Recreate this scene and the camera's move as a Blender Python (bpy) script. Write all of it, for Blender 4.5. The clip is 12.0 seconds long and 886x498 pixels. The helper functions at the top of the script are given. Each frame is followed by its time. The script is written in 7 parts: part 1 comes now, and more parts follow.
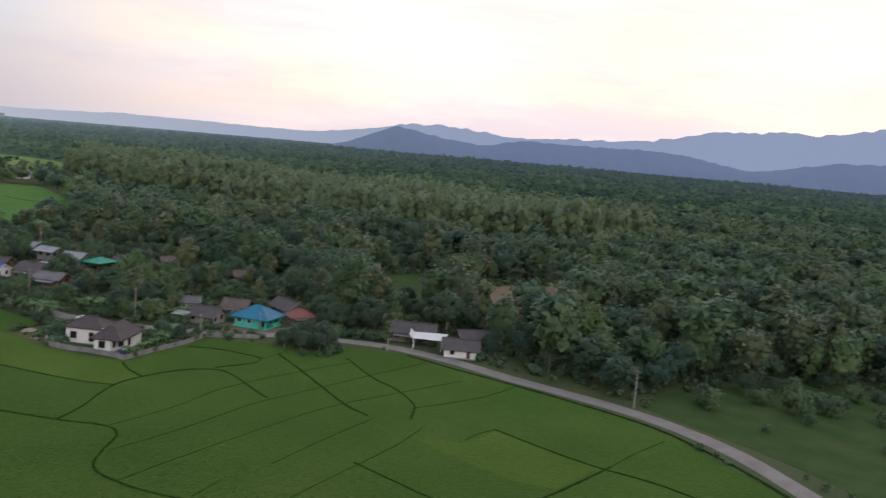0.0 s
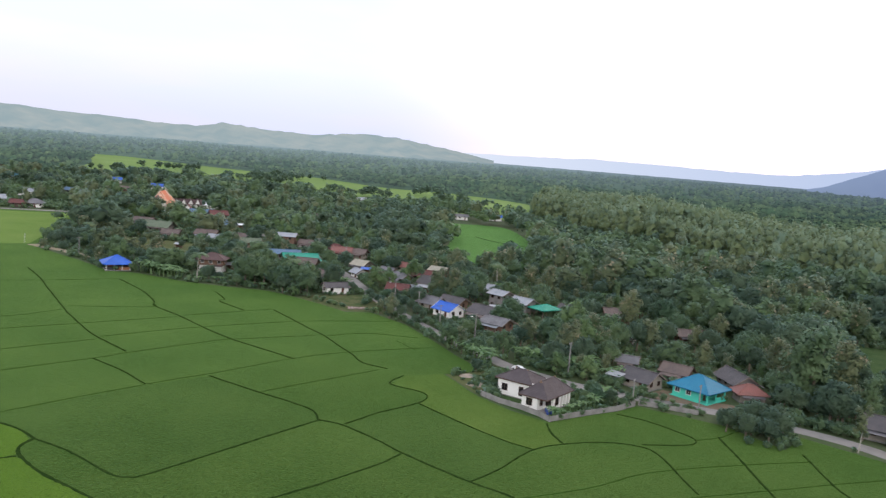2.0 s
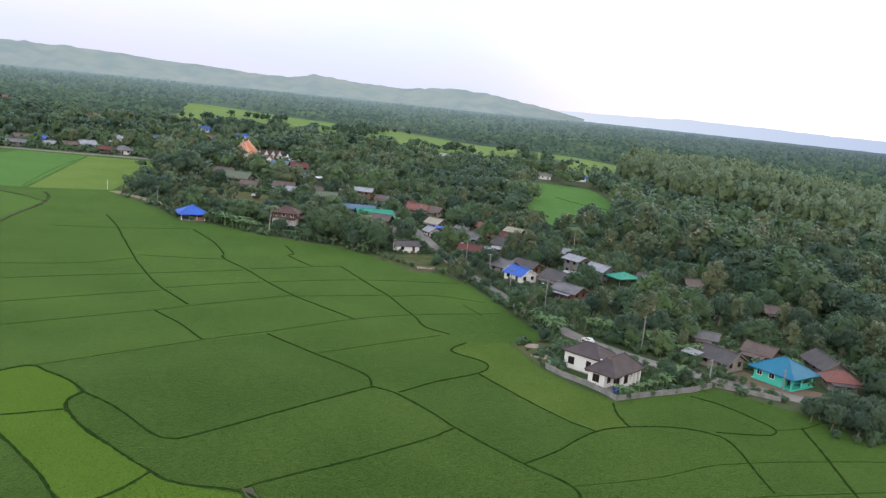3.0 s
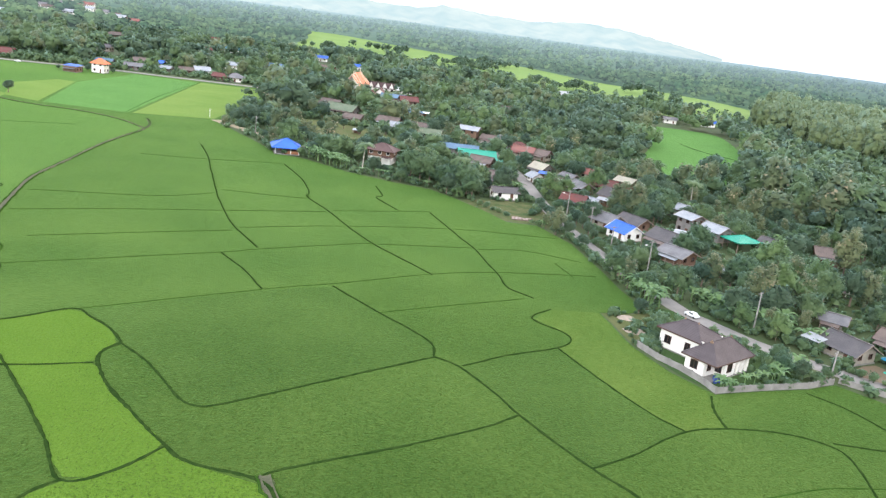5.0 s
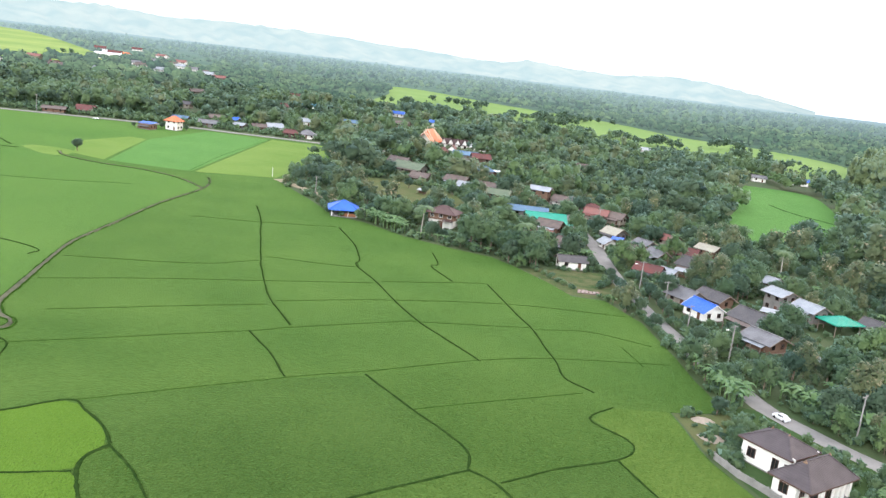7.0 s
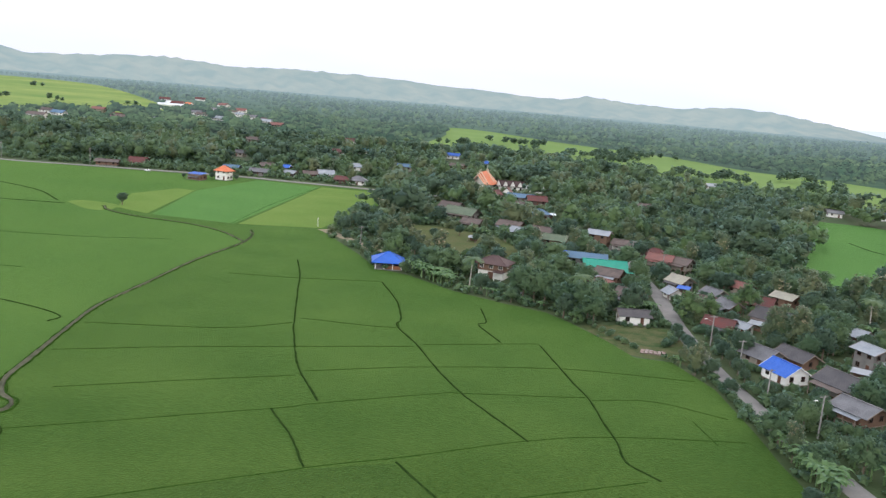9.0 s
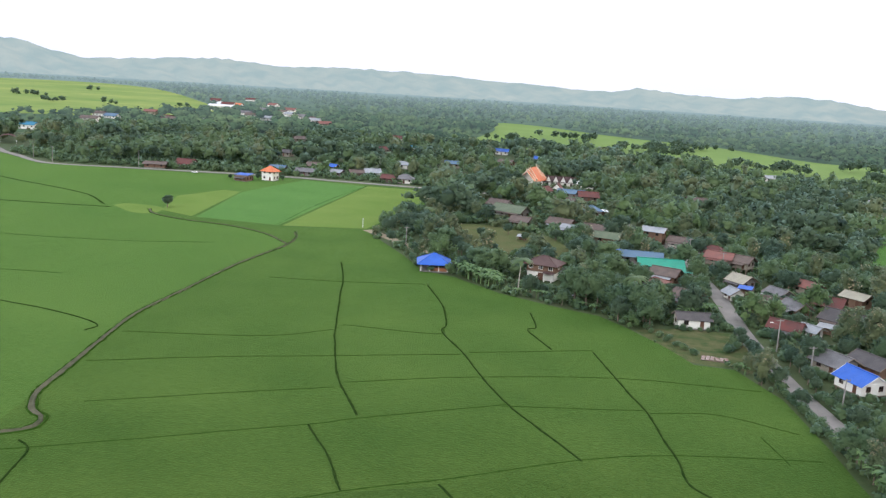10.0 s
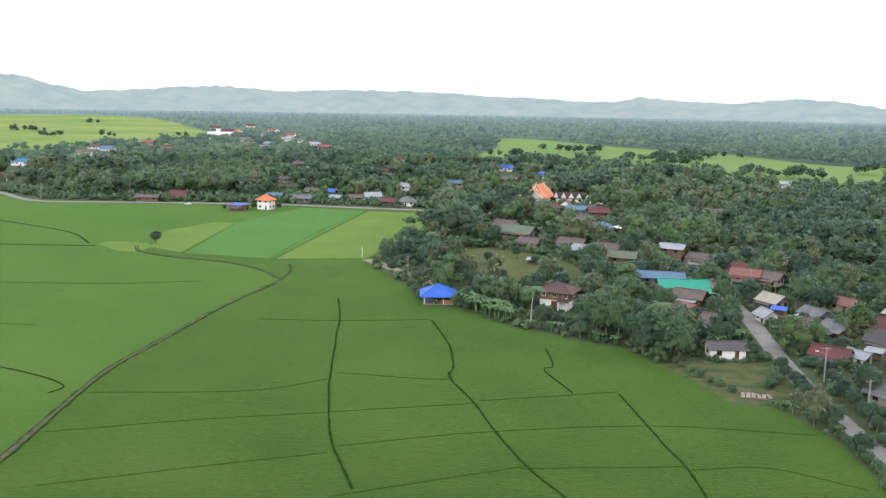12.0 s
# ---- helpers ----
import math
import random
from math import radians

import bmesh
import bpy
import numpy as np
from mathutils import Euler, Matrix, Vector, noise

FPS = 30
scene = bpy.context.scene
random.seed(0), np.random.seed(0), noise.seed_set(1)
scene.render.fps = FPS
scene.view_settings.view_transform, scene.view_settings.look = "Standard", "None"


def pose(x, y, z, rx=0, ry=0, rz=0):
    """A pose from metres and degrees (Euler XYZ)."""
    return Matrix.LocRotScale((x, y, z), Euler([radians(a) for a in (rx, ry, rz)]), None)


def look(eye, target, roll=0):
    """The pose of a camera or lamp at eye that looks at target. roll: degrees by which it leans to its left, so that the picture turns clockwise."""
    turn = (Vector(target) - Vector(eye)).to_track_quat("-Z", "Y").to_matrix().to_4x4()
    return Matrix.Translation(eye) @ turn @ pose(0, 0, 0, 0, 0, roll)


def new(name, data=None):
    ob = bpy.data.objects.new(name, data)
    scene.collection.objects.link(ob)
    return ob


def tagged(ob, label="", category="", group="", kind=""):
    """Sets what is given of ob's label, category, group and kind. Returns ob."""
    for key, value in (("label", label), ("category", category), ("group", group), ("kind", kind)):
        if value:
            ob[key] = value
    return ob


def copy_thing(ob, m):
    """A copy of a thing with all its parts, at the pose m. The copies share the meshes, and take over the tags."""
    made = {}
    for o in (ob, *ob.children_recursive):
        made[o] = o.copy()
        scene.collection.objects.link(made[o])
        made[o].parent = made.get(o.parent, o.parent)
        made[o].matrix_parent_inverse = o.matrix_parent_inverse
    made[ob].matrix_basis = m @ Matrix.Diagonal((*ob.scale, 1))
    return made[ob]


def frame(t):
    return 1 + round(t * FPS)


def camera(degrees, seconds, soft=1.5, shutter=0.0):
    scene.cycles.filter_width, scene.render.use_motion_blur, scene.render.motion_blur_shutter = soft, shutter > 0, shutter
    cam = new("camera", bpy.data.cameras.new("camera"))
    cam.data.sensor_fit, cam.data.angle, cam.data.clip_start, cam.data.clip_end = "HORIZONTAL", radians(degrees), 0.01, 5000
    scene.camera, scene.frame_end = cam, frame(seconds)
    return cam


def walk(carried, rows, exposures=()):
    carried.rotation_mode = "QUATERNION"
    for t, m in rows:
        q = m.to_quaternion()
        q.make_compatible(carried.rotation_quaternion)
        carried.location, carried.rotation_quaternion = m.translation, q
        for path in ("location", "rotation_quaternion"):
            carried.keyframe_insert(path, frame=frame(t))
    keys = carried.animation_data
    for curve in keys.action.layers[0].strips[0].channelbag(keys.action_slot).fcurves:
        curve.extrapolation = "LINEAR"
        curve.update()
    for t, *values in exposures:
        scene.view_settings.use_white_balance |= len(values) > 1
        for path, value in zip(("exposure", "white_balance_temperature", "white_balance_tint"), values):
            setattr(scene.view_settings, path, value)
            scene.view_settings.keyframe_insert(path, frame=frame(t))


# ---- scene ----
cam = camera(55.2, 12.0, soft=1.3, shutter=0.2)

PATH = [
    (0, (-41.626, -163.316, 49.42), (-40.134, -162.008, 49.174), 5.0),
    (0.5, (-37.651, -160.116, 49.555), (-36.424, -158.571, 49.23), 5.7),
    (1, (-34.149, -156.29, 49.951), (-33.152, -154.593, 49.595), 5.7),
    (1.5, (-30.63, -152.215, 50.399), (-29.831, -150.409, 50.083), 5.5),
    (2, (-27.455, -148.891, 50.457), (-26.842, -147.002, 50.224), 4.6),
    (2.5, (-24.285, -145.308, 50.685), (-23.811, -143.387, 50.396), 4.6),
    (3, (-21.436, -141.178, 50.873), (-21.011, -139.256, 50.521), 5.9),
    (3.5, (-18.688, -137.195, 50.934), (-18.339, -135.272, 50.505), 6.9),
    (3.7, (-17.829, -135.629, 51.122), (-17.525, -133.706, 50.664), 7.2),
    (5.3, (-10.271, -121.304, 51.559), (-10.14, -119.385, 51.011), 7.1),
    (5.5, (-9.504, -119.499, 51.649), (-9.396, -117.582, 51.089), 6.9),
    (6, (-7.69, -114.785, 52.199), (-7.613, -112.864, 51.646), 6.3),
    (6.5, (-6.177, -110.315, 52.647), (-6.151, -108.385, 52.12), 6.2),
    (7, (-4.926, -105.511, 52.957), (-4.973, -103.559, 52.521), 6.8),
    (8.8, (-2.095, -89.714, 54.07), (-2.255, -87.75, 53.725), 4.9),
    (9, (-2.173, -87.906, 54.035), (-2.377, -85.949, 53.673), 4.8),
    (9.5, (-2.242, -83.389, 54.007), (-2.516, -81.444, 53.631), 4.1),
    (10, (-2.273, -78.826, 53.955), (-2.594, -76.889, 53.575), 3.5),
    (10.5, (-2.631, -74.462, 53.611), (-2.973, -72.531, 53.22), 3.4),
    (11, (-2.856, -69.687, 53.933), (-3.206, -67.757, 53.544), 2.1),
    (11.5, (-3.593, -64.743, 53.986), (-3.93, -62.805, 53.622), 0.9),
    (12, (-4.479, -59.682, 53.932), (-4.821, -57.741, 53.591), 1.0),
]
walk(cam, [(t, look(eye, target, roll)) for t, eye, target, roll in PATH], exposures=[(0, -0.94, 5920, 15), (0.5, -0.5, 5920, 15), (1.0, -0.12, 5900, 15), (1.5, -0.1, 5880, 14), (2.0, -0.2, 5880, 13), (2.5, -0.26, 5880, 13), (3.0, -0.2, 5880, 12), (3.5, 0.05, 5880, 11), (3.7, 0.18, 5880, 11), (5.3, 0.86, 5880, 10), (6.0, 0.87, 5880, 10), (7.2, 0.72, 5880, 10), (8.8, 0.04, 5880, 10), (10.5, 0.16, 5880, 10), (12, 0.22, 5880, 10)])

# ---- world, sun ----
world = bpy.data.worlds.new("world")
scene.world = world
world.use_nodes = True
wn, wl = world.node_tree.nodes, world.node_tree.links
wn.clear()
w_out = wn.new("ShaderNodeOutputWorld")
w_bg = wn.new("ShaderNodeBackground")
w_sky = wn.new("ShaderNodeTexSky")
w_sky.sky_type = "NISHITA"
w_sky.sun_disc = False
SUN_ELEV, SUN_AZ = radians(26), radians(205)
w_sky.sun_elevation, w_sky.sun_rotation = SUN_ELEV, SUN_AZ
w_sky.air_density, w_sky.dust_density = 1.0, 2.5
w_tc = wn.new("ShaderNodeTexCoord")
w_map = wn.new("ShaderNodeMapping")
w_map.inputs["Scale"].default_value = (1.6, 1.6, 7.0)
w_noise = wn.new("ShaderNodeTexNoise")
w_noise.inputs["Scale"].default_value, w_noise.inputs["Detail"].default_value = 2.4, 6
w_ramp = wn.new("ShaderNodeValToRGB")
w_ramp.color_ramp.elements[0].position, w_ramp.color_ramp.elements[1].position = 0.42, 0.62
w_ramp.color_ramp.elements[0].color = (0.95, 0.93, 0.96, 1)
w_ramp.color_ramp.elements[1].color = (1.0, 0.93, 0.87, 1)
w_mul = wn.new("ShaderNodeMixRGB")
w_mul.blend_type, w_mul.inputs[0].default_value = "MULTIPLY", 1.0
w_mul.inputs[2].default_value = (9.3, 9.4, 9.6, 1)
w_mix = wn.new("ShaderNodeMixRGB")
w_mix.inputs[0].default_value = 0.8
wl.new(w_tc.outputs["Generated"], w_map.inputs["Vector"])
wl.new(w_map.outputs["Vector"], w_noise.inputs["Vector"])
wl.new(w_noise.outputs["Fac"], w_ramp.inputs["Fac"])
wl.new(w_ramp.outputs["Color"], w_mul.inputs[1])
wl.new(w_sky.outputs["Color"], w_mix.inputs[1])
wl.new(w_mul.outputs["Color"], w_mix.inputs[2])
# clouds lit by the low evening sun, broad and warm, low over the mountains
w_dot = wn.new("ShaderNodeVectorMath")
w_dot.operation = "DOT_PRODUCT"
w_dot.inputs[1].default_value = (math.sin(radians(68)) * 0.985, math.cos(radians(68)) * 0.985, 0.17)
w_glow = wn.new("ShaderNodeMapRange")
w_glow.inputs["From Min"].default_value, w_glow.inputs["From Max"].default_value = 0.55, 0.97
w_glow.interpolation_type = "SMOOTHSTEP"
w_warm = wn.new("ShaderNodeMixRGB")
w_warm.blend_type = "MULTIPLY"
w_warm.inputs[2].default_value = (2.35, 1.92, 1.46, 1)
wl.new(w_tc.outputs["Generated"], w_dot.inputs[0])
wl.new(w_dot.outputs["Value"], w_glow.inputs["Value"])
wl.new(w_glow.outputs["Result"], w_warm.inputs[0])
wl.new(w_mix.outputs["Color"], w_warm.inputs[1])
# banks of cloud before the glow
w_map2 = wn.new("ShaderNodeMapping")
w_map2.inputs["Scale"].default_value = (2.0, 2.0, 11.0)
w_noise2 = wn.new("ShaderNodeTexNoise")
w_noise2.inputs["Scale"].default_value, w_noise2.inputs["Detail"].default_value, w_noise2.inputs["Roughness"].default_value = 1.7, 9, 0.62
w_ramp2 = wn.new("ShaderNodeValToRGB")
w_ramp2.color_ramp.elements[0].position, w_ramp2.color_ramp.elements[1].position = 0.4, 0.58
w_ramp2.color_ramp.elements[0].color, w_ramp2.color_ramp.elements[1].color = (0.80, 0.82, 0.90, 1), (1.0, 0.99, 0.94, 1)
w_bank = wn.new("ShaderNodeMixRGB")
w_bank.blend_type = "MULTIPLY"
wl.new(w_tc.outputs["Generated"], w_map2.inputs["Vector"]), wl.new(w_map2.outputs["Vector"], w_noise2.inputs["Vector"])
wl.new(w_noise2.outputs["Fac"], w_ramp2.inputs["Fac"]), wl.new(w_ramp2.outputs["Color"], w_bank.inputs[2])
wl.new(w_glow.outputs["Result"], w_bank.inputs[0]), wl.new(w_warm.outputs["Color"], w_bank.inputs[1])
# lavender haze low over the horizon
w_sep = wn.new("ShaderNodeSeparateXYZ")
w_low = wn.new("ShaderNodeMapRange")
w_low.inputs["From Min"].default_value, w_low.inputs["From Max"].default_value = 0.11, 0.01
w_low.interpolation_type = "SMOOTHSTEP"
w_haze = wn.new("ShaderNodeMixRGB")
w_haze.blend_type = "MULTIPLY"
w_haze.inputs[2].default_value = (0.88, 0.885, 0.97, 1)
wl.new(w_tc.outputs["Generated"], w_sep.inputs[0])
wl.new(w_sep.outputs["Z"], w_low.inputs["Value"])
wl.new(w_low.outputs["Result"], w_haze.inputs[0])
wl.new(w_bank.outputs["Color"], w_haze.inputs[1])
wl.new(w_haze.outputs["Color"], w_bg.inputs["Color"])
wl.new(w_bg.outputs["Background"], w_out.inputs["Surface"])
w_bg.inputs["Strength"].default_value = 0.15

sun = new("sun", bpy.data.lights.new("sun", "SUN"))
sun.data.energy, sun.data.angle, sun.data.color = 1.25, radians(18), (1.0, 0.93, 0.82)
sun.matrix_world = look((0, 0, 0), (-math.sin(SUN_AZ) * math.cos(SUN_ELEV), -math.cos(SUN_AZ) * math.cos(SUN_ELEV), -math.sin(SUN_ELEV)))

# ---- materials ----


def mat(name, a, b=None, rough=0.85, scale=1.0, bump=0.0, bump_scale=None, fine=None, metal=0.0, island=0.0, per_object=0.0, wave=None, spec=0.3, translucent=0.0, grain=0.45, broad=1.0, sheen=0.0, sheen_tint=(0.45, 1.0, 0.25)):
    """A surface that varies between colours a and b at two scales; wave: (repeats per metre, depth) of corrugation along object x."""
    m = bpy.data.materials.new(name)
    m.use_nodes = True
    n, l = m.node_tree.nodes, m.node_tree.links
    bsdf = n["Principled BSDF"]
    bsdf.inputs["Roughness"].default_value = rough
    bsdf.inputs["Metallic"].default_value = metal
    bsdf.inputs["Specular IOR Level"].default_value = spec
    bsdf.inputs["Sheen Weight"].default_value, bsdf.inputs["Sheen Roughness"].default_value = sheen, 0.5
    bsdf.inputs["Sheen Tint"].default_value = (*sheen_tint, 1)
    tc = n.new("ShaderNodeTexCoord")
    geo = n.new("ShaderNodeNewGeometry")
    src = geo.outputs["Position"]
    b = b or tuple(c * 0.8 for c in a)
    n1, n2 = n.new("ShaderNodeTexNoise"), n.new("ShaderNodeTexNoise")
    n1.inputs["Scale"].default_value, n1.inputs["Detail"].default_value = scale, 5
    n2.inputs["Scale"].default_value, n2.inputs["Detail"].default_value = fine or scale * 9, 4
    l.new(src, n1.inputs["Vector"]), l.new(src, n2.inputs["Vector"])
    add = n.new("ShaderNodeMath")
    add.operation = "MULTIPLY_ADD"
    add.inputs[1].default_value = grain
    low = n.new("ShaderNodeMath")
    low.operation = "MULTIPLY_ADD"
    low.inputs[1].default_value, low.inputs[2].default_value = broad, 0.5 - 0.5 * broad
    l.new(n1.outputs["Fac"], low.inputs[0])
    l.new(n2.outputs["Fac"], add.inputs[0]), l.new(low.outputs[0], add.inputs[2])
    fac = add.outputs[0]
    if island:
        k = n.new("ShaderNodeMath")
        k.operation = "MULTIPLY_ADD"
        k.inputs[1].default_value = island
        l.new(geo.outputs["Random Per Island"], k.inputs[0]), l.new(fac, k.inputs[2])
        fac = k.outputs[0]
    if per_object:
        info = n.new("ShaderNodeObjectInfo")
        k = n.new("ShaderNodeMath")
        k.operation = "MULTIPLY_ADD"
        k.inputs[1].default_value = per_object
        l.new(info.outputs["Random"], k.inputs[0]), l.new(fac, k.inputs[2])
        fac = k.outputs[0]
    rng = n.new("ShaderNodeMapRange")
    mid = 0.5 + 0.5 * grain
    rng.inputs["From Min"].default_value = mid - 0.275 + 0.1 * (island + per_object)
    rng.inputs["From Max"].default_value = mid + 0.275 + 0.9 * (island + per_object)
    l.new(fac, rng.inputs["Value"])
    mix = n.new("ShaderNodeMixRGB")
    mix.inputs[1].default_value, mix.inputs[2].default_value = (*a, 1), (*b, 1)
    l.new(rng.outputs["Result"], mix.inputs[0])
    l.new(mix.outputs["Color"], bsdf.inputs["Base Color"])
    height = None
    if bump:
        n3 = n.new("ShaderNodeTexNoise")
        n3.inputs["Scale"].default_value, n3.inputs["Detail"].default_value = bump_scale or scale * 6, 4
        l.new(src, n3.inputs["Vector"])
        height = n3.outputs["Fac"]
    if wave:
        wv = n.new("ShaderNodeTexWave")
        wv.bands_direction = "X"
        wv.inputs["Scale"].default_value = wave[0] * 0.314
        l.new(tc.outputs["Object"], wv.inputs["Vector"])
        height = wv.outputs["Fac"]
        bump = wave[1]
    if height is not None:
        bn = n.new("ShaderNodeBump")
        bn.inputs["Strength"].default_value, bn.inputs["Distance"].default_value = 0.8, bump
        l.new(height, bn.inputs["Height"])
        l.new(bn.outputs["Normal"], bsdf.inputs["Normal"])
    if translucent:
        tr = n.new("ShaderNodeBsdfTranslucent")
        sh = n.new("ShaderNodeMixShader")
        sh.inputs[0].default_value = translucent
        l.new(mix.outputs["Color"], tr.inputs["Color"])
        l.new(bsdf.outputs["BSDF"], sh.inputs[1]), l.new(tr.outputs["BSDF"], sh.inputs[2])
        l.new(sh.outputs["Shader"], n["Material Output"].inputs["Surface"])
    return m


def painted_haze_mat(name, a, b, scale, lift=0.0, reach=3500.0, west=(0.44, 0.54, 0.57), east=(0.15, 0.19, 0.25)):
    """The far backdrop: leaves or slopes under the sky's light, mixed with emission as painted haze that grows with the
    distance from the village, brighter in the west than in the dull east.
    """
    m = bpy.data.materials.new(name)
    m.use_nodes = True
    n, l = m.node_tree.nodes, m.node_tree.links
    bsdf = n["Principled BSDF"]
    bsdf.inputs["Roughness"].default_value, bsdf.inputs["Specular IOR Level"].default_value = 1.0, 0.0
    geo = n.new("ShaderNodeNewGeometry")
    n1 = n.new("ShaderNodeTexNoise")
    n1.inputs["Scale"].default_value, n1.inputs["Detail"].default_value = scale, 7
    l.new(geo.outputs["Position"], n1.inputs["Vector"])
    mix = n.new("ShaderNodeMixRGB")
    mix.inputs[1].default_value, mix.inputs[2].default_value = (*a, 1), (*b, 1)
    rng = n.new("ShaderNodeMapRange")
    rng.inputs["From Min"].default_value, rng.inputs["From Max"].default_value = 0.35, 0.68
    l.new(n1.outputs["Fac"], rng.inputs["Value"]), l.new(rng.outputs["Result"], mix.inputs[0])
    l.new(mix.outputs["Color"], bsdf.inputs["Base Color"])
    # haze painted into the surface: an emission share that rises with distance
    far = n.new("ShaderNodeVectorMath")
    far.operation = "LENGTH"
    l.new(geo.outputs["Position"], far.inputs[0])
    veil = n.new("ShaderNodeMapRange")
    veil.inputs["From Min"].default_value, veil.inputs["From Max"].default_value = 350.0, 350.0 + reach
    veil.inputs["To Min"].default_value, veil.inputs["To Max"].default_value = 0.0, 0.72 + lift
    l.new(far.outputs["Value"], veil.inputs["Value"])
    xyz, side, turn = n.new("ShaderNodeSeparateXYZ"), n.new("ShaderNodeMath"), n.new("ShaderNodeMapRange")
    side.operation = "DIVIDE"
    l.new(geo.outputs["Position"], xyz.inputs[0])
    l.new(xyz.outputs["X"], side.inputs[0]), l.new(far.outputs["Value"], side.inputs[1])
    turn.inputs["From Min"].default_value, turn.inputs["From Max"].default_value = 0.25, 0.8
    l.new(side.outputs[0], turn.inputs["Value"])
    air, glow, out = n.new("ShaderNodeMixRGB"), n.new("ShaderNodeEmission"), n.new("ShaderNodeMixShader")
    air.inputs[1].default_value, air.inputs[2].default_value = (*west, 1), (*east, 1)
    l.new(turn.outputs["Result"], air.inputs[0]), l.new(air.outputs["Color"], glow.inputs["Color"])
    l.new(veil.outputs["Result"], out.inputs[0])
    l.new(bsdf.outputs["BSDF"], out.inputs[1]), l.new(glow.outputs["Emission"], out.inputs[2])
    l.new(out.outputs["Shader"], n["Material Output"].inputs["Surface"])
    return m


M_GROUND = mat("village_ground", (0.035, 0.07, 0.022), (0.080, 0.100, 0.042), scale=0.05, fine=0.9, bump=0.1, bump_scale=2)
# Rice sheen brightens blades at grazing angles and partly stands in for haze.
M_RICE = mat("rice", (0.0300, 0.0608, 0.0089), (0.0640, 0.1036, 0.0199), rough=0.9, scale=0.035, fine=0.9, bump=0.35, bump_scale=2.6, spec=0.05, grain=0.65, broad=1.1, sheen=0.13)
M_LIME = mat("young_rice", (0.076, 0.154, 0.014), (0.118, 0.205, 0.026), rough=0.9, scale=0.06, fine=2.6, bump=0.8, bump_scale=3.4, spec=0.05, grain=0.9, broad=0.45, sheen=0.05)
M_PALE = mat("ripening_rice", (0.104, 0.168, 0.032), (0.150, 0.205, 0.050), rough=0.9, scale=0.05, fine=1.2, bump=0.3, bump_scale=2.0, spec=0.05, sheen=0.08)
M_COOL = mat("cool_green_rice", (0.044, 0.105, 0.026), (0.082, 0.165, 0.044), rough=0.9, scale=0.05, fine=1.6, bump=0.4, bump_scale=2.5, spec=0.05, broad=0.5, sheen=0.17)
M_BRISK = mat("brisk_rice", (0.0462, 0.0824, 0.0105), (0.0900, 0.1285, 0.0239), rough=0.9, scale=0.05, fine=0.9, bump=0.35, bump_scale=2.6, spec=0.05, grain=0.65, broad=0.9, sheen=0.13)
M_DEEP = mat("deep_rice", (0.0271, 0.0544, 0.0089), (0.0562, 0.0929, 0.0189), rough=0.9, scale=0.05, fine=0.9, bump=0.35, bump_scale=2.6, spec=0.05, grain=0.65, broad=1.0, sheen=0.13)
M_LIGHT = mat("light_rice", (0.0380, 0.0780, 0.0125), (0.0716, 0.1197, 0.0238), rough=0.9, scale=0.02, fine=0.8, bump=0.4, bump_scale=2.5, spec=0.05, grain=0.6, broad=1.0, sheen=0.16)
M_BRIGHT = mat("bright_far_rice", (0.125, 0.190, 0.060), (0.170, 0.230, 0.078), rough=0.9, scale=0.012, fine=0.2, spec=0.05, sheen=0.08)
# Yellow of ripening rice, with a patch of sun painted into the colour.
M_GOLD = mat("painted_sun_rice", (0.125, 0.225, 0.060), (0.29, 0.345, 0.105), rough=0.9, scale=0.005, fine=0.03, spec=0.05)
# Mud darkened further: the shade of standing rice on both sides is painted in.
M_DIKE = mat("shaded_dike_mud", (0.012, 0.032, 0.007), (0.036, 0.064, 0.016), rough=1.0, scale=0.8, bump=0.05, spec=0.0)
M_FAINT = mat("dike_grass", (0.020, 0.050, 0.009), (0.045, 0.095, 0.016), rough=1.0, scale=0.6, bump=0.05, spec=0.0)
M_DITCH = mat("ditch_mud", (0.140, 0.132, 0.088), (0.046, 0.058, 0.028), rough=0.95, scale=0.35, bump=0.08)
M_ROAD = mat("dusty_concrete", (0.185, 0.178, 0.170), (0.28, 0.265, 0.248), rough=0.9, scale=0.25, fine=3, bump=0.02)
M_DIRT = mat("dirt", (0.33, 0.27, 0.19), (0.22, 0.20, 0.13), rough=0.95, scale=0.3, bump=0.05)
M_GRASS = mat("rough_grass", (0.032, 0.074, 0.022), (0.070, 0.108, 0.038), rough=0.95, scale=0.15, fine=2.2, bump=0.25, bump_scale=2.5, spec=0.1)
M_DRY = mat("dry_grass", (0.125, 0.125, 0.060), (0.078, 0.112, 0.040), rough=0.95, scale=0.12, fine=1.6, bump=0.2, bump_scale=2.5, spec=0.05)
M_WEEDS = mat("weedy_grass", (0.046, 0.088, 0.028), (0.135, 0.130, 0.068), rough=0.95, scale=0.32, fine=2.5, bump=0.3, bump_scale=2.5, spec=0.05, broad=1.3)
M_BARE = mat("bare_soil", (0.21, 0.15, 0.11), (0.15, 0.13, 0.08), rough=0.95, scale=0.08, fine=1.2, bump=0.1)

# ---- small mesh helpers ----
from mathutils.geometry import delaunay_2d_cdt


def mesh_from(name, verts, faces, material, smooth=False):
    me = bpy.data.meshes.new(name)
    me.from_pydata([tuple(v) for v in verts], [], [tuple(f) for f in faces])
    me.materials.append(material)
    if smooth:
        me.shade_smooth()
    me.update()
    return me


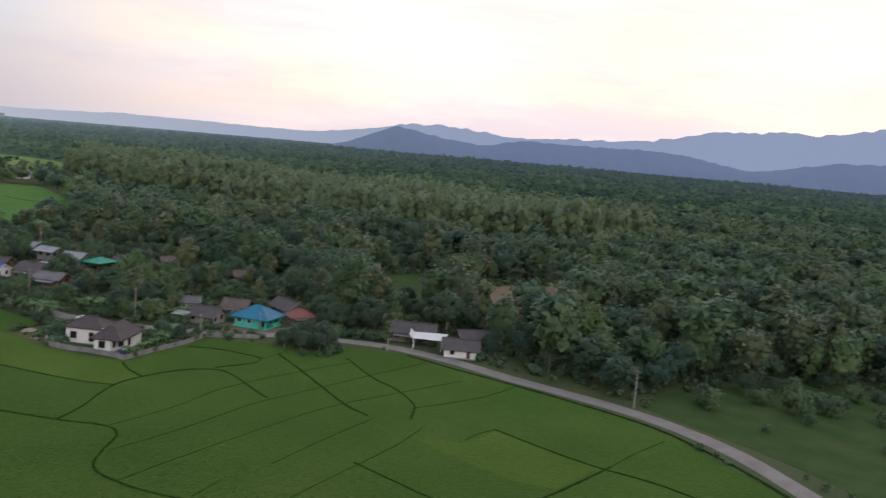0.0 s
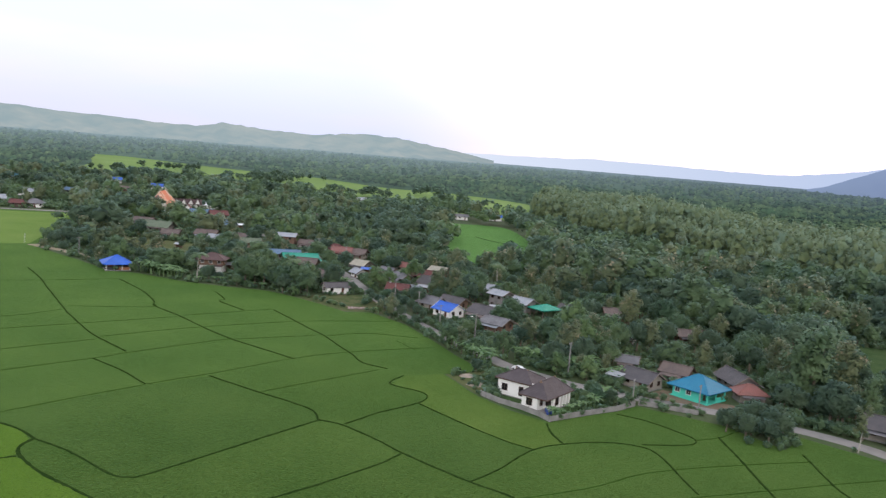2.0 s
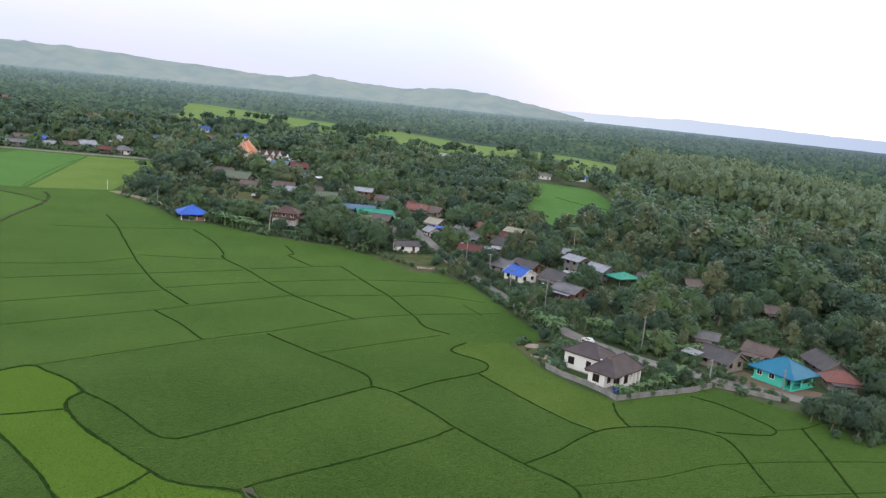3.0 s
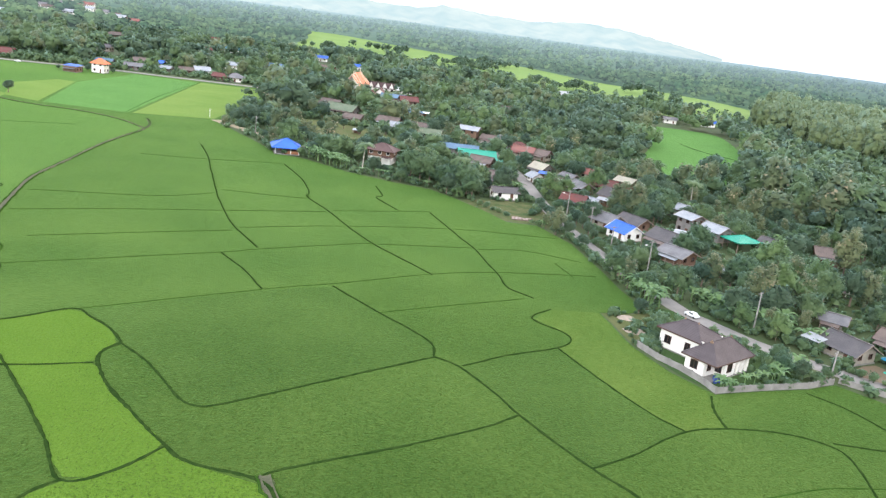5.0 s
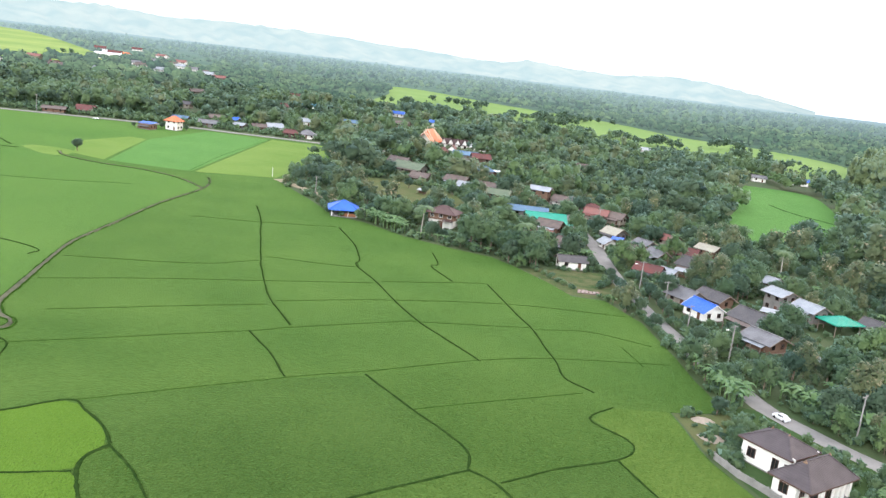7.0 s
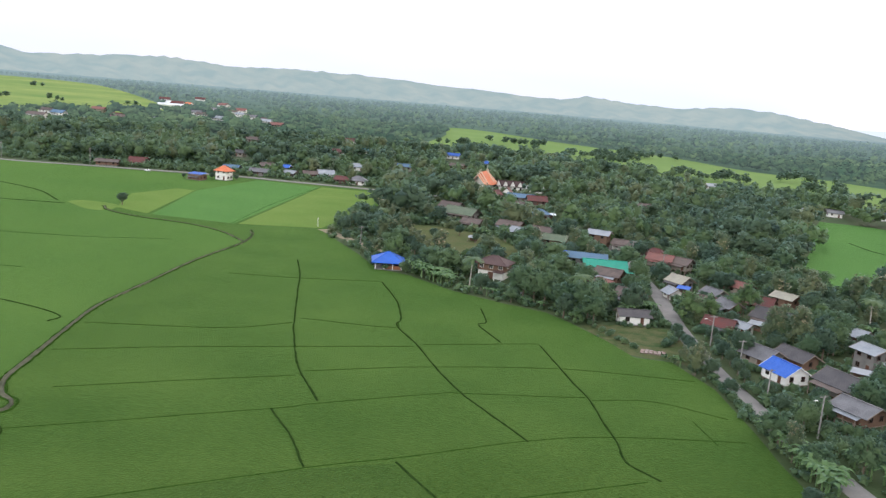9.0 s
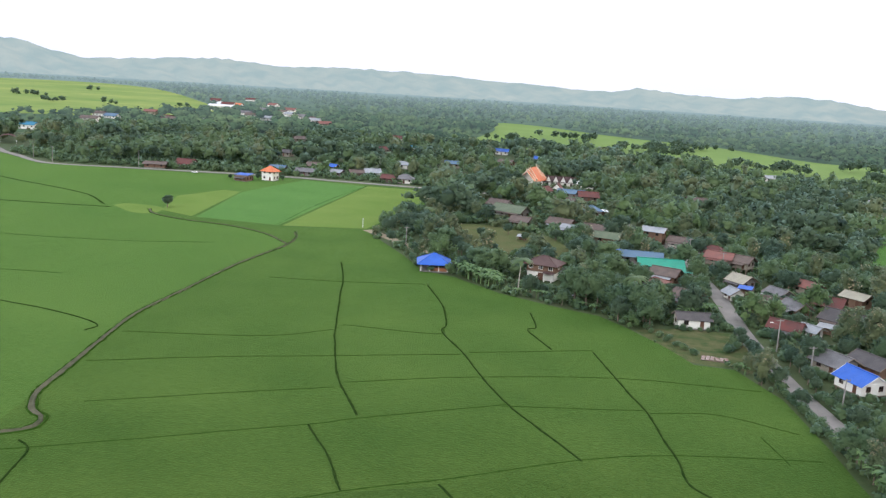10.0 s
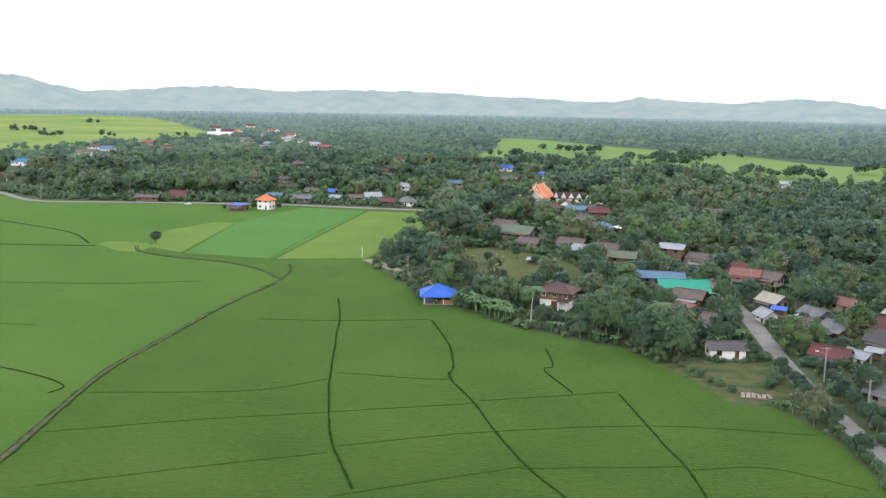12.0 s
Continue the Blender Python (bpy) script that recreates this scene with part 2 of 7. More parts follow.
def array_mesh(name, verts, faces, material, smooth=False, normals=None):
    """A mesh from numpy arrays; all faces have as many corners."""
    me = bpy.data.meshes.new(name)
    nv, nf, k = len(verts), len(faces), faces.shape[1]
    me.vertices.add(nv), me.loops.add(nf * k), me.polygons.add(nf)
    me.vertices.foreach_set("co", np.ascontiguousarray(verts, np.float32).ravel())
    me.loops.foreach_set("vertex_index", np.ascontiguousarray(faces, np.int32).ravel())
    me.polygons.foreach_set("loop_start", np.arange(0, nf * k, k, dtype=np.int32))
    me.materials.append(material)
    me.update(calc_edges=True)
    if smooth or normals is not None:
        me.shade_smooth()
    if normals is not None:
        me.normals_split_custom_set_from_vertices(np.ascontiguousarray(normals, np.float32))
    return me


def unit(v):
    return v / (np.linalg.norm(v, axis=1)[:, None] + 1e-9)


def part(name, me, parent, label="", m=None):
    ob = new(name, me)
    ob.parent = parent
    if m is not None:
        ob.matrix_basis = m
    if label:
        ob["label"] = label
    return ob


def smooth_line(points, step):
    """A soft curve (Catmull-Rom) through a few control points, at even steps."""
    p = [np.array(q, float) for q in points]
    p = [2 * p[0] - p[1]] + p + [2 * p[-1] - p[-2]]
    out = []
    for i in range(1, len(p) - 2):
        n = max(2, int(np.linalg.norm(p[i + 1] - p[i]) / step))
        for k in range(n):
            t = k / n
            out.append(0.5 * (2 * p[i] + (p[i + 1] - p[i - 1]) * t + (2 * p[i - 1] - 5 * p[i] + 4 * p[i + 1] - p[i + 2]) * t * t + (3 * p[i] - p[i - 1] - 3 * p[i + 1] + p[i + 2]) * t ** 3))
    out.append(p[-2])
    return np.array(out)


def ribbon(name, points, profile, material, step=2.0, wobble=0.0, seed=1):
    """A strip swept along a line; profile: (offset to the left, height) from one side to the other."""
    line = smooth_line(points, step)
    tan = np.gradient(line, axis=0)
    tan /= np.linalg.norm(tan, axis=1)[:, None] + 1e-9
    nor = np.stack([-tan[:, 1], tan[:, 0]], 1)
    g = np.random.default_rng(seed)
    k = 1 + wobble * g.uniform(-1, 1, len(line))
    side = np.cumsum(g.uniform(-1, 1, len(line))) * wobble * 0.12
    verts = [(*(line[i] + nor[i] * (o * k[i] + side[i] - side.mean())), h) for i in range(len(line)) for o, h in profile]
    c = len(profile)
    faces = [(i * c + j, (i + 1) * c + j, (i + 1) * c + j + 1, i * c + j + 1) for i in range(len(line) - 1) for j in range(c - 1)]
    faces = [f[::-1] for f in faces]
    me = mesh_from(name, verts, faces, material, True)
    me.validate()
    return new(name, me)


def sheet(name, outline, z, material, soft=True, step=3.0):
    """A flat piece of land with a soft outline."""
    pts = smooth_line(list(outline) + [outline[0]], step)[:-1] if soft else np.array(outline, float)
    n = len(pts)
    v2, _, f2, *_ = delaunay_2d_cdt([Vector((x, y)) for x, y in pts], [], [list(range(n))], 1, 1e-4)
    up = [f if (v2[f[1]] - v2[f[0]]).cross(v2[f[2]] - v2[f[0]]) > 0 else f[::-1] for f in f2]
    me = mesh_from(name, [(p.x, p.y, z) for p in v2], up, material)
    return new(name, me)


def inside(points, outline):
    """Which of the points (n, 2) lie in the outline."""
    x, y = points[:, 0], points[:, 1]
    o = np.array(outline, float)
    hit = np.zeros(len(points), bool)
    for (x0, y0), (x1, y1) in zip(o, np.roll(o, -1, 0)):
        cross = ((y0 > y) != (y1 > y)) & (x < (x1 - x0) * (y - y0) / (y1 - y0 + 1e-12) + x0)
        hit ^= cross
    return hit


def near_line(points, line, far):
    d = np.full(len(points), 1e9)
    p = np.array(line, float)
    for a, b in zip(p[:-1], p[1:]):
        t = np.clip(((points - a) @ (b - a)) / max(1e-9, (b - a) @ (b - a)), 0, 1)
        d = np.minimum(d, np.linalg.norm(points - a - t[:, None] * (b - a), axis=1))
    return d < far


# ---- ground, fields, roads ----
RICE_Z = 0.05
ground = new("ground", mesh_from("ground", [(-4900, -4900, 0), (4900, -4900, 0), (4900, 4900, 0), (-4900, 4900, 0)], [(0, 1, 2, 3)], M_GROUND))
tagged(ground, "dark earth and undergrowth of the plain", "ground", kind="structure")

FIELD_EAST = [(34, -215), (58, -172), (77.5, -143), (92.5, -117), (100.2, -99), (102.2, -87), (101.5, -65), (99.5, -46), (98.6, -31), (91.8, -18), (83, -24), (79.5, -10), (67.5, 3.2), (61.4, 0.2), (52, -2.6), (43.4, -5.5), (38.5, 2), (35.2, 11), (34.4, 15), (33.6, 23), (32.8, 28.6), (38, 29.6), (43.6, 32), (42.2, 38), (41, 46), (40.2, 57), (37.4, 80), (31, 96)]
FIELD_NORTH = [(23, 96.5), (18, 107), (10, 120), (3.5, 128.5), (-8, 133.5), (-23, 142), (-37, 155.5), (-47.5, 160), (-58, 180), (-79, 215), (-76, 250), (-74, 300), (-73, 352), (-132, 352), (-169, 352), (-243, 337.5), (-290, 330), (-332, 359), (-420, 410), (-760, 420), (-760, -420), (-40, -420)]
FIELD = FIELD_EAST + FIELD_NORTH
field = sheet("rice_field", FIELD, RICE_Z, M_RICE, soft=False)
tagged(field, "wide bright green paddy field of young rice", "rice field", kind="structure")
# the cut face of the standing rice along its rim
rim = np.array(FIELD + FIELD[:1], float)
rv = [(x, y, z) for x, y in rim for z in (0.0, RICE_Z)]
rim_ob = new("rice_field_edge", mesh_from("rice_field_edge", rv, [(2 * i, 2 * i + 2, 2 * i + 3, 2 * i + 1) for i in range(len(rim) - 1)], M_FAINT))
tagged(rim_ob, "standing rice along the rim of the paddy field", "rice field", kind="structure")


def plot(outline, material, z, label, soft=True):
    tagged(sheet("rice_plot", outline, z, material, soft), label, "rice plot", kind="structure")


plot([(-59, -17), (-48.5, -14.6), (-43.5, -22.6), (-33.6, -34.6), (-37, -40.8), (-41.6, -43), (-46.4, -35.5), (-53.4, -24.8)], M_LIME, RICE_Z + 0.026, "small plot of lighter lime green rice")
plot([(-80, -8), (-66, -2.8), (-58, 3.8), (-54.2, 1.6), (-49.8, -2.6), (-47.4, -7.2), (-48.6, -11), (-48.3, -14), (-59, -17.4), (-80, -21)], M_LIME, RICE_Z + 0.02, "lime green plot of young rice by the ditch")
plot([(-41.4, -43.9), (-36.9, -41.1), (-33, -35.3), (-29.5, -38.5), (-21.3, -41.4), (-19.4, -45), (-15, -56), (-24, -66), (-38, -62), (-44.5, -52), (-43.6, -46.5)], M_LIME, RICE_Z + 0.012, "lime green plot of young rice by the ditch", False)
dike_rim = [(-41.6, -43.6), (-43.8, -46.5), (-44.8, -52), (-39, -61)]
plot([(20.9, 7.6), (24.0, 11.5), (23.7, 15.2), (18.9, 21.3), (22.9, 27.3), (32.4, 28.4), (33.2, 23), (34, 15), (34.9, 11), (38.2, 2), (42.2, -5), (41, -12), (40.5, -16.8), (34.1, -19.1), (30.4, -14.1), (25.8, -4.3)], M_BRISK, RICE_Z + 0.008, "brighter green plot of young rice beside the white house", False)
plot([(-46.4, -7), (-40.4, -13.2), (-35.1, -21.4), (-32, -24.1), (-27.4, -21.8), (-7.9, -6.6), (-0.6, -0.9), (-0.9, 4.2), (-5, 10.1), (-18.8, 27.5), (-30.5, 22.2), (-56.5, 4.3), (-53.9, 2.1), (-49.4, -2.2)], M_DEEP, RICE_Z + 0.008, "darker green plot of dense rice", False)
plot([(11, -18.4), (14.9, -25.8), (18, -31.5), (24.2, -27.4), (34, -19.1), (30.1, -14.1), (25.4, -4.3), (20.5, 7), (12.4, 2.6), (4, -4), (8.4, -12.6)], M_DEEP, RICE_Z + 0.008, "darker green plot of dense rice", False)
plot([(60.6, -70.3), (66.2, -78), (75.2, -77), (74.8, -88), (75.3, -98), (62.3, -98.8), (59.7, -93.5), (59.1, -79.8)], M_BRISK, RICE_Z + 0.02, "lime green plot of young rice", False)
plot([(-110.4, 212.3), (-113.9, 345), (-75.5, 346), (-77, 300), (-79, 250), (-81, 221)], M_PALE, RICE_Z + 0.02, "yellow-green strip of ripening rice", False)
plot([(-147, 214.6), (-159.1, 288), (-168, 289), (-176, 260), (-163, 222)], M_PALE, RICE_Z + 0.02, "yellow-green strip of ripening rice", False)
plot([(-184, 223), (-169, 211.5), (-162, 214), (-166, 228), (-182, 230)], M_PALE, RICE_Z + 0.02, "small oval plot of pale rice")
plot([(-145, 214), (-112, 212), (-115, 344), (-150, 349), (-158, 288)], M_COOL, RICE_Z + 0.015, "cool green strip of rice", False)
plot([(-86, 25), (-89, 41), (-91, 50), (-97, 78), (-99.4, 92), (-99.6, 146), (-97.5, 180), (-110, 195), (-126.5, 203.4), (-146, 207), (-162, 214), (-150, 290), (-155, 349), (-243, 336), (-290, 328.5), (-332, 357.5), (-420, 408), (-755, 418), (-755, 30)], M_LIGHT, RICE_Z + 0.006, "lighter green rice across the ditch", False)


DIKES = []


def dike(points, width=0.62, material=None, height=0.14):
    DIKES.append(points)
    w = width * 0.27
    ob = ribbon("paddy_dike", points, [(w, RICE_Z + 0.004), (w * 0.55, RICE_Z + height), (-w * 0.55, RICE_Z + height), (-w, RICE_Z + 0.004)], material or M_DIKE, step=0.8, wobble=0.42, seed=len(points) * 7 + int(abs(points[0][0]) * 10))
    tagged(ob, "muddy dike between plots of rice, darkened with painted rice shade" if material is None else "low grassy dike between plots of rice", "dike", group="paddy dikes")


def faint(points):
    dike(points, 0.42, M_FAINT, 0.08)


dike([(-80, -9), (-65.8, -2.7), (-57.8, 4.3), (-54.1, 1.7), (-49.7, -2.4), (-46.8, -6.8)], 0.8)
dike([(-46.8, -6.8), (-40.6, -13.6), (-35.3, -21.8), (-32.1, -24.5), (-27.4, -22.2), (-7.9, -7), (-0.3, -1.2)], 0.7)
dike([(-46.8, -7.4), (-48.3, -10.8), (-47.3, -15.2), (-43, -22.6), (-33.3, -34.6), (-29.5, -38.1), (-20.9, -41), (-17.8, -49), (-14, -58)], 1.0)
dike([(-70, -19), (-58.7, -17.8), (-48.1, -14.5)])
dike([(-62, -13), (-59.5, -16.2), (-53.4, -24.8), (-46.4, -35.7), (-41.6, -43.6), (-37, -40.8), (-33.2, -34.9)], 0.8)
dike(dike_rim, 0.7)
dike([(-20.7, -41.7), (-21.1, -39.2), (-7.1, -31.2), (4.8, -23.6), (10.5, -18.8)])
dike([(-0.3, -1.2), (3.6, -4.4), (8.1, -12.7), (10.6, -18.4), (14.6, -26), (18, -31.9), (22.6, -38.5), (22.2, -43.2), (17, -48.4), (13.6, -53.2), (13.6, -59.4), (16.4, -67.3), (22, -76)], 0.7)
dike([(3.7, -3.7), (12.3, 2.9), (20.8, 7.7), (23.8, 11.5), (23.5, 15.2), (18.5, 21.3), (22.9, 27.5)])
dike([(-0.3, -1.2), (-0.6, 4.2), (-4.7, 10.3), (-9.6, 16.2), (-18.8, 27.9)], 0.7)
faint([(-9.6, 16.2), (4.5, 24.5), (18.5, 32.3)])
faint([(-57.8, 4.3), (-30.8, 22.6), (-17.5, 30.3), (0.3, 41.9), (14.6, 47.9), (37.8, 52.9)])
dike([(-30.8, 22.6), (-35.5, 31.7), (-42.3, 42.2)])
dike([(0.4, 41.6), (-5.6, 50.6), (-12.2, 60.6), (-18.7, 73.8), (-24, 86.4), (-31, 100.6), (-31, 106.6), (-34.8, 123), (-42.3, 143)], 0.7)
dike([(20.5, 33), (15.9, 38.4), (14.9, 46.5), (13.2, 56.3), (11.5, 66), (9.1, 73.1), (6.2, 83.6), (2.4, 97.3)])
dike([(-35.9, 48.1), (-40.3, 56.3), (-44.2, 64), (-49.4, 79.5), (-53.8, 93.8), (-61, 122), (-65.4, 139.6), (-72, 160.5)], 0.7)
dike([(-6.6, 96), (-12.6, 108.9), (-10.9, 112.1), (-13.1, 124.5)])
dike([(18, -31.9), (24.2, -27.7), (34.1, -19.4), (40.7, -17.2), (48.3, -17), (54, -19.2), (56, -24), (53, -40.8)], 0.55)
dike([(40.7, -17.2), (41, -12), (42.4, -6.4)], 0.8)
dike([(34.1, -19.4), (30.2, -14.1), (25.6, -4.3), (20.7, 7.2)], 0.5)
dike([(74, -16.4), (70.2, -28), (66.2, -40.1), (62.3, -51.5), (61.4, -58.5)], 0.8)
dike([(84.7, -26.6), (79.1, -41.3), (77.6, -49.5), (74, -57.6), (71.9, -60.2), (66.5, -64.4)])
dike([(75.4, -76.5), (75, -87.2), (75.4, -98), (77, -106.2), (77.1, -116)])
dike([(77, -99), (62, -99.4), (50, -99)])
faint([(77, -99), (86, -98.4), (97, -98.4)])
faint([(66.7, -77.2), (71, -76.2), (75.4, -76.5)])
faint([(71.9, -60.1), (80, -61.8), (91, -62.9), (101, -62)])
faint([(34.3, -66.4), (48, -63), (61.6, -60)])
faint([(19.1, -69.4), (25, -67.3)])
dike([(44.7, -73.2), (44.8, -89.1), (46, -102)], 0.5)
faint([(22.6, -38.7), (35.6, -36.1), (50.4, -31.4), (71, -30), (84, -30.2)])
faint([(18.2, -48.2), (30.2, -46.4), (48.2, -42), (62.5, -41), (79.8, -40), (97, -39.2)])
faint([(14.2, -59.4), (25, -57), (40.6, -53.6), (58.5, -50.8), (76.7, -51.8), (94, -53)])
faint([(27.9, -77.9), (46.5, -73.8), (58, -71), (65.8, -68.4)])
dike([(60.1, -1.6), (64.6, -6.8), (68.1, -16), (66.5, -19.2), (63.4, -19.7), (55.8, -18.8)], 0.5)
faint([(67.5, -17.5), (74, -16.6), (79, -14)])
faint([(12.1, 65.1), (23.9, 68.3), (36.5, 63.5)])
faint([(29.7, 60.2), (32.2, 50.1)])
dike([(-79.5, 24), (-76.4, 21.8), (-74.3, 14.6), (-72, 6)], 0.6)
faint([(-90, 15), (-71.8, 25.2), (-42.6, 42), (-35.5, 47.1), (-12, 61.6)])
faint([(-79.5, 40.2), (-43.2, 59.5)])
faint([(-90.3, 57.6), (-70.5, 67.2), (-48.5, 76.3), (-24.9, 86)])
faint([(-94.1, 76.3), (-66.3, 83.7), (-53.9, 93.3)])
faint([(-53, 97.8), (-32.3, 98.3), (-30.9, 103.1)])
faint([(-42.2, 62.5), (-19.2, 73.6), (7.9, 82.2), (34, 84)])
faint([(-23.1, 88), (2.1, 98.5)])
faint([(-13.3, 60.2), (11, 66)])
faint([(-84.6, 134), (-65.1, 137.1), (-43.5, 143.7)])
dike([(-290, 282), (-258, 266.3), (-212, 246.1), (-188, 224.2)], 1.4)
dike([(-260, 208), (-217.3, 213.1), (-182.7, 219.2)], 1.1)
dike([(-160, 92), (-120, 85.8), (-101.9, 79.3), (-101, 74)], 0.7)
faint([(-185, 110), (-142.4, 115.1), (-134.2, 116.1)])
faint([(-113, 213), (-116, 280), (-114.5, 346)])
faint([(-220, 150), (-150, 160), (-118, 172)])


dike([(58.4, -172.4), (78, -143.4), (93, -117.4), (100.6, -99.4), (102.6, -87), (101.9, -65), (100, -46), (99, -32)], 1.5)


dike([(146, 326), (150, 304), (160, 285), (165, 276)], 1.6)


def ditch(points, width):
    w = width / 2
    ob = ribbon("irrigation_ditch", points, [(w, RICE_Z + 0.005), (w * 0.7, RICE_Z + 0.22), (w * 0.3, RICE_Z + 0.05), (-w * 0.3, RICE_Z + 0.05), (-w * 0.7, RICE_Z + 0.22), (-w, RICE_Z + 0.005)], M_DITCH, step=1.6, wobble=0.22, seed=int(width * 10))
    tagged(ob, "brown muddy irrigation ditch winding through the rice", "ditch")
    for side in (1, -1):
        bank = ribbon("bank", points, [(side * w + 0.17, RICE_Z + 0.005), (side * w + 0.07, RICE_Z + 0.2), (side * w - 0.07, RICE_Z + 0.2), (side * w - 0.17, RICE_Z + 0.005)], M_FAINT, step=1.2, wobble=0.35, seed=5 + side)
        bank.parent = ob


ditch([(-96, 22), (-84, 25.6), (-80.6, 29), (-82, 32.6), (-85, 34.5), (-88.6, 40.7), (-90.4, 48.5), (-96.1, 75.8), (-98.4, 90.9), (-98.6, 114.6), (-98.8, 145.7), (-96.3, 175.9), (-98, 192), (-102, 203)], 0.95)
ditch([(-96.6, 180), (-110, 194), (-126.5, 202.4), (-146, 206), (-161.2, 213), (-168, 222)], 0.95)

ditch([(-21, -39.6), (-20, -42.5), (-17.5, -48), (-13, -57), (-6, -70)], 1.5)

ROAD = [(20, -228), (52, -180), (72, -156), (84, -139), (94.8, -122.5), (102, -110), (106, -97), (107.2, -84), (106.4, -71), (105, -57), (104.6, -41.5), (101.6, -26), (95.8, -15.4), (84, -2), (73, 7), (64.2, 15.5), (59.8, 20.5), (56, 26.4), (52.7, 31.9), (50.6, 37), (49, 44.5), (46.4, 55.7), (44.1, 66), (42.6, 76), (41.2, 85), (39.5, 98), (38, 118), (37.4, 135), (37, 160), (35.3, 183), (33.6, 203), (32, 220), (28, 245), (15, 290), (-2, 330), (-30, 352), (-73, 357.5), (-132, 357.5), (-169, 357.5), (-243, 343), (-290, 335), (-334, 364.5), (-424, 416), (-700, 440)]
road = ribbon("road", ROAD, [(2.2, 0.0), (2.0, 0.07), (0, 0.10), (-2.0, 0.07), (-2.2, 0.0)], M_ROAD, step=4, wobble=0.04)
tagged(road, "narrow grey dusty concrete village road", "road", kind="structure")
PATH_DIRT = [(-80, 219), (-72, 210.5), (-57.5, 194), (-47, 184), (-30, 178)]
tagged(ribbon("footpath", PATH_DIRT, [(2.1, 0.0), (1.8, 0.09), (-1.8, 0.09), (-2.1, 0.0)], M_DIRT, step=2, wobble=0.15), "pale dirt track at the rim of the rice field", "path", kind="structure")

BAND = [(-125, 740), (-54, 676), (28, 640), (84, 590), (142, 536), (197, 484), (238, 432), (310, 575), (320, 700), (268, 790), (212, 815), (146, 960), (29, 1070), (-92, 1250), (-150, 1240), (-125, 1000)]
MEADOW = [(158, 408), (190, 394), (178, 322), (156, 262), (126, 198), (98, 196), (92, 215), (101, 245), (122, 300), (140, 360)]
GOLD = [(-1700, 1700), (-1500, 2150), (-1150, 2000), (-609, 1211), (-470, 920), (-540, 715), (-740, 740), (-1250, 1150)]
FAR_STRIP = [(390, 690), (620, 520), (700, 600), (440, 800)]
YARD = [(-52, 250), (-40, 254), (-16, 240), (-8, 222), (-6, 196), (-20, 188), (-32, 194), (-44, 212)]
SOIL = [(150, 2), (168, 16), (190, 22), (214, 16), (228, 0), (206, -24), (172, -28), (150, -18)]
CLEAR = [(176, 58), (192, 46), (176, 22), (150, 8), (136, 20), (150, 38)]
VERGE = [(112, -86), (128, -84), (160, -98), (205, -140), (160, -190), (60, -185), (100, -130)]
LOT = [(12, 119), (22, 98.5), (31, 97.5), (38, 92), (37, 108), (35, 124), (22, 124)]
MINT_YARD = [(75, 11), (81, 14.5), (86, 6), (92, 2), (90, -3), (82, -0.5), (76, 5)]
STRIP = [(33.2, 28.4), (38, 29.2), (43.5, 31), (42, 26), (39, 20), (37, 13), (35.8, 12), (34.8, 16), (34, 23)]
GARDEN_GROUND = [(35.5, 24), (37, 10), (44, -5), (60, 0), (61, 16), (50, 34), (44, 33)]
for outline, material, z, name, label in (
    (BAND, M_BRIGHT, 0.4, "far_rice_field", "long strip of bright green rice beyond the village"),
    (FAR_STRIP, M_BRIGHT, 0.3, "far_rice_strip", "pale green fields beyond the plantation"),
    (MEADOW, M_COOL, 0.06, "rice_meadow", "green rice plot enclosed by trees"),
    (GOLD, M_GOLD, 0.4, "sunlit_rice_field", "far yellow rice fields with a sun patch painted into the colour"),
    (YARD, M_DRY, 0.03, "dry_lawn", "dry olive grass clearing"),
    (SOIL, M_BARE, 0.05, "bare_plot", "bare brown ploughed soil"),
    (CLEAR, M_GRASS, 0.05, "grass_clearing", "small green clearing in the woods"),
    (VERGE, M_GRASS, 0.03, "road_verge", "rough grass beside the road"),
    (LOT, M_WEEDS, 0.03, "vacant_lot", "rough weedy grass lot by the field"),
    (MINT_YARD, M_BARE, 0.03, "bare_yard", "bare brown earth yard before the mint green house"),
    (STRIP, M_DRY, 0.032, "rough_strip", "strip of rough grass and spoil beside the rice"),
    (GARDEN_GROUND, M_GRASS, 0.03, "garden_ground", "rough garden ground of the white house"),
):
    tagged(sheet(name, outline, z, material, soft=True, step=8), label, "field", kind="structure")

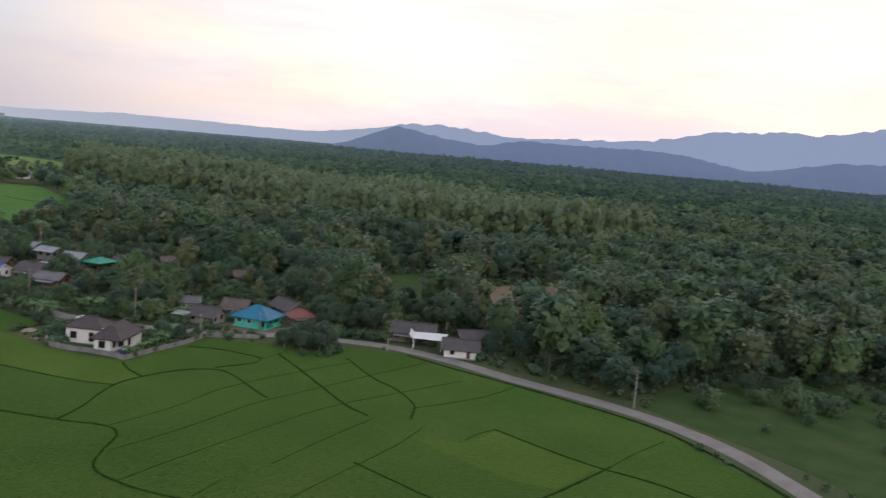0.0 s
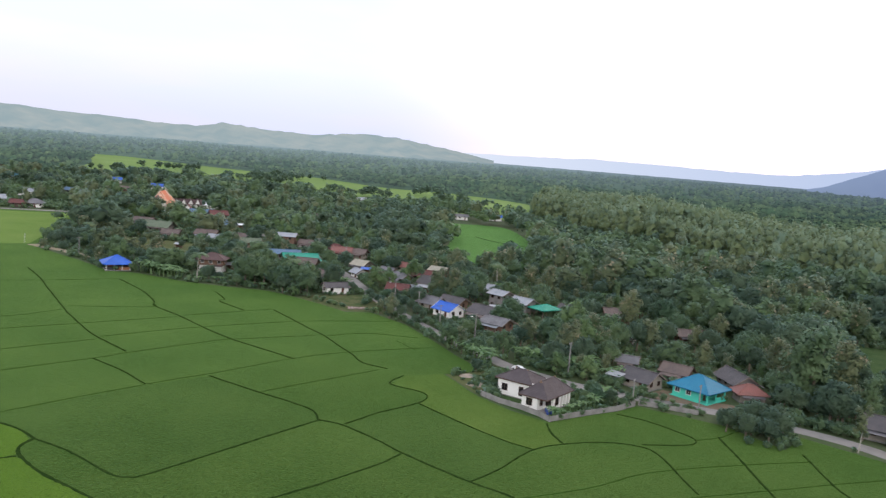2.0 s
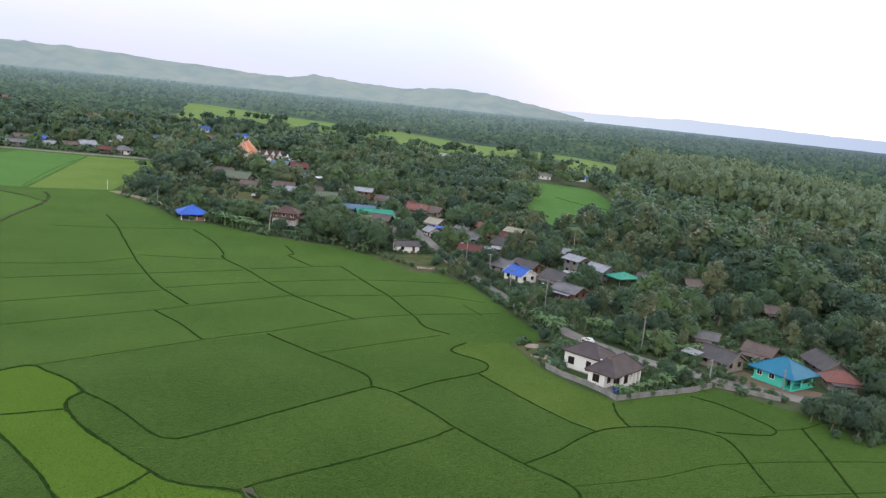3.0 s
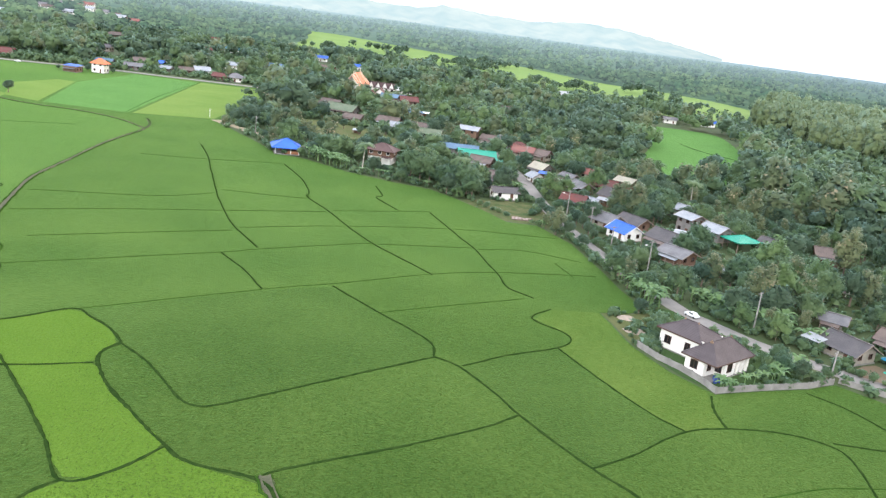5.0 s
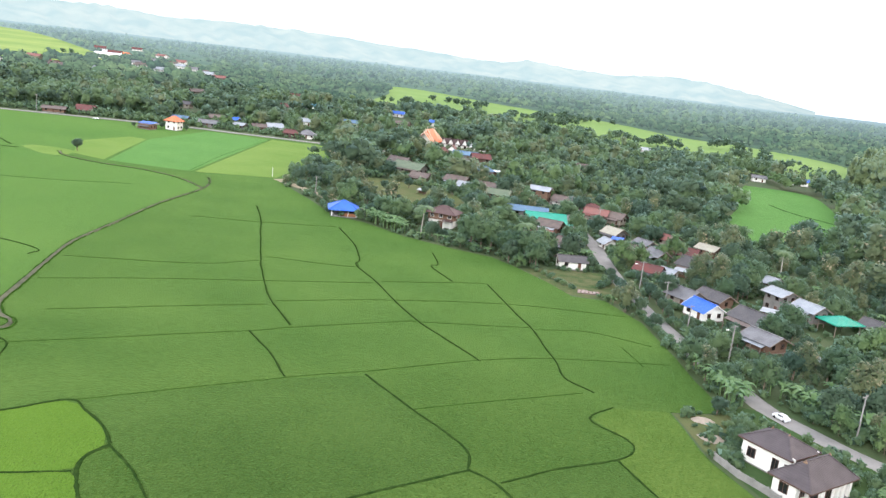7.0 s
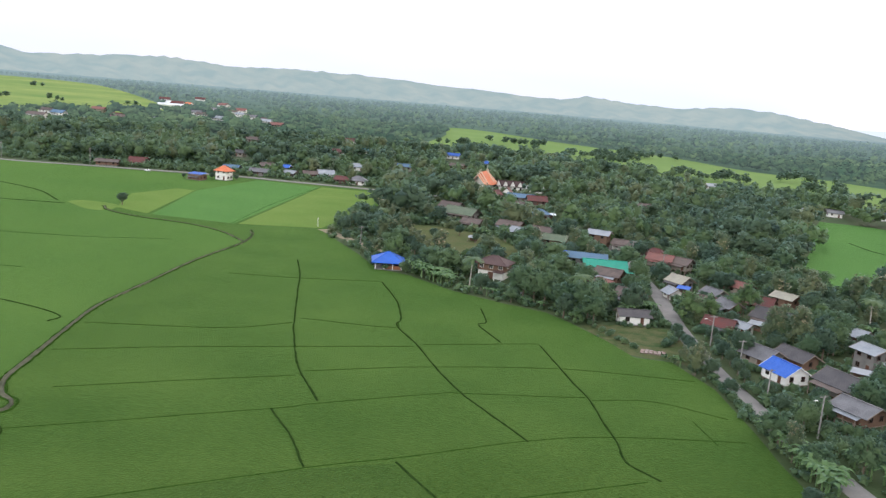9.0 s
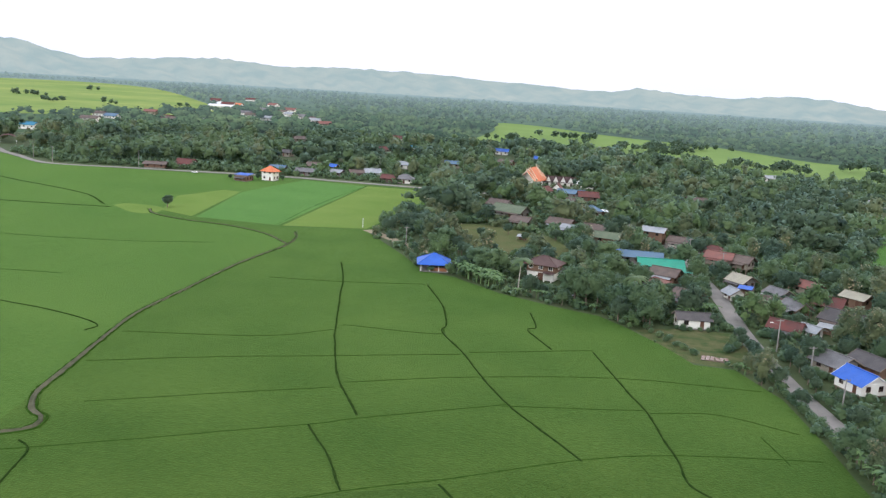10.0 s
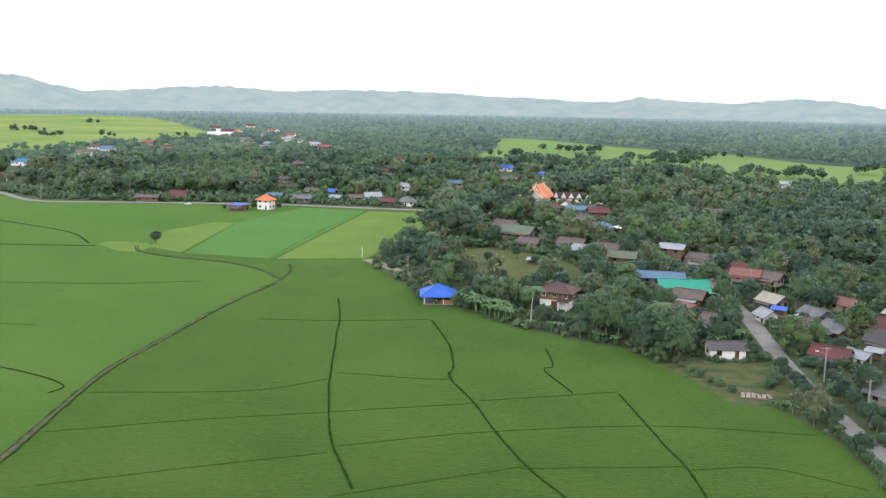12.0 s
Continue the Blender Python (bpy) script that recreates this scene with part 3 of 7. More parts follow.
# ---- buildings ----
ROOFS = {
    "brown": mat("brown_tin_roof", (0.080, 0.064, 0.060), (0.165, 0.128, 0.110), rough=0.55, scale=0.5, wave=(4.5, 0.03)),
    "umber": mat("dark_umber_tile_roof", (0.070, 0.042, 0.042), (0.110, 0.070, 0.064), rough=0.6, scale=0.5, wave=(3.3, 0.03)),
    "dark": mat("dark_grey_roof", (0.062, 0.060, 0.066), (0.105, 0.098, 0.10), rough=0.6, scale=0.5, wave=(4.5, 0.03)),
    "taupe": mat("taupe_tile_roof", (0.062, 0.051, 0.055), (0.094, 0.080, 0.084), rough=0.65, scale=0.6, wave=(3.3, 0.03)),
    "grey": mat("weathered_tin_roof", (0.10, 0.10, 0.108), (0.21, 0.21, 0.22), rough=0.45, scale=0.4, wave=(4.5, 0.03), metal=0.2),
    "tin": mat("bright_tin_roof", (0.25, 0.28, 0.31), (0.38, 0.40, 0.43), rough=0.4, scale=0.4, wave=(4.5, 0.03), metal=0.25),
    "cream": mat("cream_roof", (0.40, 0.38, 0.30), (0.28, 0.27, 0.22), rough=0.6, scale=0.5, wave=(4.5, 0.03)),
    "red": mat("rust_red_roof", (0.150, 0.044, 0.038), (0.085, 0.045, 0.042), rough=0.6, scale=0.5, wave=(4.5, 0.03)),
    "salmon": mat("salmon_roof", (0.26, 0.105, 0.088), (0.16, 0.085, 0.075), rough=0.6, scale=0.5, wave=(4.5, 0.03)),
    "orange": mat("orange_tile_roof", (0.66, 0.20, 0.085), (0.54, 0.16, 0.07), rough=0.5, scale=0.5, wave=(3.3, 0.03)),
    "blue": mat("blue_metal_roof", (0.040, 0.135, 0.56), (0.032, 0.105, 0.44), rough=0.45, scale=0.5, wave=(4.5, 0.03)),
    "faded": mat("faded_blue_roof", (0.09, 0.17, 0.27), (0.13, 0.20, 0.28), rough=0.6, scale=0.4, wave=(4.5, 0.03)),
    "teal": mat("teal_blue_metal_roof", (0.025, 0.20, 0.33), (0.02, 0.15, 0.26), rough=0.45, scale=0.5, wave=(4.5, 0.03)),
    "green": mat("sea_green_metal_roof", (0.03, 0.31, 0.215), (0.03, 0.24, 0.17), rough=0.45, scale=0.5, wave=(4.5, 0.03)),
    "olive": mat("moss_green_roof", (0.10, 0.14, 0.09), (0.15, 0.18, 0.12), rough=0.6, scale=0.5, wave=(4.5, 0.03)),
    "white": mat("white_metal_roof", (0.72, 0.75, 0.78), (0.62, 0.65, 0.68), rough=0.45, scale=0.5, wave=(4.5, 0.02)),
}
WALLS = {
    "white": mat("white_plaster", (0.80, 0.79, 0.75), (0.72, 0.71, 0.67), rough=0.9, scale=0.6, bump=0.01, bump_scale=8),
    "cream": mat("cream_plaster", (0.34, 0.31, 0.26), (0.23, 0.21, 0.18), rough=0.9, scale=0.6, bump=0.01),
    "mint": mat("mint_green_plaster", (0.10, 0.58, 0.44), (0.09, 0.50, 0.38), rough=0.85, scale=0.6, bump=0.01),
    "wood": mat("brown_plank_wall", (0.14, 0.085, 0.06), (0.20, 0.13, 0.09), rough=0.85, scale=0.8, wave=(5, 0.02)),
    "grey": mat("raw_cement_wall", (0.24, 0.23, 0.215), (0.15, 0.145, 0.14), rough=0.95, scale=0.6, bump=0.01),
    "brick": mat("red_brown_brick_wall", (0.15, 0.105, 0.085), (0.10, 0.08, 0.068), rough=0.95, scale=0.6, bump=0.01),
}
M_ORANGE_BRICK = mat("orange_brick", (0.34, 0.16, 0.085), (0.24, 0.12, 0.07), rough=0.95, scale=0.8, fine=6)
M_TAN = mat("tan_tile_edge", (0.26, 0.17, 0.11), (0.19, 0.125, 0.085), rough=0.7, scale=1)
M_TRIM = mat("white_trim", (0.78, 0.78, 0.76), (0.70, 0.70, 0.68), rough=0.7, scale=1)
M_FRAME = mat("window_frame_wood", (0.10, 0.055, 0.04), (0.07, 0.04, 0.03), rough=0.6, scale=2)
M_GLASS = mat("dark_window_glass", (0.012, 0.013, 0.015), (0.02, 0.02, 0.022), rough=0.12, scale=1, spec=0.5)
M_DOOR = mat("brown_door", (0.14, 0.07, 0.045), (0.10, 0.05, 0.035), rough=0.6, scale=2)
M_CONC = mat("stained_concrete", (0.30, 0.29, 0.275), (0.16, 0.155, 0.145), rough=0.95, scale=0.7, bump=0.01)
M_GOLDPAINT = mat("gilded_trim", (0.78, 0.68, 0.55), (0.7, 0.58, 0.42), rough=0.5, scale=1)
M_POST = mat("weathered_timber", (0.20, 0.16, 0.13), (0.28, 0.23, 0.19), rough=0.9, scale=2)


class Solid:
    """Gathers boxes, prisms and quads for one mesh."""

    def __init__(self):
        self.v, self.f = [], []

    def box(self, cx, cy, cz, sx, sy, sz, turn=0.0):
        c, s, b = math.cos(turn), math.sin(turn), len(self.v)
        for dz in (-0.5, 0.5):
            for dx, dy in ((-0.5, -0.5), (0.5, -0.5), (0.5, 0.5), (-0.5, 0.5)):
                x, y = dx * sx, dy * sy
                self.v.append((cx + c * x - s * y, cy + s * x + c * y, cz + dz * sz))
        self.f += [tuple(b + i for i in q) for q in ((3, 2, 1, 0), (4, 5, 6, 7), (0, 1, 5, 4), (1, 2, 6, 5), (2, 3, 7, 6), (3, 0, 4, 7))]
        return self

    def beam(self, a, b, w, h):
        """A square bar from a to b."""
        a, b = Vector(a), Vector(b)
        d = (b - a).normalized()
        side = d.cross(Vector((0, 0, 1)))
        side = (side if side.length > 1e-3 else Vector((1, 0, 0))).normalized() * w / 2
        up = side.cross(d).normalized() * h / 2
        k = len(self.v)
        for p in (a, b):
            self.v += [tuple(p - side - up), tuple(p + side - up), tuple(p + side + up), tuple(p - side + up)]
        self.f += [tuple(k + i for i in q) for q in ((3, 2, 1, 0), (4, 5, 6, 7), (0, 1, 5, 4), (1, 2, 6, 5), (2, 3, 7, 6), (3, 0, 4, 7))]
        return self

    def slab(self, quad, thick):
        """A thick plate under a quad or triangle (corners anticlockwise from above)."""
        k, n = len(self.v), len(quad)
        q = [Vector(p) for p in quad]
        nor = (q[1] - q[0]).cross(q[2] - q[0]).normalized() * thick
        self.v += [tuple(p) for p in q] + [tuple(p - nor) for p in q]
        self.f.append(tuple(k + i for i in range(n)))
        self.f.append(tuple(k + n + i for i in reversed(range(n))))
        for i in range(n):
            j = (i + 1) % n
            self.f.append((k + j, k + i, k + n + i, k + n + j))
        return self

    def tube(self, a, b, r0, r1, sides=7):
        a, b = Vector(a), Vector(b)
        d = (b - a).normalized()
        u = d.orthogonal().normalized()
        w = d.cross(u)
        k = len(self.v)
        for p, r in ((a, r0), (b, r1)):
            for i in range(sides):
                t = 2 * math.pi * i / sides
                self.v.append(tuple(p + (u * math.cos(t) + w * math.sin(t)) * r))
        for i in range(sides):
            j = (i + 1) % sides
            self.f.append((k + i, k + j, k + sides + j, k + sides + i))
        self.f.append(tuple(k + sides + i for i in range(sides)))
        return self

    def mesh(self, name, material, smooth=False):
        return mesh_from(name, self.v, self.f, material, smooth)


def gable_roof(house, lx, ly, z0, rise, over, key, thick=0.09, gable_wall=None, name="roof"):
    """Two slopes with the ridge along x, a ridge cap and gable walls under it."""
    ex, ey = lx / 2 + over, ly / 2 + over
    drop = rise * over / (ly / 2)
    lo, hi = z0 - drop, z0 + rise
    for s in (1, -1):
        q = [(-ex * s, -ey * s, lo), (ex * s, -ey * s, lo), (ex * s, 0, hi), (-ex * s, 0, hi)]
        part(name + "_slope", Solid().slab(q, thick).mesh("slope", ROOFS[key]), house)
    part("ridge_cap", Solid().beam((-ex - 0.05, 0, hi + 0.03), (ex + 0.05, 0, hi + 0.03), 0.4, 0.1).mesh("ridge_cap", ROOFS[key]), house)
    for x in (-ex, ex):
        s = Solid()
        for y in (-ey, ey):
            s.beam((x, y, lo - thick * 0.6), (x, 0, hi - thick * 0.6), 0.06, 0.2)
        part("barge_board", s.mesh("barge_board", M_TRIM if key == "blue" else M_POST if key in ("dark", "grey", "tin") else M_FRAME), house)
    if gable_wall:
        for x, n in ((-lx / 2 + 0.08, -1), (lx / 2 - 0.08, 1)):
            g = [(x, -ly / 2, z0 - 0.02), (x, ly / 2, z0 - 0.02), (x, 0, hi - 0.14)]
            part("gable", Solid().slab(g if n > 0 else g[::-1], 0.15).mesh("gable", gable_wall), house)


def hip_roof(house, lx, ly, z0, rise, over, key, thick=0.1, cx=0.0, cy=0.0, trim=None):
    ex, ey = lx / 2 + over, ly / 2 + over
    lo, hi = z0 - rise * over / (min(lx, ly) / 2), z0 + rise
    r = max(0.15, lx / 2 - ly / 2)
    c = [(cx - ex, cy - ey, lo), (cx + ex, cy - ey, lo), (cx + ex, cy + ey, lo), (cx - ex, cy + ey, lo)]
    a, b = (cx - r, cy, hi), (cx + r, cy, hi)
    for q in ([c[0], c[1], b, a], [c[2], c[3], a, b], [c[1], c[2], b], [c[3], c[0], a]):
        part("roof_slope", Solid().slab(q, thick).mesh("slope", ROOFS[key]), house)
    s = Solid().beam(a, b, 0.3, 0.1)
    for p, q in ((c[0], a), (c[3], a), (c[1], b), (c[2], b)):
        s.beam((p[0], p[1], p[2] + 0.03), (q[0], q[1], q[2] + 0.03), 0.24, 0.09)
    part("hip_cap", s.mesh("hip_cap", ROOFS[key]), house)
    s = Solid()
    for p, q in zip(c, c[1:] + c[:1]):
        s.beam((p[0], p[1], p[2] - 0.1), (q[0], q[1], q[2] - 0.1), 0.05, 0.2)
    part("fascia", s.mesh("fascia", trim or M_FRAME), house)


def window(house, x, y, z, w, h, axis, frame_mat=None, name="window"):
    """A framed window standing a little proud of the wall; axis: the side that it faces (+x, -x, +y, -y)."""
    n = {"+x": (1, 0), "-x": (-1, 0), "+y": (0, 1), "-y": (0, -1)}[axis]
    t = (abs(n[1]), abs(n[0]))
    s = Solid()
    for k in (-1, 1):
        s.box(x + t[0] * k * w / 2 + n[0] * 0.03, y + t[1] * k * w / 2 + n[1] * 0.03, z, 0.1 * t[0] + 0.12 * abs(n[0]), 0.1 * t[1] + 0.12 * abs(n[1]), h + 0.1)
        s.box(x + n[0] * 0.03, y + n[1] * 0.03, z + k * h / 2, w * t[0] + 0.118 * abs(n[0]), w * t[1] + 0.118 * abs(n[1]), 0.1)
    s.box(x + n[0] * 0.03, y + n[1] * 0.03, z, 0.06 * t[0] + 0.1 * abs(n[0]), 0.06 * t[1] + 0.1 * abs(n[1]), h)
    fr = part(name, s.mesh(name, frame_mat or M_FRAME), house)
    p = Solid().box(x + n[0] * 0.012, y + n[1] * 0.012, z, (w - 0.04) * t[0] + 0.05 * abs(n[0]), (w - 0.04) * t[1] + 0.05 * abs(n[1]), h - 0.04)
    part("pane", p.mesh("pane", M_GLASS), fr)


def door(house, x, y, z, w, h, axis):
    n = {"+x": (1, 0), "-x": (-1, 0), "+y": (0, 1), "-y": (0, -1)}[axis]
    t = (abs(n[1]), abs(n[0]))
    s = Solid().box(x + n[0] * 0.03, y + n[1] * 0.03, z + h / 2, w * t[0] + 0.08 * abs(n[0]), w * t[1] + 0.08 * abs(n[1]), h)
    part("door", s.mesh("door", M_DOOR), house)


def walls(house, lx, ly, z0, h, material, cx=0.0, cy=0.0):
    th = 0.15
    for k in (-1, 1):
        part("wall", Solid().box(cx, cy + k * (ly / 2 - th / 2), z0 + h / 2, lx, th, h).mesh("wall", material), house)
        part("wall", Solid().box(cx + k * (lx / 2 - th / 2), cy, z0 + h / 2, th, ly - 2 * th, h).mesh("wall", material), house)


BUILT, FRONT = [], []


def place(name, x, y, turn, label, category="house", group="village houses", reach=5.2, front=2.5):
    FRONT.append(front)
    BUILT.append((x, y, reach if abs(x) < 140 and y < 260 else max(reach, 7.0)))
    ob = new(name)
    ob.matrix_world = pose(x, y, 0, 0, 0, turn)
    ob.empty_display_size = 0.5
    return tagged(ob, label, category, group)


def house(x, y, turn, lx, ly, h, key, wall, label, rise=None, hip=False, stilts=0.0, over=0.95, storeys=1, lean_to=None):
    """A village house: walls with windows and a door, on the ground or on posts, under a tin roof."""
    turn += random.Random(int(x * 3 + y * 5)).uniform(-8, 8)
    ob = place("house", x, y, turn, label, reach=max(lx, ly) * 0.46 + 1.3, front=6.0 if y < 110 else 8.0 if y < 195 else 13.0)
    rise = rise or ly * 0.22
    base = stilts
    if stilts:
        for px in np.linspace(-lx / 2 + 0.3, lx / 2 - 0.3, 4):
            for py in (-ly / 2 + 0.3, ly / 2 - 0.3):
                part("post", Solid().box(px, py, stilts / 2, 0.22, 0.22, stilts).mesh("post", M_POST), ob)
        part("floor_deck", Solid().box(0, 0, stilts - 0.1, lx + 0.1, ly + 0.1, 0.2).mesh("floor_deck", M_POST), ob)
    else:
        part("plinth", Solid().box(0, 0, 0.12, lx + 0.3, ly + 0.3, 0.3).mesh("plinth", M_CONC), ob)
        base = 0.1
    wm = WALLS[wall]
    for st in range(storeys):
        z = base + st * h
        walls(ob, lx, ly, z, h, wm)
        n = max(2, int(lx / 3))
        for i in range(n):
            wx = -lx / 2 + lx * (i + 0.5) / n
            for k, ax in ((-1, "-y"), (1, "+y")):
                if i == n // 2 and k < 0 and st == 0:
                    door(ob, wx, k * ly / 2, z + 0.05, 0.9, min(2.0, h - 0.3), ax)
                else:
                    window(ob, wx, k * ly / 2, z + h * 0.58, 1.0, 1.0, ax)
        for k, ax in ((-1, "-x"), (1, "+x")):
            for wy in ((0,) if ly < 5 else (-ly / 4, ly / 4)):
                window(ob, k * lx / 2, wy, z + h * 0.58, 0.9, 1.0, ax)
    top = base + storeys * h
    if hip:
        hip_roof(ob, lx, ly, top, rise, over, key)
    else:
        gable_roof(ob, lx, ly, top, rise, over, key, gable_wall=wm)
    luck = random.Random(int(x * 7 + y * 13))
    if y < 330 and not storeys > 1 and lean_to is None and luck.random() < 0.65:
        lean_to = luck.choice(("brown", "dark", "grey", "tin", "brown"))
    if lean_to:
        d = luck.uniform(1.6, 2.6)
        y0 = -ly / 2
        q = [(-lx / 2, y0 - d, top - 0.95), (lx / 2 - 0.5, y0 - d, top - 0.95), (lx / 2 - 0.5, y0 - 0.05, top - 0.45), (-lx / 2, y0 - 0.05, top - 0.45)]
        part("porch_roof", Solid().slab(q, 0.07).mesh("porch_roof", ROOFS[lean_to]), ob)
        for px in (-lx / 2 + 0.2, 0, lx / 2 - 0.8):
            part("porch_post", Solid().box(px, y0 - d + 0.15, (top - 1.0) / 2, 0.14, 0.14, top - 1.0).mesh("porch_post", M_POST), ob)
    return ob


def shed(x, y, turn, lx, ly, h, key, label, tilt=0.5, category="shed"):
    """An open lean-to on posts."""
    ob = place("shed", x, y, turn, label, category)
    q = [(-lx / 2, -ly / 2, h), (lx / 2, -ly / 2, h), (lx / 2, ly / 2, h + tilt), (-lx / 2, ly / 2, h + tilt)]
    part("roof", Solid().slab(q, 0.06).mesh("roof", ROOFS[key]), ob)
    for px in (-lx / 2 + 0.2, lx / 2 - 0.2):
        for py in (-ly / 2 + 0.2, ly / 2 - 0.2):
            hh = h + tilt * (py / ly + 0.5) - 0.05
            part("post", Solid().box(px, py, hh / 2, 0.14, 0.14, hh).mesh("post", M_POST), ob)
    part("back_wall", Solid().box(0, ly / 2 - 0.35, h * 0.4, lx - 0.7, 0.1, h * 0.8).mesh("back_wall", WALLS["wood"]), ob)
    return ob


# the new white house with two hipped wings
def white_house():
    ob = place("white_house", 46.5, 7.0, 37, "new white plastered house with brown hipped roofs", "house", reach=9)
    wm = WALLS["white"]
    part("plinth", Solid().box(-1.2, -2.2, 0.15, 10.9, 5.9, 0.3).mesh("plinth", M_CONC), ob)
    part("plinth", Solid().box(2.0, 5.2, 0.15, 6.3, 8.6, 0.3).mesh("plinth", M_CONC), ob)
    # lower wing, with a recessed entrance at its corner
    for cx, cy, sx, sy in ((-4.8, 0.32, 3.2, 0.16), (-6.42, -1.5, 0.16, 3.5), (-4.9, -3.2, 2.9, 0.16), (-3.4, -4.2, 0.16, 1.9), (-1.7, -5.0, 3.3, 0.16), (-0.1, -3.9, 0.16, 2.1), (4.1, -2.3, 0.16, 5.3), (2.4, -2.9, 3.3, 0.16), (2.1, 0.32, 4.1, 0.16)):
        part("wall", Solid().box(cx, cy, 1.85, sx, sy, 3.2).mesh("wall", wm), ob)
    for px in (0.9, 2.3, 3.8):
        part("porch_column", Solid().box(px, -4.95, 1.75, 0.55, 0.4, 3.0).mesh("porch_column", wm), ob)
    window(ob, -6.5, -1.4, 1.9, 1.3, 1.4, "-x")
    window(ob, -3.48, -4.15, 1.85, 1.1, 1.7, "-x")
    window(ob, -1.75, -5.08, 1.85, 1.3, 1.6, "-y")
    window(ob, -5.0, -3.28, 1.9, 1.0, 1.4, "-y")
    door(ob, 2.4, -2.98, 0.3, 1.0, 2.1, "-y")
    hip_roof(ob, 10.6, 5.6, 3.6, 2.25, 0.55, "taupe", cx=-1.2, cy=-2.35, trim=M_FRAME)
    # rear wing
    for cx, cy, sx, sy in ((-1.1, 5.0, 0.16, 8.6), (5.1, 5.2, 0.16, 8.4), (2.0, 9.3, 6.1, 0.16)):
        part("wall", Solid().box(cx, cy, 2.1, sx, sy, 3.7).mesh("wall", wm), ob)
    window(ob, -1.18, 7.6, 1.9, 1.3, 1.4, "-x")
    window(ob, -1.18, 3.6, 1.75, 1.0, 1.9, "-x")
    window(ob, -1.18, 1.6, 1.9, 1.0, 1.4, "-x")
    wing = Solid()
    ex0, ex1, ey0, ey1, lo, hi = -1.7, 5.7, 0.9, 9.9, 3.7, 5.65
    a, b = (2.0, 4.4, hi), (2.0, 6.4, hi)
    c = [(ex0, ey0, lo), (ex1, ey0, lo), (ex1, ey1, lo), (ex0, ey1, lo)]
    for q in ([c[1], c[2], b, a], [c[3], c[0], a, b], [c[0], c[1], a], [c[2], c[3], b]):
        part("roof_slope", Solid().slab(q, 0.1).mesh("slope", ROOFS["taupe"]), ob)
    for p, q in ((c[0], a), (c[3], b), (c[1], a), (c[2], b), (a, b)):
        wing.beam((p[0], p[1], p[2] + 0.03), (q[0], q[1], q[2] + 0.03), 0.24, 0.09)
    part("hip_cap", wing.mesh("hip_cap", ROOFS["taupe"]), ob)
    fas = Solid()
    for p, q in zip(c, c[1:] + c[:1]):
        fas.beam((p[0], p[1], p[2] - 0.1), (q[0], q[1], q[2] - 0.1), 0.05, 0.2)
    part("fascia", fas.mesh("fascia", M_FRAME), ob)
    # small white gablets at the ridge ends
    for tri in ([(1.45, 4.1, 5.2), (2.55, 4.1, 5.2), (2.0, 4.1, 5.9)], [(2.5, 7.0, 5.2), (1.5, 7.0, 5.2), (2.0, 7.0, 5.9)], [(1.75, -2.95, 5.3), (1.75, -1.75, 5.3), (1.75, -2.35, 6.05)], [(-4.15, -1.75, 5.3), (-4.15, -2.95, 5.3), (-4.15, -2.35, 6.05)]):
        part("gablet", Solid().slab(tri, 0.1).mesh("gablet", M_TAN), ob, "small tan gablet under the ridge")
    return ob


white_house()


def teal_house():
    ob = place("mint_house", 86.2, 8.6, -66, "mint green house under a teal hipped metal roof", "house")
    walls(ob, 6.6, 7.6, 0.1, 3.0, WALLS["mint"], -1.0, 0)
    part("plinth", Solid().box(0, 0, 0.1, 9.4, 8.2, 0.24).mesh("plinth", WALLS["mint"]), ob)
    for wx in (-3.0, -0.2):
        window(ob, wx, -3.8, 1.7, 1.2, 1.1, "-y", M_TRIM)
    window(ob, -4.3, 0.5, 1.7, 1.2, 1.1, "-x", M_TRIM)
    window(ob, 2.3, 1.6, 1.7, 1.0, 1.1, "+x", M_TRIM)
    door(ob, 2.3, -1.4, 0.2, 1.0, 2.1, "+x")
    for py in (-3.6, 0, 3.6):
        part("porch_column", Solid().box(4.3, py, 1.6, 0.3, 0.3, 3.0).mesh("porch_column", WALLS["mint"]), ob)
    part("porch_rail", Solid().box(4.3, 1.8, 0.6, 0.12, 3.3, 0.9).mesh("porch_rail", WALLS["mint"]), ob)
    hip_roof(ob, 9.0, 8.0, 3.1, 2.3, 0.8, "teal", trim=ROOFS["teal"])


teal_house()
house(97.4, 5.8, -12, 5.6, 4.2, 2.5, "salmon", "cream", "small cream house under a salmon red hipped roof", hip=True, rise=1.3)
house(101.2, 15.5, 82, 9, 5.2, 2.4, "dark", "grey", "long house with a dark grey gabled tin roof", rise=1.6)
house(90, 23, -62, 5.8, 4.4, 2.4, "brown", "wood", "timber house with a brown rusty tin roof", rise=1.3)
house(77.0, 17.6, -60, 7.2, 5.8, 2.4, "dark", "cream", "grey roofed house with a pale gable wall", rise=1.6)
house(83, 34.5, -40, 4.2, 3.2, 2.0, "grey", "grey", "small hut under a bright tin roof", rise=0.9)
shed(71.5, 20, -60, 4, 3, 2.2, "tin", "open tin shelter beside the road")
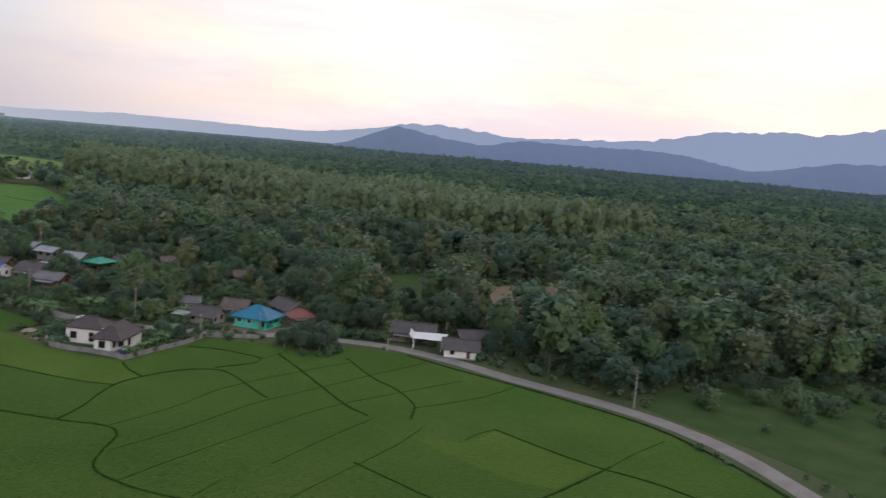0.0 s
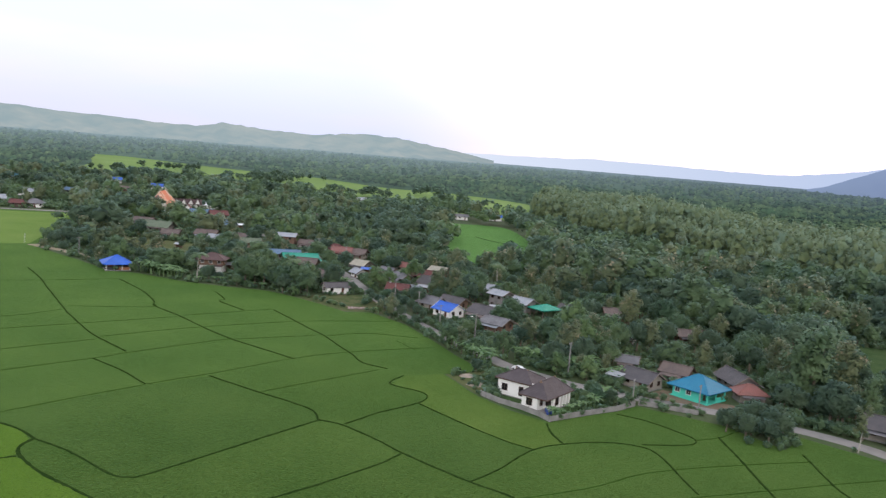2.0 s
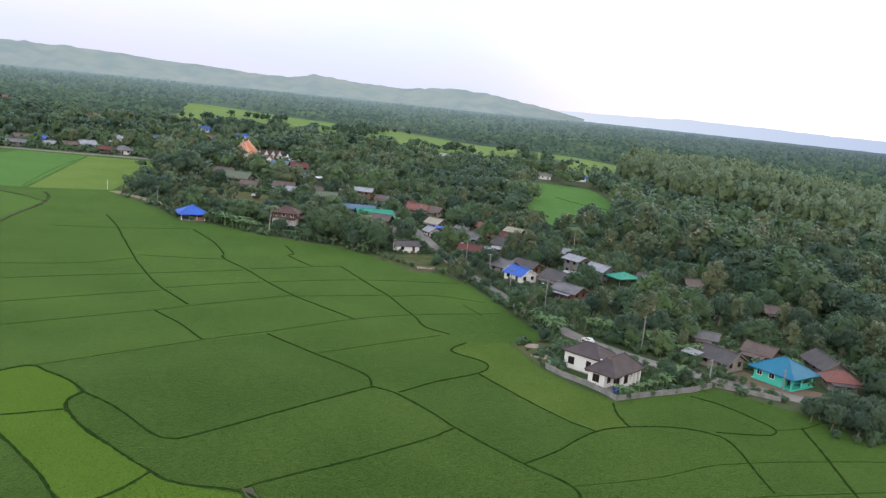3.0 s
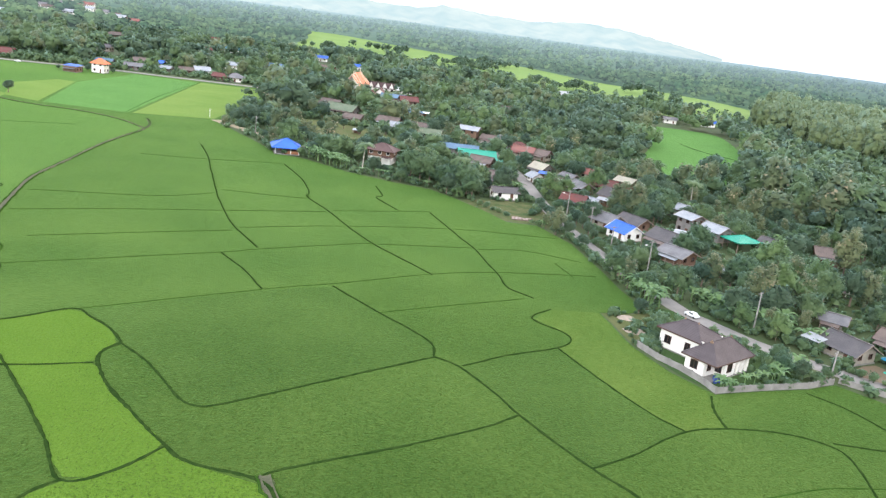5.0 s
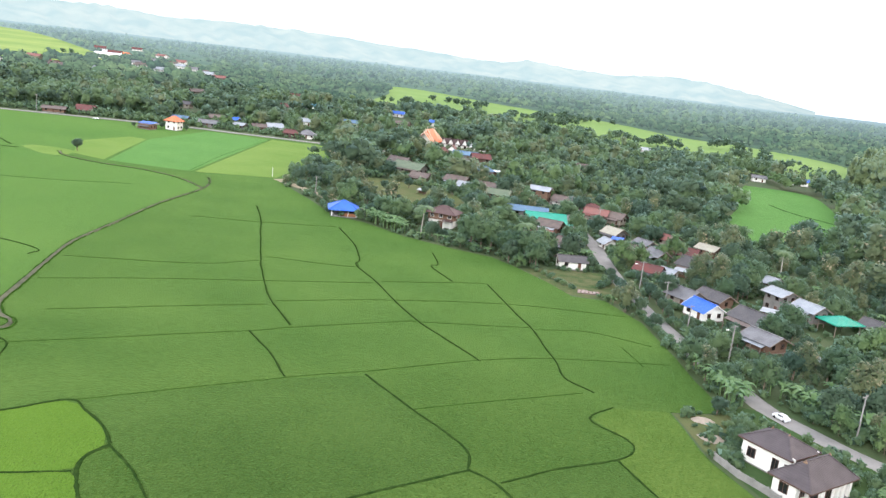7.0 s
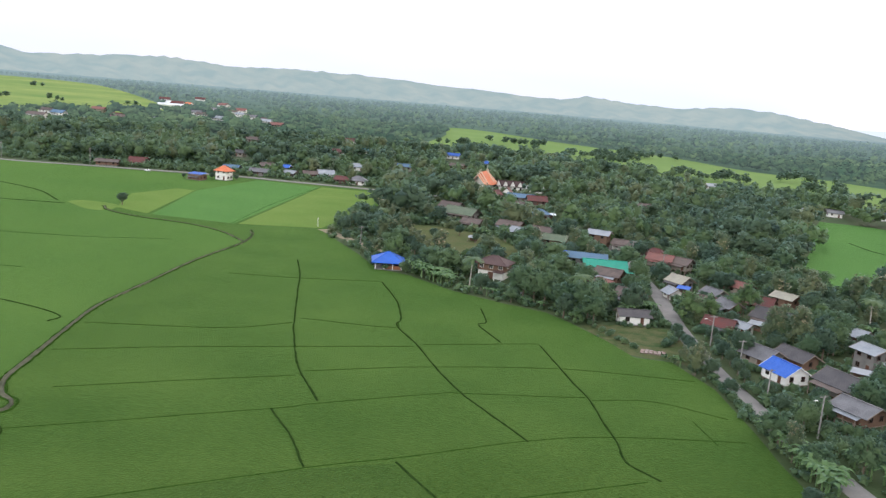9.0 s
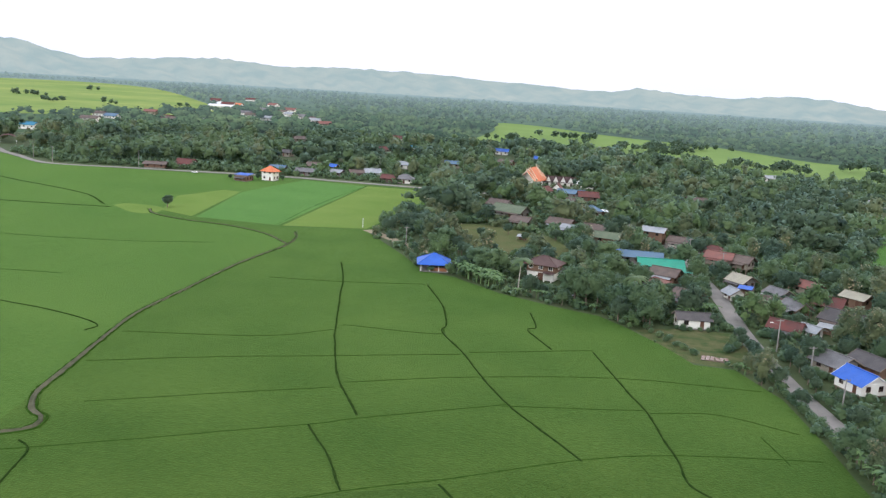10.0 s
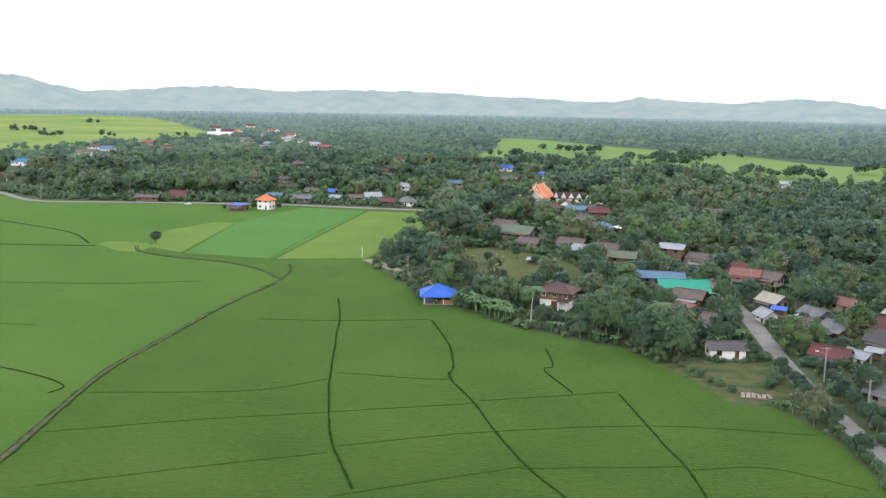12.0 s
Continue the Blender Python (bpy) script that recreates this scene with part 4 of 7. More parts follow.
# houses along the lane
house(53.2, 89.5, -66, 7.0, 6.0, 2.3, "blue", "white", "white walled house under a bright blue metal roof", stilts=0.9, rise=1.7, over=0.6, lean_to="")
house(51.3, 100.3, -60, 6.2, 5.8, 2.5, "grey", "cream", "raised house with a grey weathered roof", stilts=0.8, rise=1.5)
house(59.2, 102.0, -58, 7.4, 4.8, 2.4, "dark", "wood", "dark roofed timber house", stilts=0.9, rise=1.3)
house(63.4, 84.6, -56, 7.8, 6.4, 2.7, "dark", "grey", "weathered house with a dark brown grey roof", stilts=0.8, rise=1.7)
house(59.8, 65.8, -58, 6.6, 5.6, 2.3, "grey", "wood", "timber house on tall posts with a patched tin roof", stilts=2.2, rise=1.2, lean_to="tin")
house(76.6, 106.2, -58, 5.6, 5.0, 2.6, "tin", "grey", "two-storey cement house under a tin roof", storeys=2, rise=0.9)
house(81.4, 98.4, -58, 6.2, 5.0, 3.0, "tin", "grey", "house with a pale blue grey tin roof", stilts=1.2, rise=1.2)
shed(71, 96.5, -30, 4, 3, 2.4, "tin", "leaning tin shelter between houses")
house(81.6, 131.5, -55, 6, 4.6, 2.8, "tin", "grey", "tin roofed house half hidden by big trees", rise=1.1)
shed(68.9, 62.7, -20, 3, 2.2, 2.0, "tin", "small tin roofed shelter among shrubs")


def green_canopy():
    ob = place("canopy", 86.4, 92.6, 20, "open shelter under a sea green metal roof", "shelter", reach=7.5, front=28)
    for px in (-3.6, 3.6):
        for py in (-2.8, 2.8):
            part("post", Solid().box(px, py, 1.65, 0.15, 0.15, 3.3).mesh("post", M_POST), ob)
    hip_roof(ob, 7.4, 6.0, 3.4, 1.1, 0.6, "green", trim=ROOFS["green"])


green_canopy()
house(108.5, 86, -20, 8, 5.5, 2.8, "brown", "wood", "brown roofed timber house among trees", stilts=0.8, rise=1.4)
house(119, 61, -15, 8, 5, 2.6, "brown", "wood", "low house with a rusty brown roof among trees", rise=1.2)
house(96.7, 93.6, -50, 7.5, 5.5, 2.5, "dark", "grey", "house with a dark weathered roof", rise=1.4)
house(97.5, 60, -30, 5, 4, 2.3, "tin", "white", "small white hut half hidden by trees", rise=0.8)
# both sides of the village lane
house(25.6, 127.5, 4, 7.6, 4.6, 2.5, "dark", "white", "small white house under a dark roof beside a grass lot", rise=1.1, over=0.6, lean_to="")
house(27, 149.6, -30, 6.4, 6, 2.7, "brown", "wood", "house with a faded brown tin roof", rise=1.5)
house(15.8, 148.6, -40, 5.4, 4.8, 2.5, "tin", "grey", "low house with a blue grey tin roof", rise=1.0)
house(19.4, 165.4, -30, 5.0, 4.6, 2.7, "salmon", "white", "white house with a pale red tiled roof", rise=0.9, hip=True)
house(23, 174, -30, 6.8, 6.2, 2.8, "brown", "wood", "brown roofed timber house", stilts=0.8, rise=1.5, lean_to="tin")
house(22.4, 190, 4, 13, 7.5, 3.0, "green", "cream", "long house under a bright sea green metal roof", rise=1.5, over=0.9, lean_to="brown")
shed(29.5, 183, 4, 5, 4.5, 2.6, "green", "lower green roofed annex")
house(17.5, 202, 4, 12, 6, 3.0, "faded", "grey", "long low hall with a faded blue roof", rise=1.2)
shed(10.5, 203, 10, 4.6, 3.6, 3.4, "blue", "bright blue roofed shelter")
house(43.2, 224, -20, 8.6, 6.4, 2.8, "red", "wood", "large house under a rust red roof", rise=1.9, hip=True)
house(42.6, 205.4, -28, 7.4, 5.8, 2.5, "salmon", "cream", "raised house with a faded maroon roof", stilts=2.0, rise=1.4, lean_to="salmon")
house(49.4, 203, -28, 5.6, 5, 2.5, "brown", "cream", "raised house with a brown roof", stilts=1.8, rise=1.4)
house(44.6, 174.6, -50, 5.8, 5.0, 2.7, "cream", "grey", "house under a cream metal roof", stilts=0.8, rise=1.4)
house(40.6, 161.8, -78, 4.2, 3.6, 2.3, "tin", "white", "small hut with a light tin gable", rise=1.1)
shed(44.4, 166.6, -20, 4, 3, 2.6, "blue", "shelter with a blue tarpaulin roof")
house(47.4, 152.6, -24, 5.8, 4.8, 2.5, "brown", "brick", "long house with a rust brown roof", rise=1.5)
house(53.6, 147.2, -55, 5.4, 4.4, 2.6, "grey", "wood", "house with a grey weathered tin roof", stilts=0.8, rise=1.3)
house(47.6, 128.2, -30, 6.4, 4.4, 2.4, "red", "brick", "low brick house with a dark red roof", rise=1.3)
house(53.4, 128.6, -40, 3.8, 3.4, 2.3, "tin", "white", "small annex with a bright tin roof", rise=0.8)
shed(57.6, 132.4, -30, 4, 3, 2.2, "tin", "round-backed tin shelter beside a house")
house(64.2, 157.2, -35, 7, 5, 2.8, "red", "brick", "house with a rust red tin roof", rise=1.6)
house(64, 141, -34, 8.4, 6.6, 2.6, "dark", "brick", "large brick house with a grey brown roof", rise=1.9)
house(73.4, 164, -44, 6, 4.6, 2.9, "cream", "wood", "house under a pale cream tin roof", stilts=1.0, rise=1.0)
house(64.2, 180, -50, 6, 5, 2.5, "salmon", "cream", "house with a faded pink roof", rise=1.2)
house(53.2, 165.4, -50, 5.4, 4.6, 2.5, "grey", "grey", "house with a weathered grey roof", rise=1.2)
house(33.4, 241, -20, 7, 5.4, 2.7, "brown", "white", "white walled house with a brown roof", rise=1.3)
house(24, 243.5, -20, 7.4, 6, 2.7, "tin", "wood", "two-storey timber house with a tin roof", storeys=2, rise=1.1)
house(6.8, 236, -20, 8.5, 6, 2.8, "olive", "wood", "house with a grey green roof", rise=1.5)
house(2.8, 252, -16, 9, 6.5, 2.9, "brown", "cream", "brown roofed house behind trees", rise=1.5)


def farmhouse():
    ob = place("farmhouse", -12.4, 166, -16, "two-storey farmhouse with brown timber above white masonry", "house", reach=6.5, front=16)
    walls(ob, 8.2, 6.4, 0.1, 2.5, WALLS["white"])
    walls(ob, 8.6, 6.8, 2.62, 2.5, WALLS["wood"])
    part("floor_deck", Solid().box(0, 0, 2.56, 8.9, 7.1, 0.16).mesh("floor_deck", M_POST), ob)
    for wx in (-3.0, 0, 3.0):
        window(ob, wx, -3.4, 3.9, 1.2, 1.2, "-y", M_TRIM)
    window(ob, -4.3, 0, 3.9, 1.2, 1.2, "-x", M_TRIM)
    window(ob, 4.3, 0, 3.9, 1.2, 1.2, "+x", M_TRIM)
    door(ob, 0, -3.2, 0.1, 1.6, 2.1, "-y")
    for px in (1.6, 3.8):
        part("porch_column", Solid().box(px, -4.6, 1.3, 0.3, 0.3, 2.6).mesh("porch_column", WALLS["white"]), ob)
    part("porch_roof", Solid().slab([(1.0, -5.0, 2.5), (4.4, -5.0, 2.5), (4.4, -3.42, 2.9), (1.0, -3.42, 2.9)], 0.08).mesh("porch_roof", ROOFS["umber"]), ob)
    hip_roof(ob, 8.6, 6.8, 5.12, 1.7, 0.9, "umber")


farmhouse()
shed(-4.6, 166.5, -6, 6.4, 4.4, 2.6, "grey", "open grey roofed shed beside the farmhouse")
# round the yard and the temple
house(-33.5, 281, -25, 14, 8, 3.2, "olive", "grey", "hall under a moss green roof", rise=2.2)
house(-40, 298, -30, 9, 7, 3.2, "brown", "white", "white walled house with a brown roof", rise=1.9)
house(-27, 259, -25, 7, 5.5, 2.7, "brown", "wood", "timber house with a brown roof", rise=1.3)
house(-11, 259, -18, 9, 7, 2.9, "brown", "wood", "timber house with a wide brown roof", rise=1.7)
house(-7.5, 252, -18, 5, 4.5, 2.5, "tin", "grey", "small hut with a tin roof", rise=0.9)
shed(-24, 226, -10, 3.5, 3, 1.6, "tin", "low tin shelter at the rim of the yard")
house(0.5, 305, 10, 8, 7, 3.2, "faded", "cream", "house under a broad blue hipped roof", hip=True, rise=1.7)
shed(6.8, 304, 5, 5, 4, 2.8, "white", "shelter with a white metal roof")
house(-13, 331, -10, 12, 6, 2.9, "brown", "wood", "low house with a dark brown roof", rise=1.4)
house(-1.5, 358, 5, 9, 7, 3.0, "red", "brick", "house with a dark red roof", rise=1.9)
house(-10, 366, 0, 13, 8, 3.0, "faded", "grey", "hall with a blue grey roof near the temple", rise=1.4)
house(-5.4, 413, -5, 13, 6, 3.4, "white", "white", "hall under a white metal roof", rise=1.0)


def temple():
    ob = place("temple", -33, 398, 76, "temple hall with steep tiered orange tiled roofs", "temple", "temple buildings")
    walls(ob, 16, 8, 0.6, 4.6, WALLS["white"])
    part("plinth", Solid().box(0, 0, 0.3, 19, 10.5, 0.6).mesh("plinth", WALLS["white"]), ob)
    for i in range(5):
        for k, ax in ((-1, "-y"), (1, "+y")):
            window(ob, -6 + 3 * i, k * 4, 3.0, 0.9, 2.0, ax, M_GOLDPAINT)
    for l, hi, lo, w in ((23, 10.2, 4.4, 5.6), (17, 11.0, 4.9, 5.2), (11, 11.8, 5.4, 4.8)):
        for k in (1, -1):
            q = [(-l / 2 * k, -w * k, lo), (l / 2 * k, -w * k, lo), (l / 2 * k, 0, hi), (-l / 2 * k, 0, hi)]
            part("roof_tier", Solid().slab(q, 0.14).mesh("roof_tier", ROOFS["orange"]), ob)
        for x in (-l / 2, l / 2):
            e = Solid()
            for k in (1, -1):
                e.beam((x, -w * k, lo + 0.05), (x, 0, hi + 0.05), 0.3, 0.34)
            e.beam((x, 0, hi), (x * 1.05, 0, hi + 1.5), 0.2, 0.2)
            part("gilded_gable_edge", e.mesh("gilded_gable_edge", M_GOLDPAINT), ob, "pale gilded gable edge with a finial")
    for x in (-8.1, 8.1):
        e = [(x, -4.6, 5.0), (x, 4.6, 5.0), (x, 0, 10.6)]
        part("gable", Solid().slab(e if x > 0 else e[::-1], 0.15).mesh("gable", WALLS["white"]), ob)


temple()


def monks_hall():
    ob = place("gabled_hall", -18.5, 412, 6, "white temple hall with a row of dark gabled roofs", "temple", "temple buildings")
    walls(ob, 17, 7, 0.1, 3.6, WALLS["white"])
    for i in range(5):
        window(ob, -6.8 + 3.4 * i, -3.5, 2.0, 1.1, 1.5, "-y")
    gable_roof(ob, 17, 7, 3.7, 2.6, 0.7, "umber", gable_wall=WALLS["white"])
    for i in range(4):
        x = -6.4 + 4.2 * i
        part("dormer_gable", Solid().slab([(x - 1.5, -4.6, 3.5), (x + 1.5, -4.6, 3.5), (x, -4.6, 6.6)], 0.15).mesh("dormer_gable", WALLS["white"]), ob, "white pointed gable")
        for s in (1, -1):
            q = [(x - 1.9 * s, -5.0, 3.2), (x - 1.9 * s, -0.4, 3.2), (x, -0.4, 7.1), (x, -5.0, 7.1)]
            part("dormer_slope", Solid().slab(q[::-1] if s > 0 else q, 0.1).mesh("dormer_slope", ROOFS["umber"]), ob)


monks_hall()
house(-18, 384, 80, 5, 5, 2.6, "salmon", "white", "small shrine with a pale orange roof and a white gable", rise=2.6, over=0.5)
house(-25, 367, 60, 9, 5, 3.0, "red", "white", "side chapel with a dull red roof", rise=1.8)
# houses on the far side of the field
house(-164, 337, -8, 6.6, 5.6, 2.7, "orange", "white", "two-storey white house with an orange hipped roof", storeys=2, hip=True, rise=2.0)
shed(-175, 329, -8, 8, 6, 3.0, "blue", "open shelter with a blue roof in the field")
house(-174.5, 327, -8, 7, 5, 2.5, "brown", "wood", "weathered field hut under the blue shelter", rise=0.3, over=0.1)
house(-174.5, 376, 5, 8, 6, 2.7, "faded", "brick", "house with a teal roof by the far road", rise=1.4)
house(-157, 372, 10, 9, 6, 2.6, "grey", "grey", "grey roofed house by the far road", rise=1.4)
house(-161, 402, 0, 9, 7, 3.0, "brown", "wood", "brown roofed house behind the far road", rise=1.6)
house(-152, 404, 0, 6, 5, 3.0, "blue", "wood", "house with a blue roof behind the far road", rise=1.2)
house(-141, 380, -20, 6, 5, 2.6, "tin", "grey", "tin roofed house by the far road", rise=1.1)
house(-131, 384, 15, 7, 6, 2.7, "brown", "brick", "brown roofed house by the far road", rise=1.3)
house(-123, 388, 30, 8, 7, 3.2, "tin", "white", "pale roofed house behind the far road", rise=1.8)
house(-108.5, 370, 0, 7, 6, 2.8, "red", "brick", "red roofed house by the far road", rise=1.5)
house(-100.5, 372, 0, 9, 7, 3.0, "grey", "white", "grey roofed white house by the far road", hip=True, rise=2.0)
house(-75.4, 368, 5, 8, 6, 3.0, "blue", "cream", "house with a blue roof by the far road", rise=1.5)
shed(-68, 378, 5, 6, 4, 3.4, "white", "white roofed shelter behind a blue roofed house")
house(-61, 392, -10, 8, 6, 2.8, "brown", "wood", "brown roofed house among trees", rise=1.4)
house(-158, 555, 0, 11, 7, 3.2, "red", "cream", "red roofed house far among the trees", rise=1.6)
house(-143, 590, 0, 12, 7, 3.2, "teal", "white", "pale teal roofed house far among the trees", rise=1.4)
house(-117, 448, 10, 8, 6, 3.2, "tin", "white", "pale tin roofed house among trees", rise=1.6)
house(-223.8, 364, 2, 9, 7, 2.8, "red", "white", "white house with a red gable roof by the far road", rise=2.0, lean_to="red")
house(-236, 352, 8, 11, 5, 2.4, "brown", "wood", "long brown roofed shop by the far road", rise=1.0)
house(-74, 622, 0, 10, 7, 3.4, "blue", "white", "blue roofed house far off", rise=1.6)
house(-38.5, 570, 0, 9, 7, 3.4, "blue", "white", "pale blue roofed house far off", rise=1.4)
house(158, 437, 8, 14, 7, 3.0, "tin", "white", "long white building at the rim of the far fields", rise=1.2)
house(176, 440, 0, 8, 6, 3.0, "grey", "white", "white hut at the rim of the far fields", rise=1.2)
house(204, 446, 0, 10, 6, 3.4, "blue", "white", "blue roofed house at the rim of the far fields", rise=1.2)
house(-510, 1040, 5, 34, 14, 7, "white", "white", "large white building far across the plain", rise=2)
house(-545, 1140, 5, 18, 10, 6, "red", "white", "red roofed building far across the plain", rise=3)
house(-440, 530, 0, 14, 8, 4, "teal", "white", "teal roofed house far to the side", rise=1.8)
house(-466, 655, 10, 16, 9, 4, "brown", "white", "brown roofed house far to the side", rise=2)
house(-495, 820, 0, 14, 9, 5, "salmon", "cream", "pale red roofed house far off", rise=2)
house(-470, 1090, 0, 14, 9, 4, "grey", "white", "pale house in the far hamlet", rise=2)
house(-430, 1060, 20, 12, 9, 4, "brown", "white", "brown roofed house in the far hamlet", rise=2)
house(-400, 1010, -10, 12, 9, 4, "tin", "white", "tin roofed house in the far hamlet", rise=2)
for hx, hy, ht, hl, hkey, hwall, hname in (
    (-660, 1350, 10, 20, "red", "white", "white house with a red roof across the plain"),
    (-560, 1210, -15, 16, "orange", "white", "white house with an orange roof across the plain"),
    (-448, 975, 20, 15, "grey", "white", "pale house with a grey roof across the plain"),
    (-396, 757, 0, 12, "tin", "white", "tin roofed house among far trees"),
    (-433, 741, 30, 13, "brown", "cream", "brown roofed house among far trees"),
    (-484, 722, -10, 14, "faded", "white", "faded blue roofed house among far trees"),
    (-178, 690, 15, 13, "red", "white", "red roofed white house among far trees"),
    (-339, 931, -20, 16, "brown", "white", "brown roofed white house among far trees"),
    (-382, 884, 10, 14, "tin", "white", "tin roofed white house among far trees"),
    (-452, 1153, 0, 18, "salmon", "white", "pale red roofed house in the far hamlet"),
    (-240, 600, 25, 11, "brown", "cream", "brown roofed house in the woods past the road"),
    (-205, 470, -15, 9, "dark", "cream", "dark roofed house in the woods past the road"),
    (-92, 480, 10, 9, "faded", "cream", "faded blue roofed house in the woods past the road"),
    (-60, 520, -20, 10, "brown", "wood", "brown roofed house in the woods past the road"),
):
    house(hx, hy, ht, hl, hl * 0.65, 3.2, hkey, hwall, hname, rise=hl * 0.16)
for hx, hy, ht, hl, hkey, hwall, hname in (
    (53.6, 371, 0, 9, "brown", "wood", "brown roofed house in a clearing of the woods"),
    (125, 552, 10, 9, "tin", "white", "white hut in the woods before the far fields"),
    (-662, 1507, 10, 18, "red", "white", "red roofed white house at the foot of the hills"),
    (-567, 1173, 0, 22, "white", "white", "large white hall of the far hamlet"),
    (-536, 1302, -20, 18, "salmon", "white", "pale red roofed house of the far hamlet"),
    (-371, 977, 15, 15, "grey", "white", "grey roofed house of the far hamlet"),
    (-446, 764, 0, 12, "red", "cream", "red roofed house behind the far road"),
    (-512, 745, 20, 13, "brown", "white", "brown roofed house behind the far road"),
    (-420, 930, 10, 14, "brown", "white", "brown roofed house of the far hamlet"),
    (-330, 905, 0, 13, "tin", "white", "tin roofed house of the far hamlet"),
    (-300, 850, 25, 13, "salmon", "cream", "faded red roofed house of the far hamlet"),
):
    house(hx, hy, ht, hl, hl * 0.65, 3.4, hkey, hwall, hname, rise=hl * 0.16)


def arched_shelter():
    ob = place("arched_shelter", -375, 418, 35, "roadside shelter under a red arched canopy", "shelter", "")
    r, l = 5.0, 9.0
    for i in range(8):
        a, b = math.pi * i / 8, math.pi * (i + 1) / 8
        q = [(r * math.cos(a), -l / 2, 3 + 2.6 * math.sin(a)), (r * math.cos(a), l / 2, 3 + 2.6 * math.sin(a)), (r * math.cos(b), l / 2, 3 + 2.6 * math.sin(b)), (r * math.cos(b), -l / 2, 3 + 2.6 * math.sin(b))]
        part("roof_strip", Solid().slab(q, 0.06).mesh("roof_strip", ROOFS["red"]), ob)
    for px in (-r + 0.15, r - 0.15):
        for py in (-4.2, 4.2):
            part("post", Solid().box(px, py, 1.55, 0.2, 0.2, 3.1).mesh("post", M_TRIM), ob)


arched_shelter()
# the bend of the road, with its dark roofed houses
house(111.5, -21.5, -52, 10.5, 7, 2.7, "dark", "cream", "house with a dark blue grey roof by the road", rise=1.7, over=0.9)
house(110.2, -38.5, -46, 7.6, 6.6, 2.4, "dark", "white", "white house with a dark grey roof by the road", rise=1.6, over=0.8)
house(121.5, -33, -30, 7, 5, 2.6, "dark", "grey", "dark roofed shed behind the roadside houses", rise=1.2)


def white_canopy():
    ob = place("canopy", 107.2, -30.6, -52, "carport under a bright white metal canopy", "canopy")
    part("roof", Solid().slab([(-3.6, -2.2, 3.1), (3.6, -2.2, 3.0), (4.6, 2.2, 3.8), (-3.6, 2.0, 3.7)], 0.08).mesh("roof", ROOFS["white"]), ob)
    part("upturned_edge", Solid().slab([(-4.4, -2.2, 3.9), (-3.62, -2.2, 3.1), (-3.62, 2.0, 3.7), (-4.4, 2.0, 4.5)], 0.06).mesh("upturned_edge", ROOFS["white"]), ob)
    for px in (-3.4, 3.4):
        for py in (-2.0, 1.9):
            part("post", Solid().box(px, py, 1.5, 0.14, 0.14, 3.0).mesh("post", M_TRIM), ob)


white_canopy()


def pavilion():
    ob = place("pavilion", -44.9, 163.6, 12, "open field pavilion with a bright blue pyramid roof", "pavilion", "")
    for px in (-3.9, -1.3, 1.3, 3.9):
        for py in (-3.7, 3.7):
            part("post", Solid().box(px, py, 1.4, 0.2, 0.2, 2.8).mesh("post", M_TRIM), ob)
    part("floor_slab", Solid().box(0, 0, 0.12, 8.4, 8.0, 0.24).mesh("floor_slab", M_CONC), ob)
    for cx, cy, sx, sy in ((1.2, -3.4, 5.0, 0.14), (3.8, 0.2, 0.14, 7.0), (0.6, 3.4, 6.2, 0.14)):
        part("low_wall", Solid().box(cx, cy, 0.75, sx, sy, 1.05).mesh("low_wall", M_ORANGE_BRICK), ob, "orange brown low brick wall")
    for k in (-3.7, 3.7):
        part("eaves_beam", Solid().box(0, k, 2.75, 8.2, 0.16, 0.2).mesh("eaves_beam", M_TRIM), ob)
    hip_roof(ob, 8.2, 7.8, 2.95, 2.1, 1.0, "blue", trim=ROOFS["blue"])


pavilion()


def fence_wall(points, h, label):
    """A masonry garden wall: posts with panels between them."""
    ob = tagged(new("garden_wall"), label, "wall", kind="structure")
    for (x0, y0), (x1, y1) in zip(points[:-1], points[1:]):
        n = max(1, round(math.hypot(x1 - x0, y1 - y0) / 2.5))
        turn = math.atan2(y1 - y0, x1 - x0)
        length = math.hypot(x1 - x0, y1 - y0) / n
        for i in range(n):
            t = (i + 0.5) / n
            part("panel", Solid().box(x0 + (x1 - x0) * t, y0 + (y1 - y0) * t, h / 2, length - 0.2, 0.12, h, turn).mesh("panel", M_CONC), ob)
            t = i / n
            part("post", Solid().box(x0 + (x1 - x0) * t, y0 + (y1 - y0) * t, h / 2 + 0.06, 0.2, 0.2, h + 0.12, turn).mesh("post", M_CONC), ob)
    return ob


fence_wall([(35.8, 12.4), (37.8, 7.2), (40.6, 3.0), (42.6, -1.4), (43.6, -5.0), (52, -2.2), (61.4, 0.6), (67.4, 3.6)], 1.1, "pale grey concrete block wall round the garden")
fence_wall([(68.6, 4.2), (73.5, 0.6), (78.4, -3.2)], 1.0, "low pale wall before the mint green house")


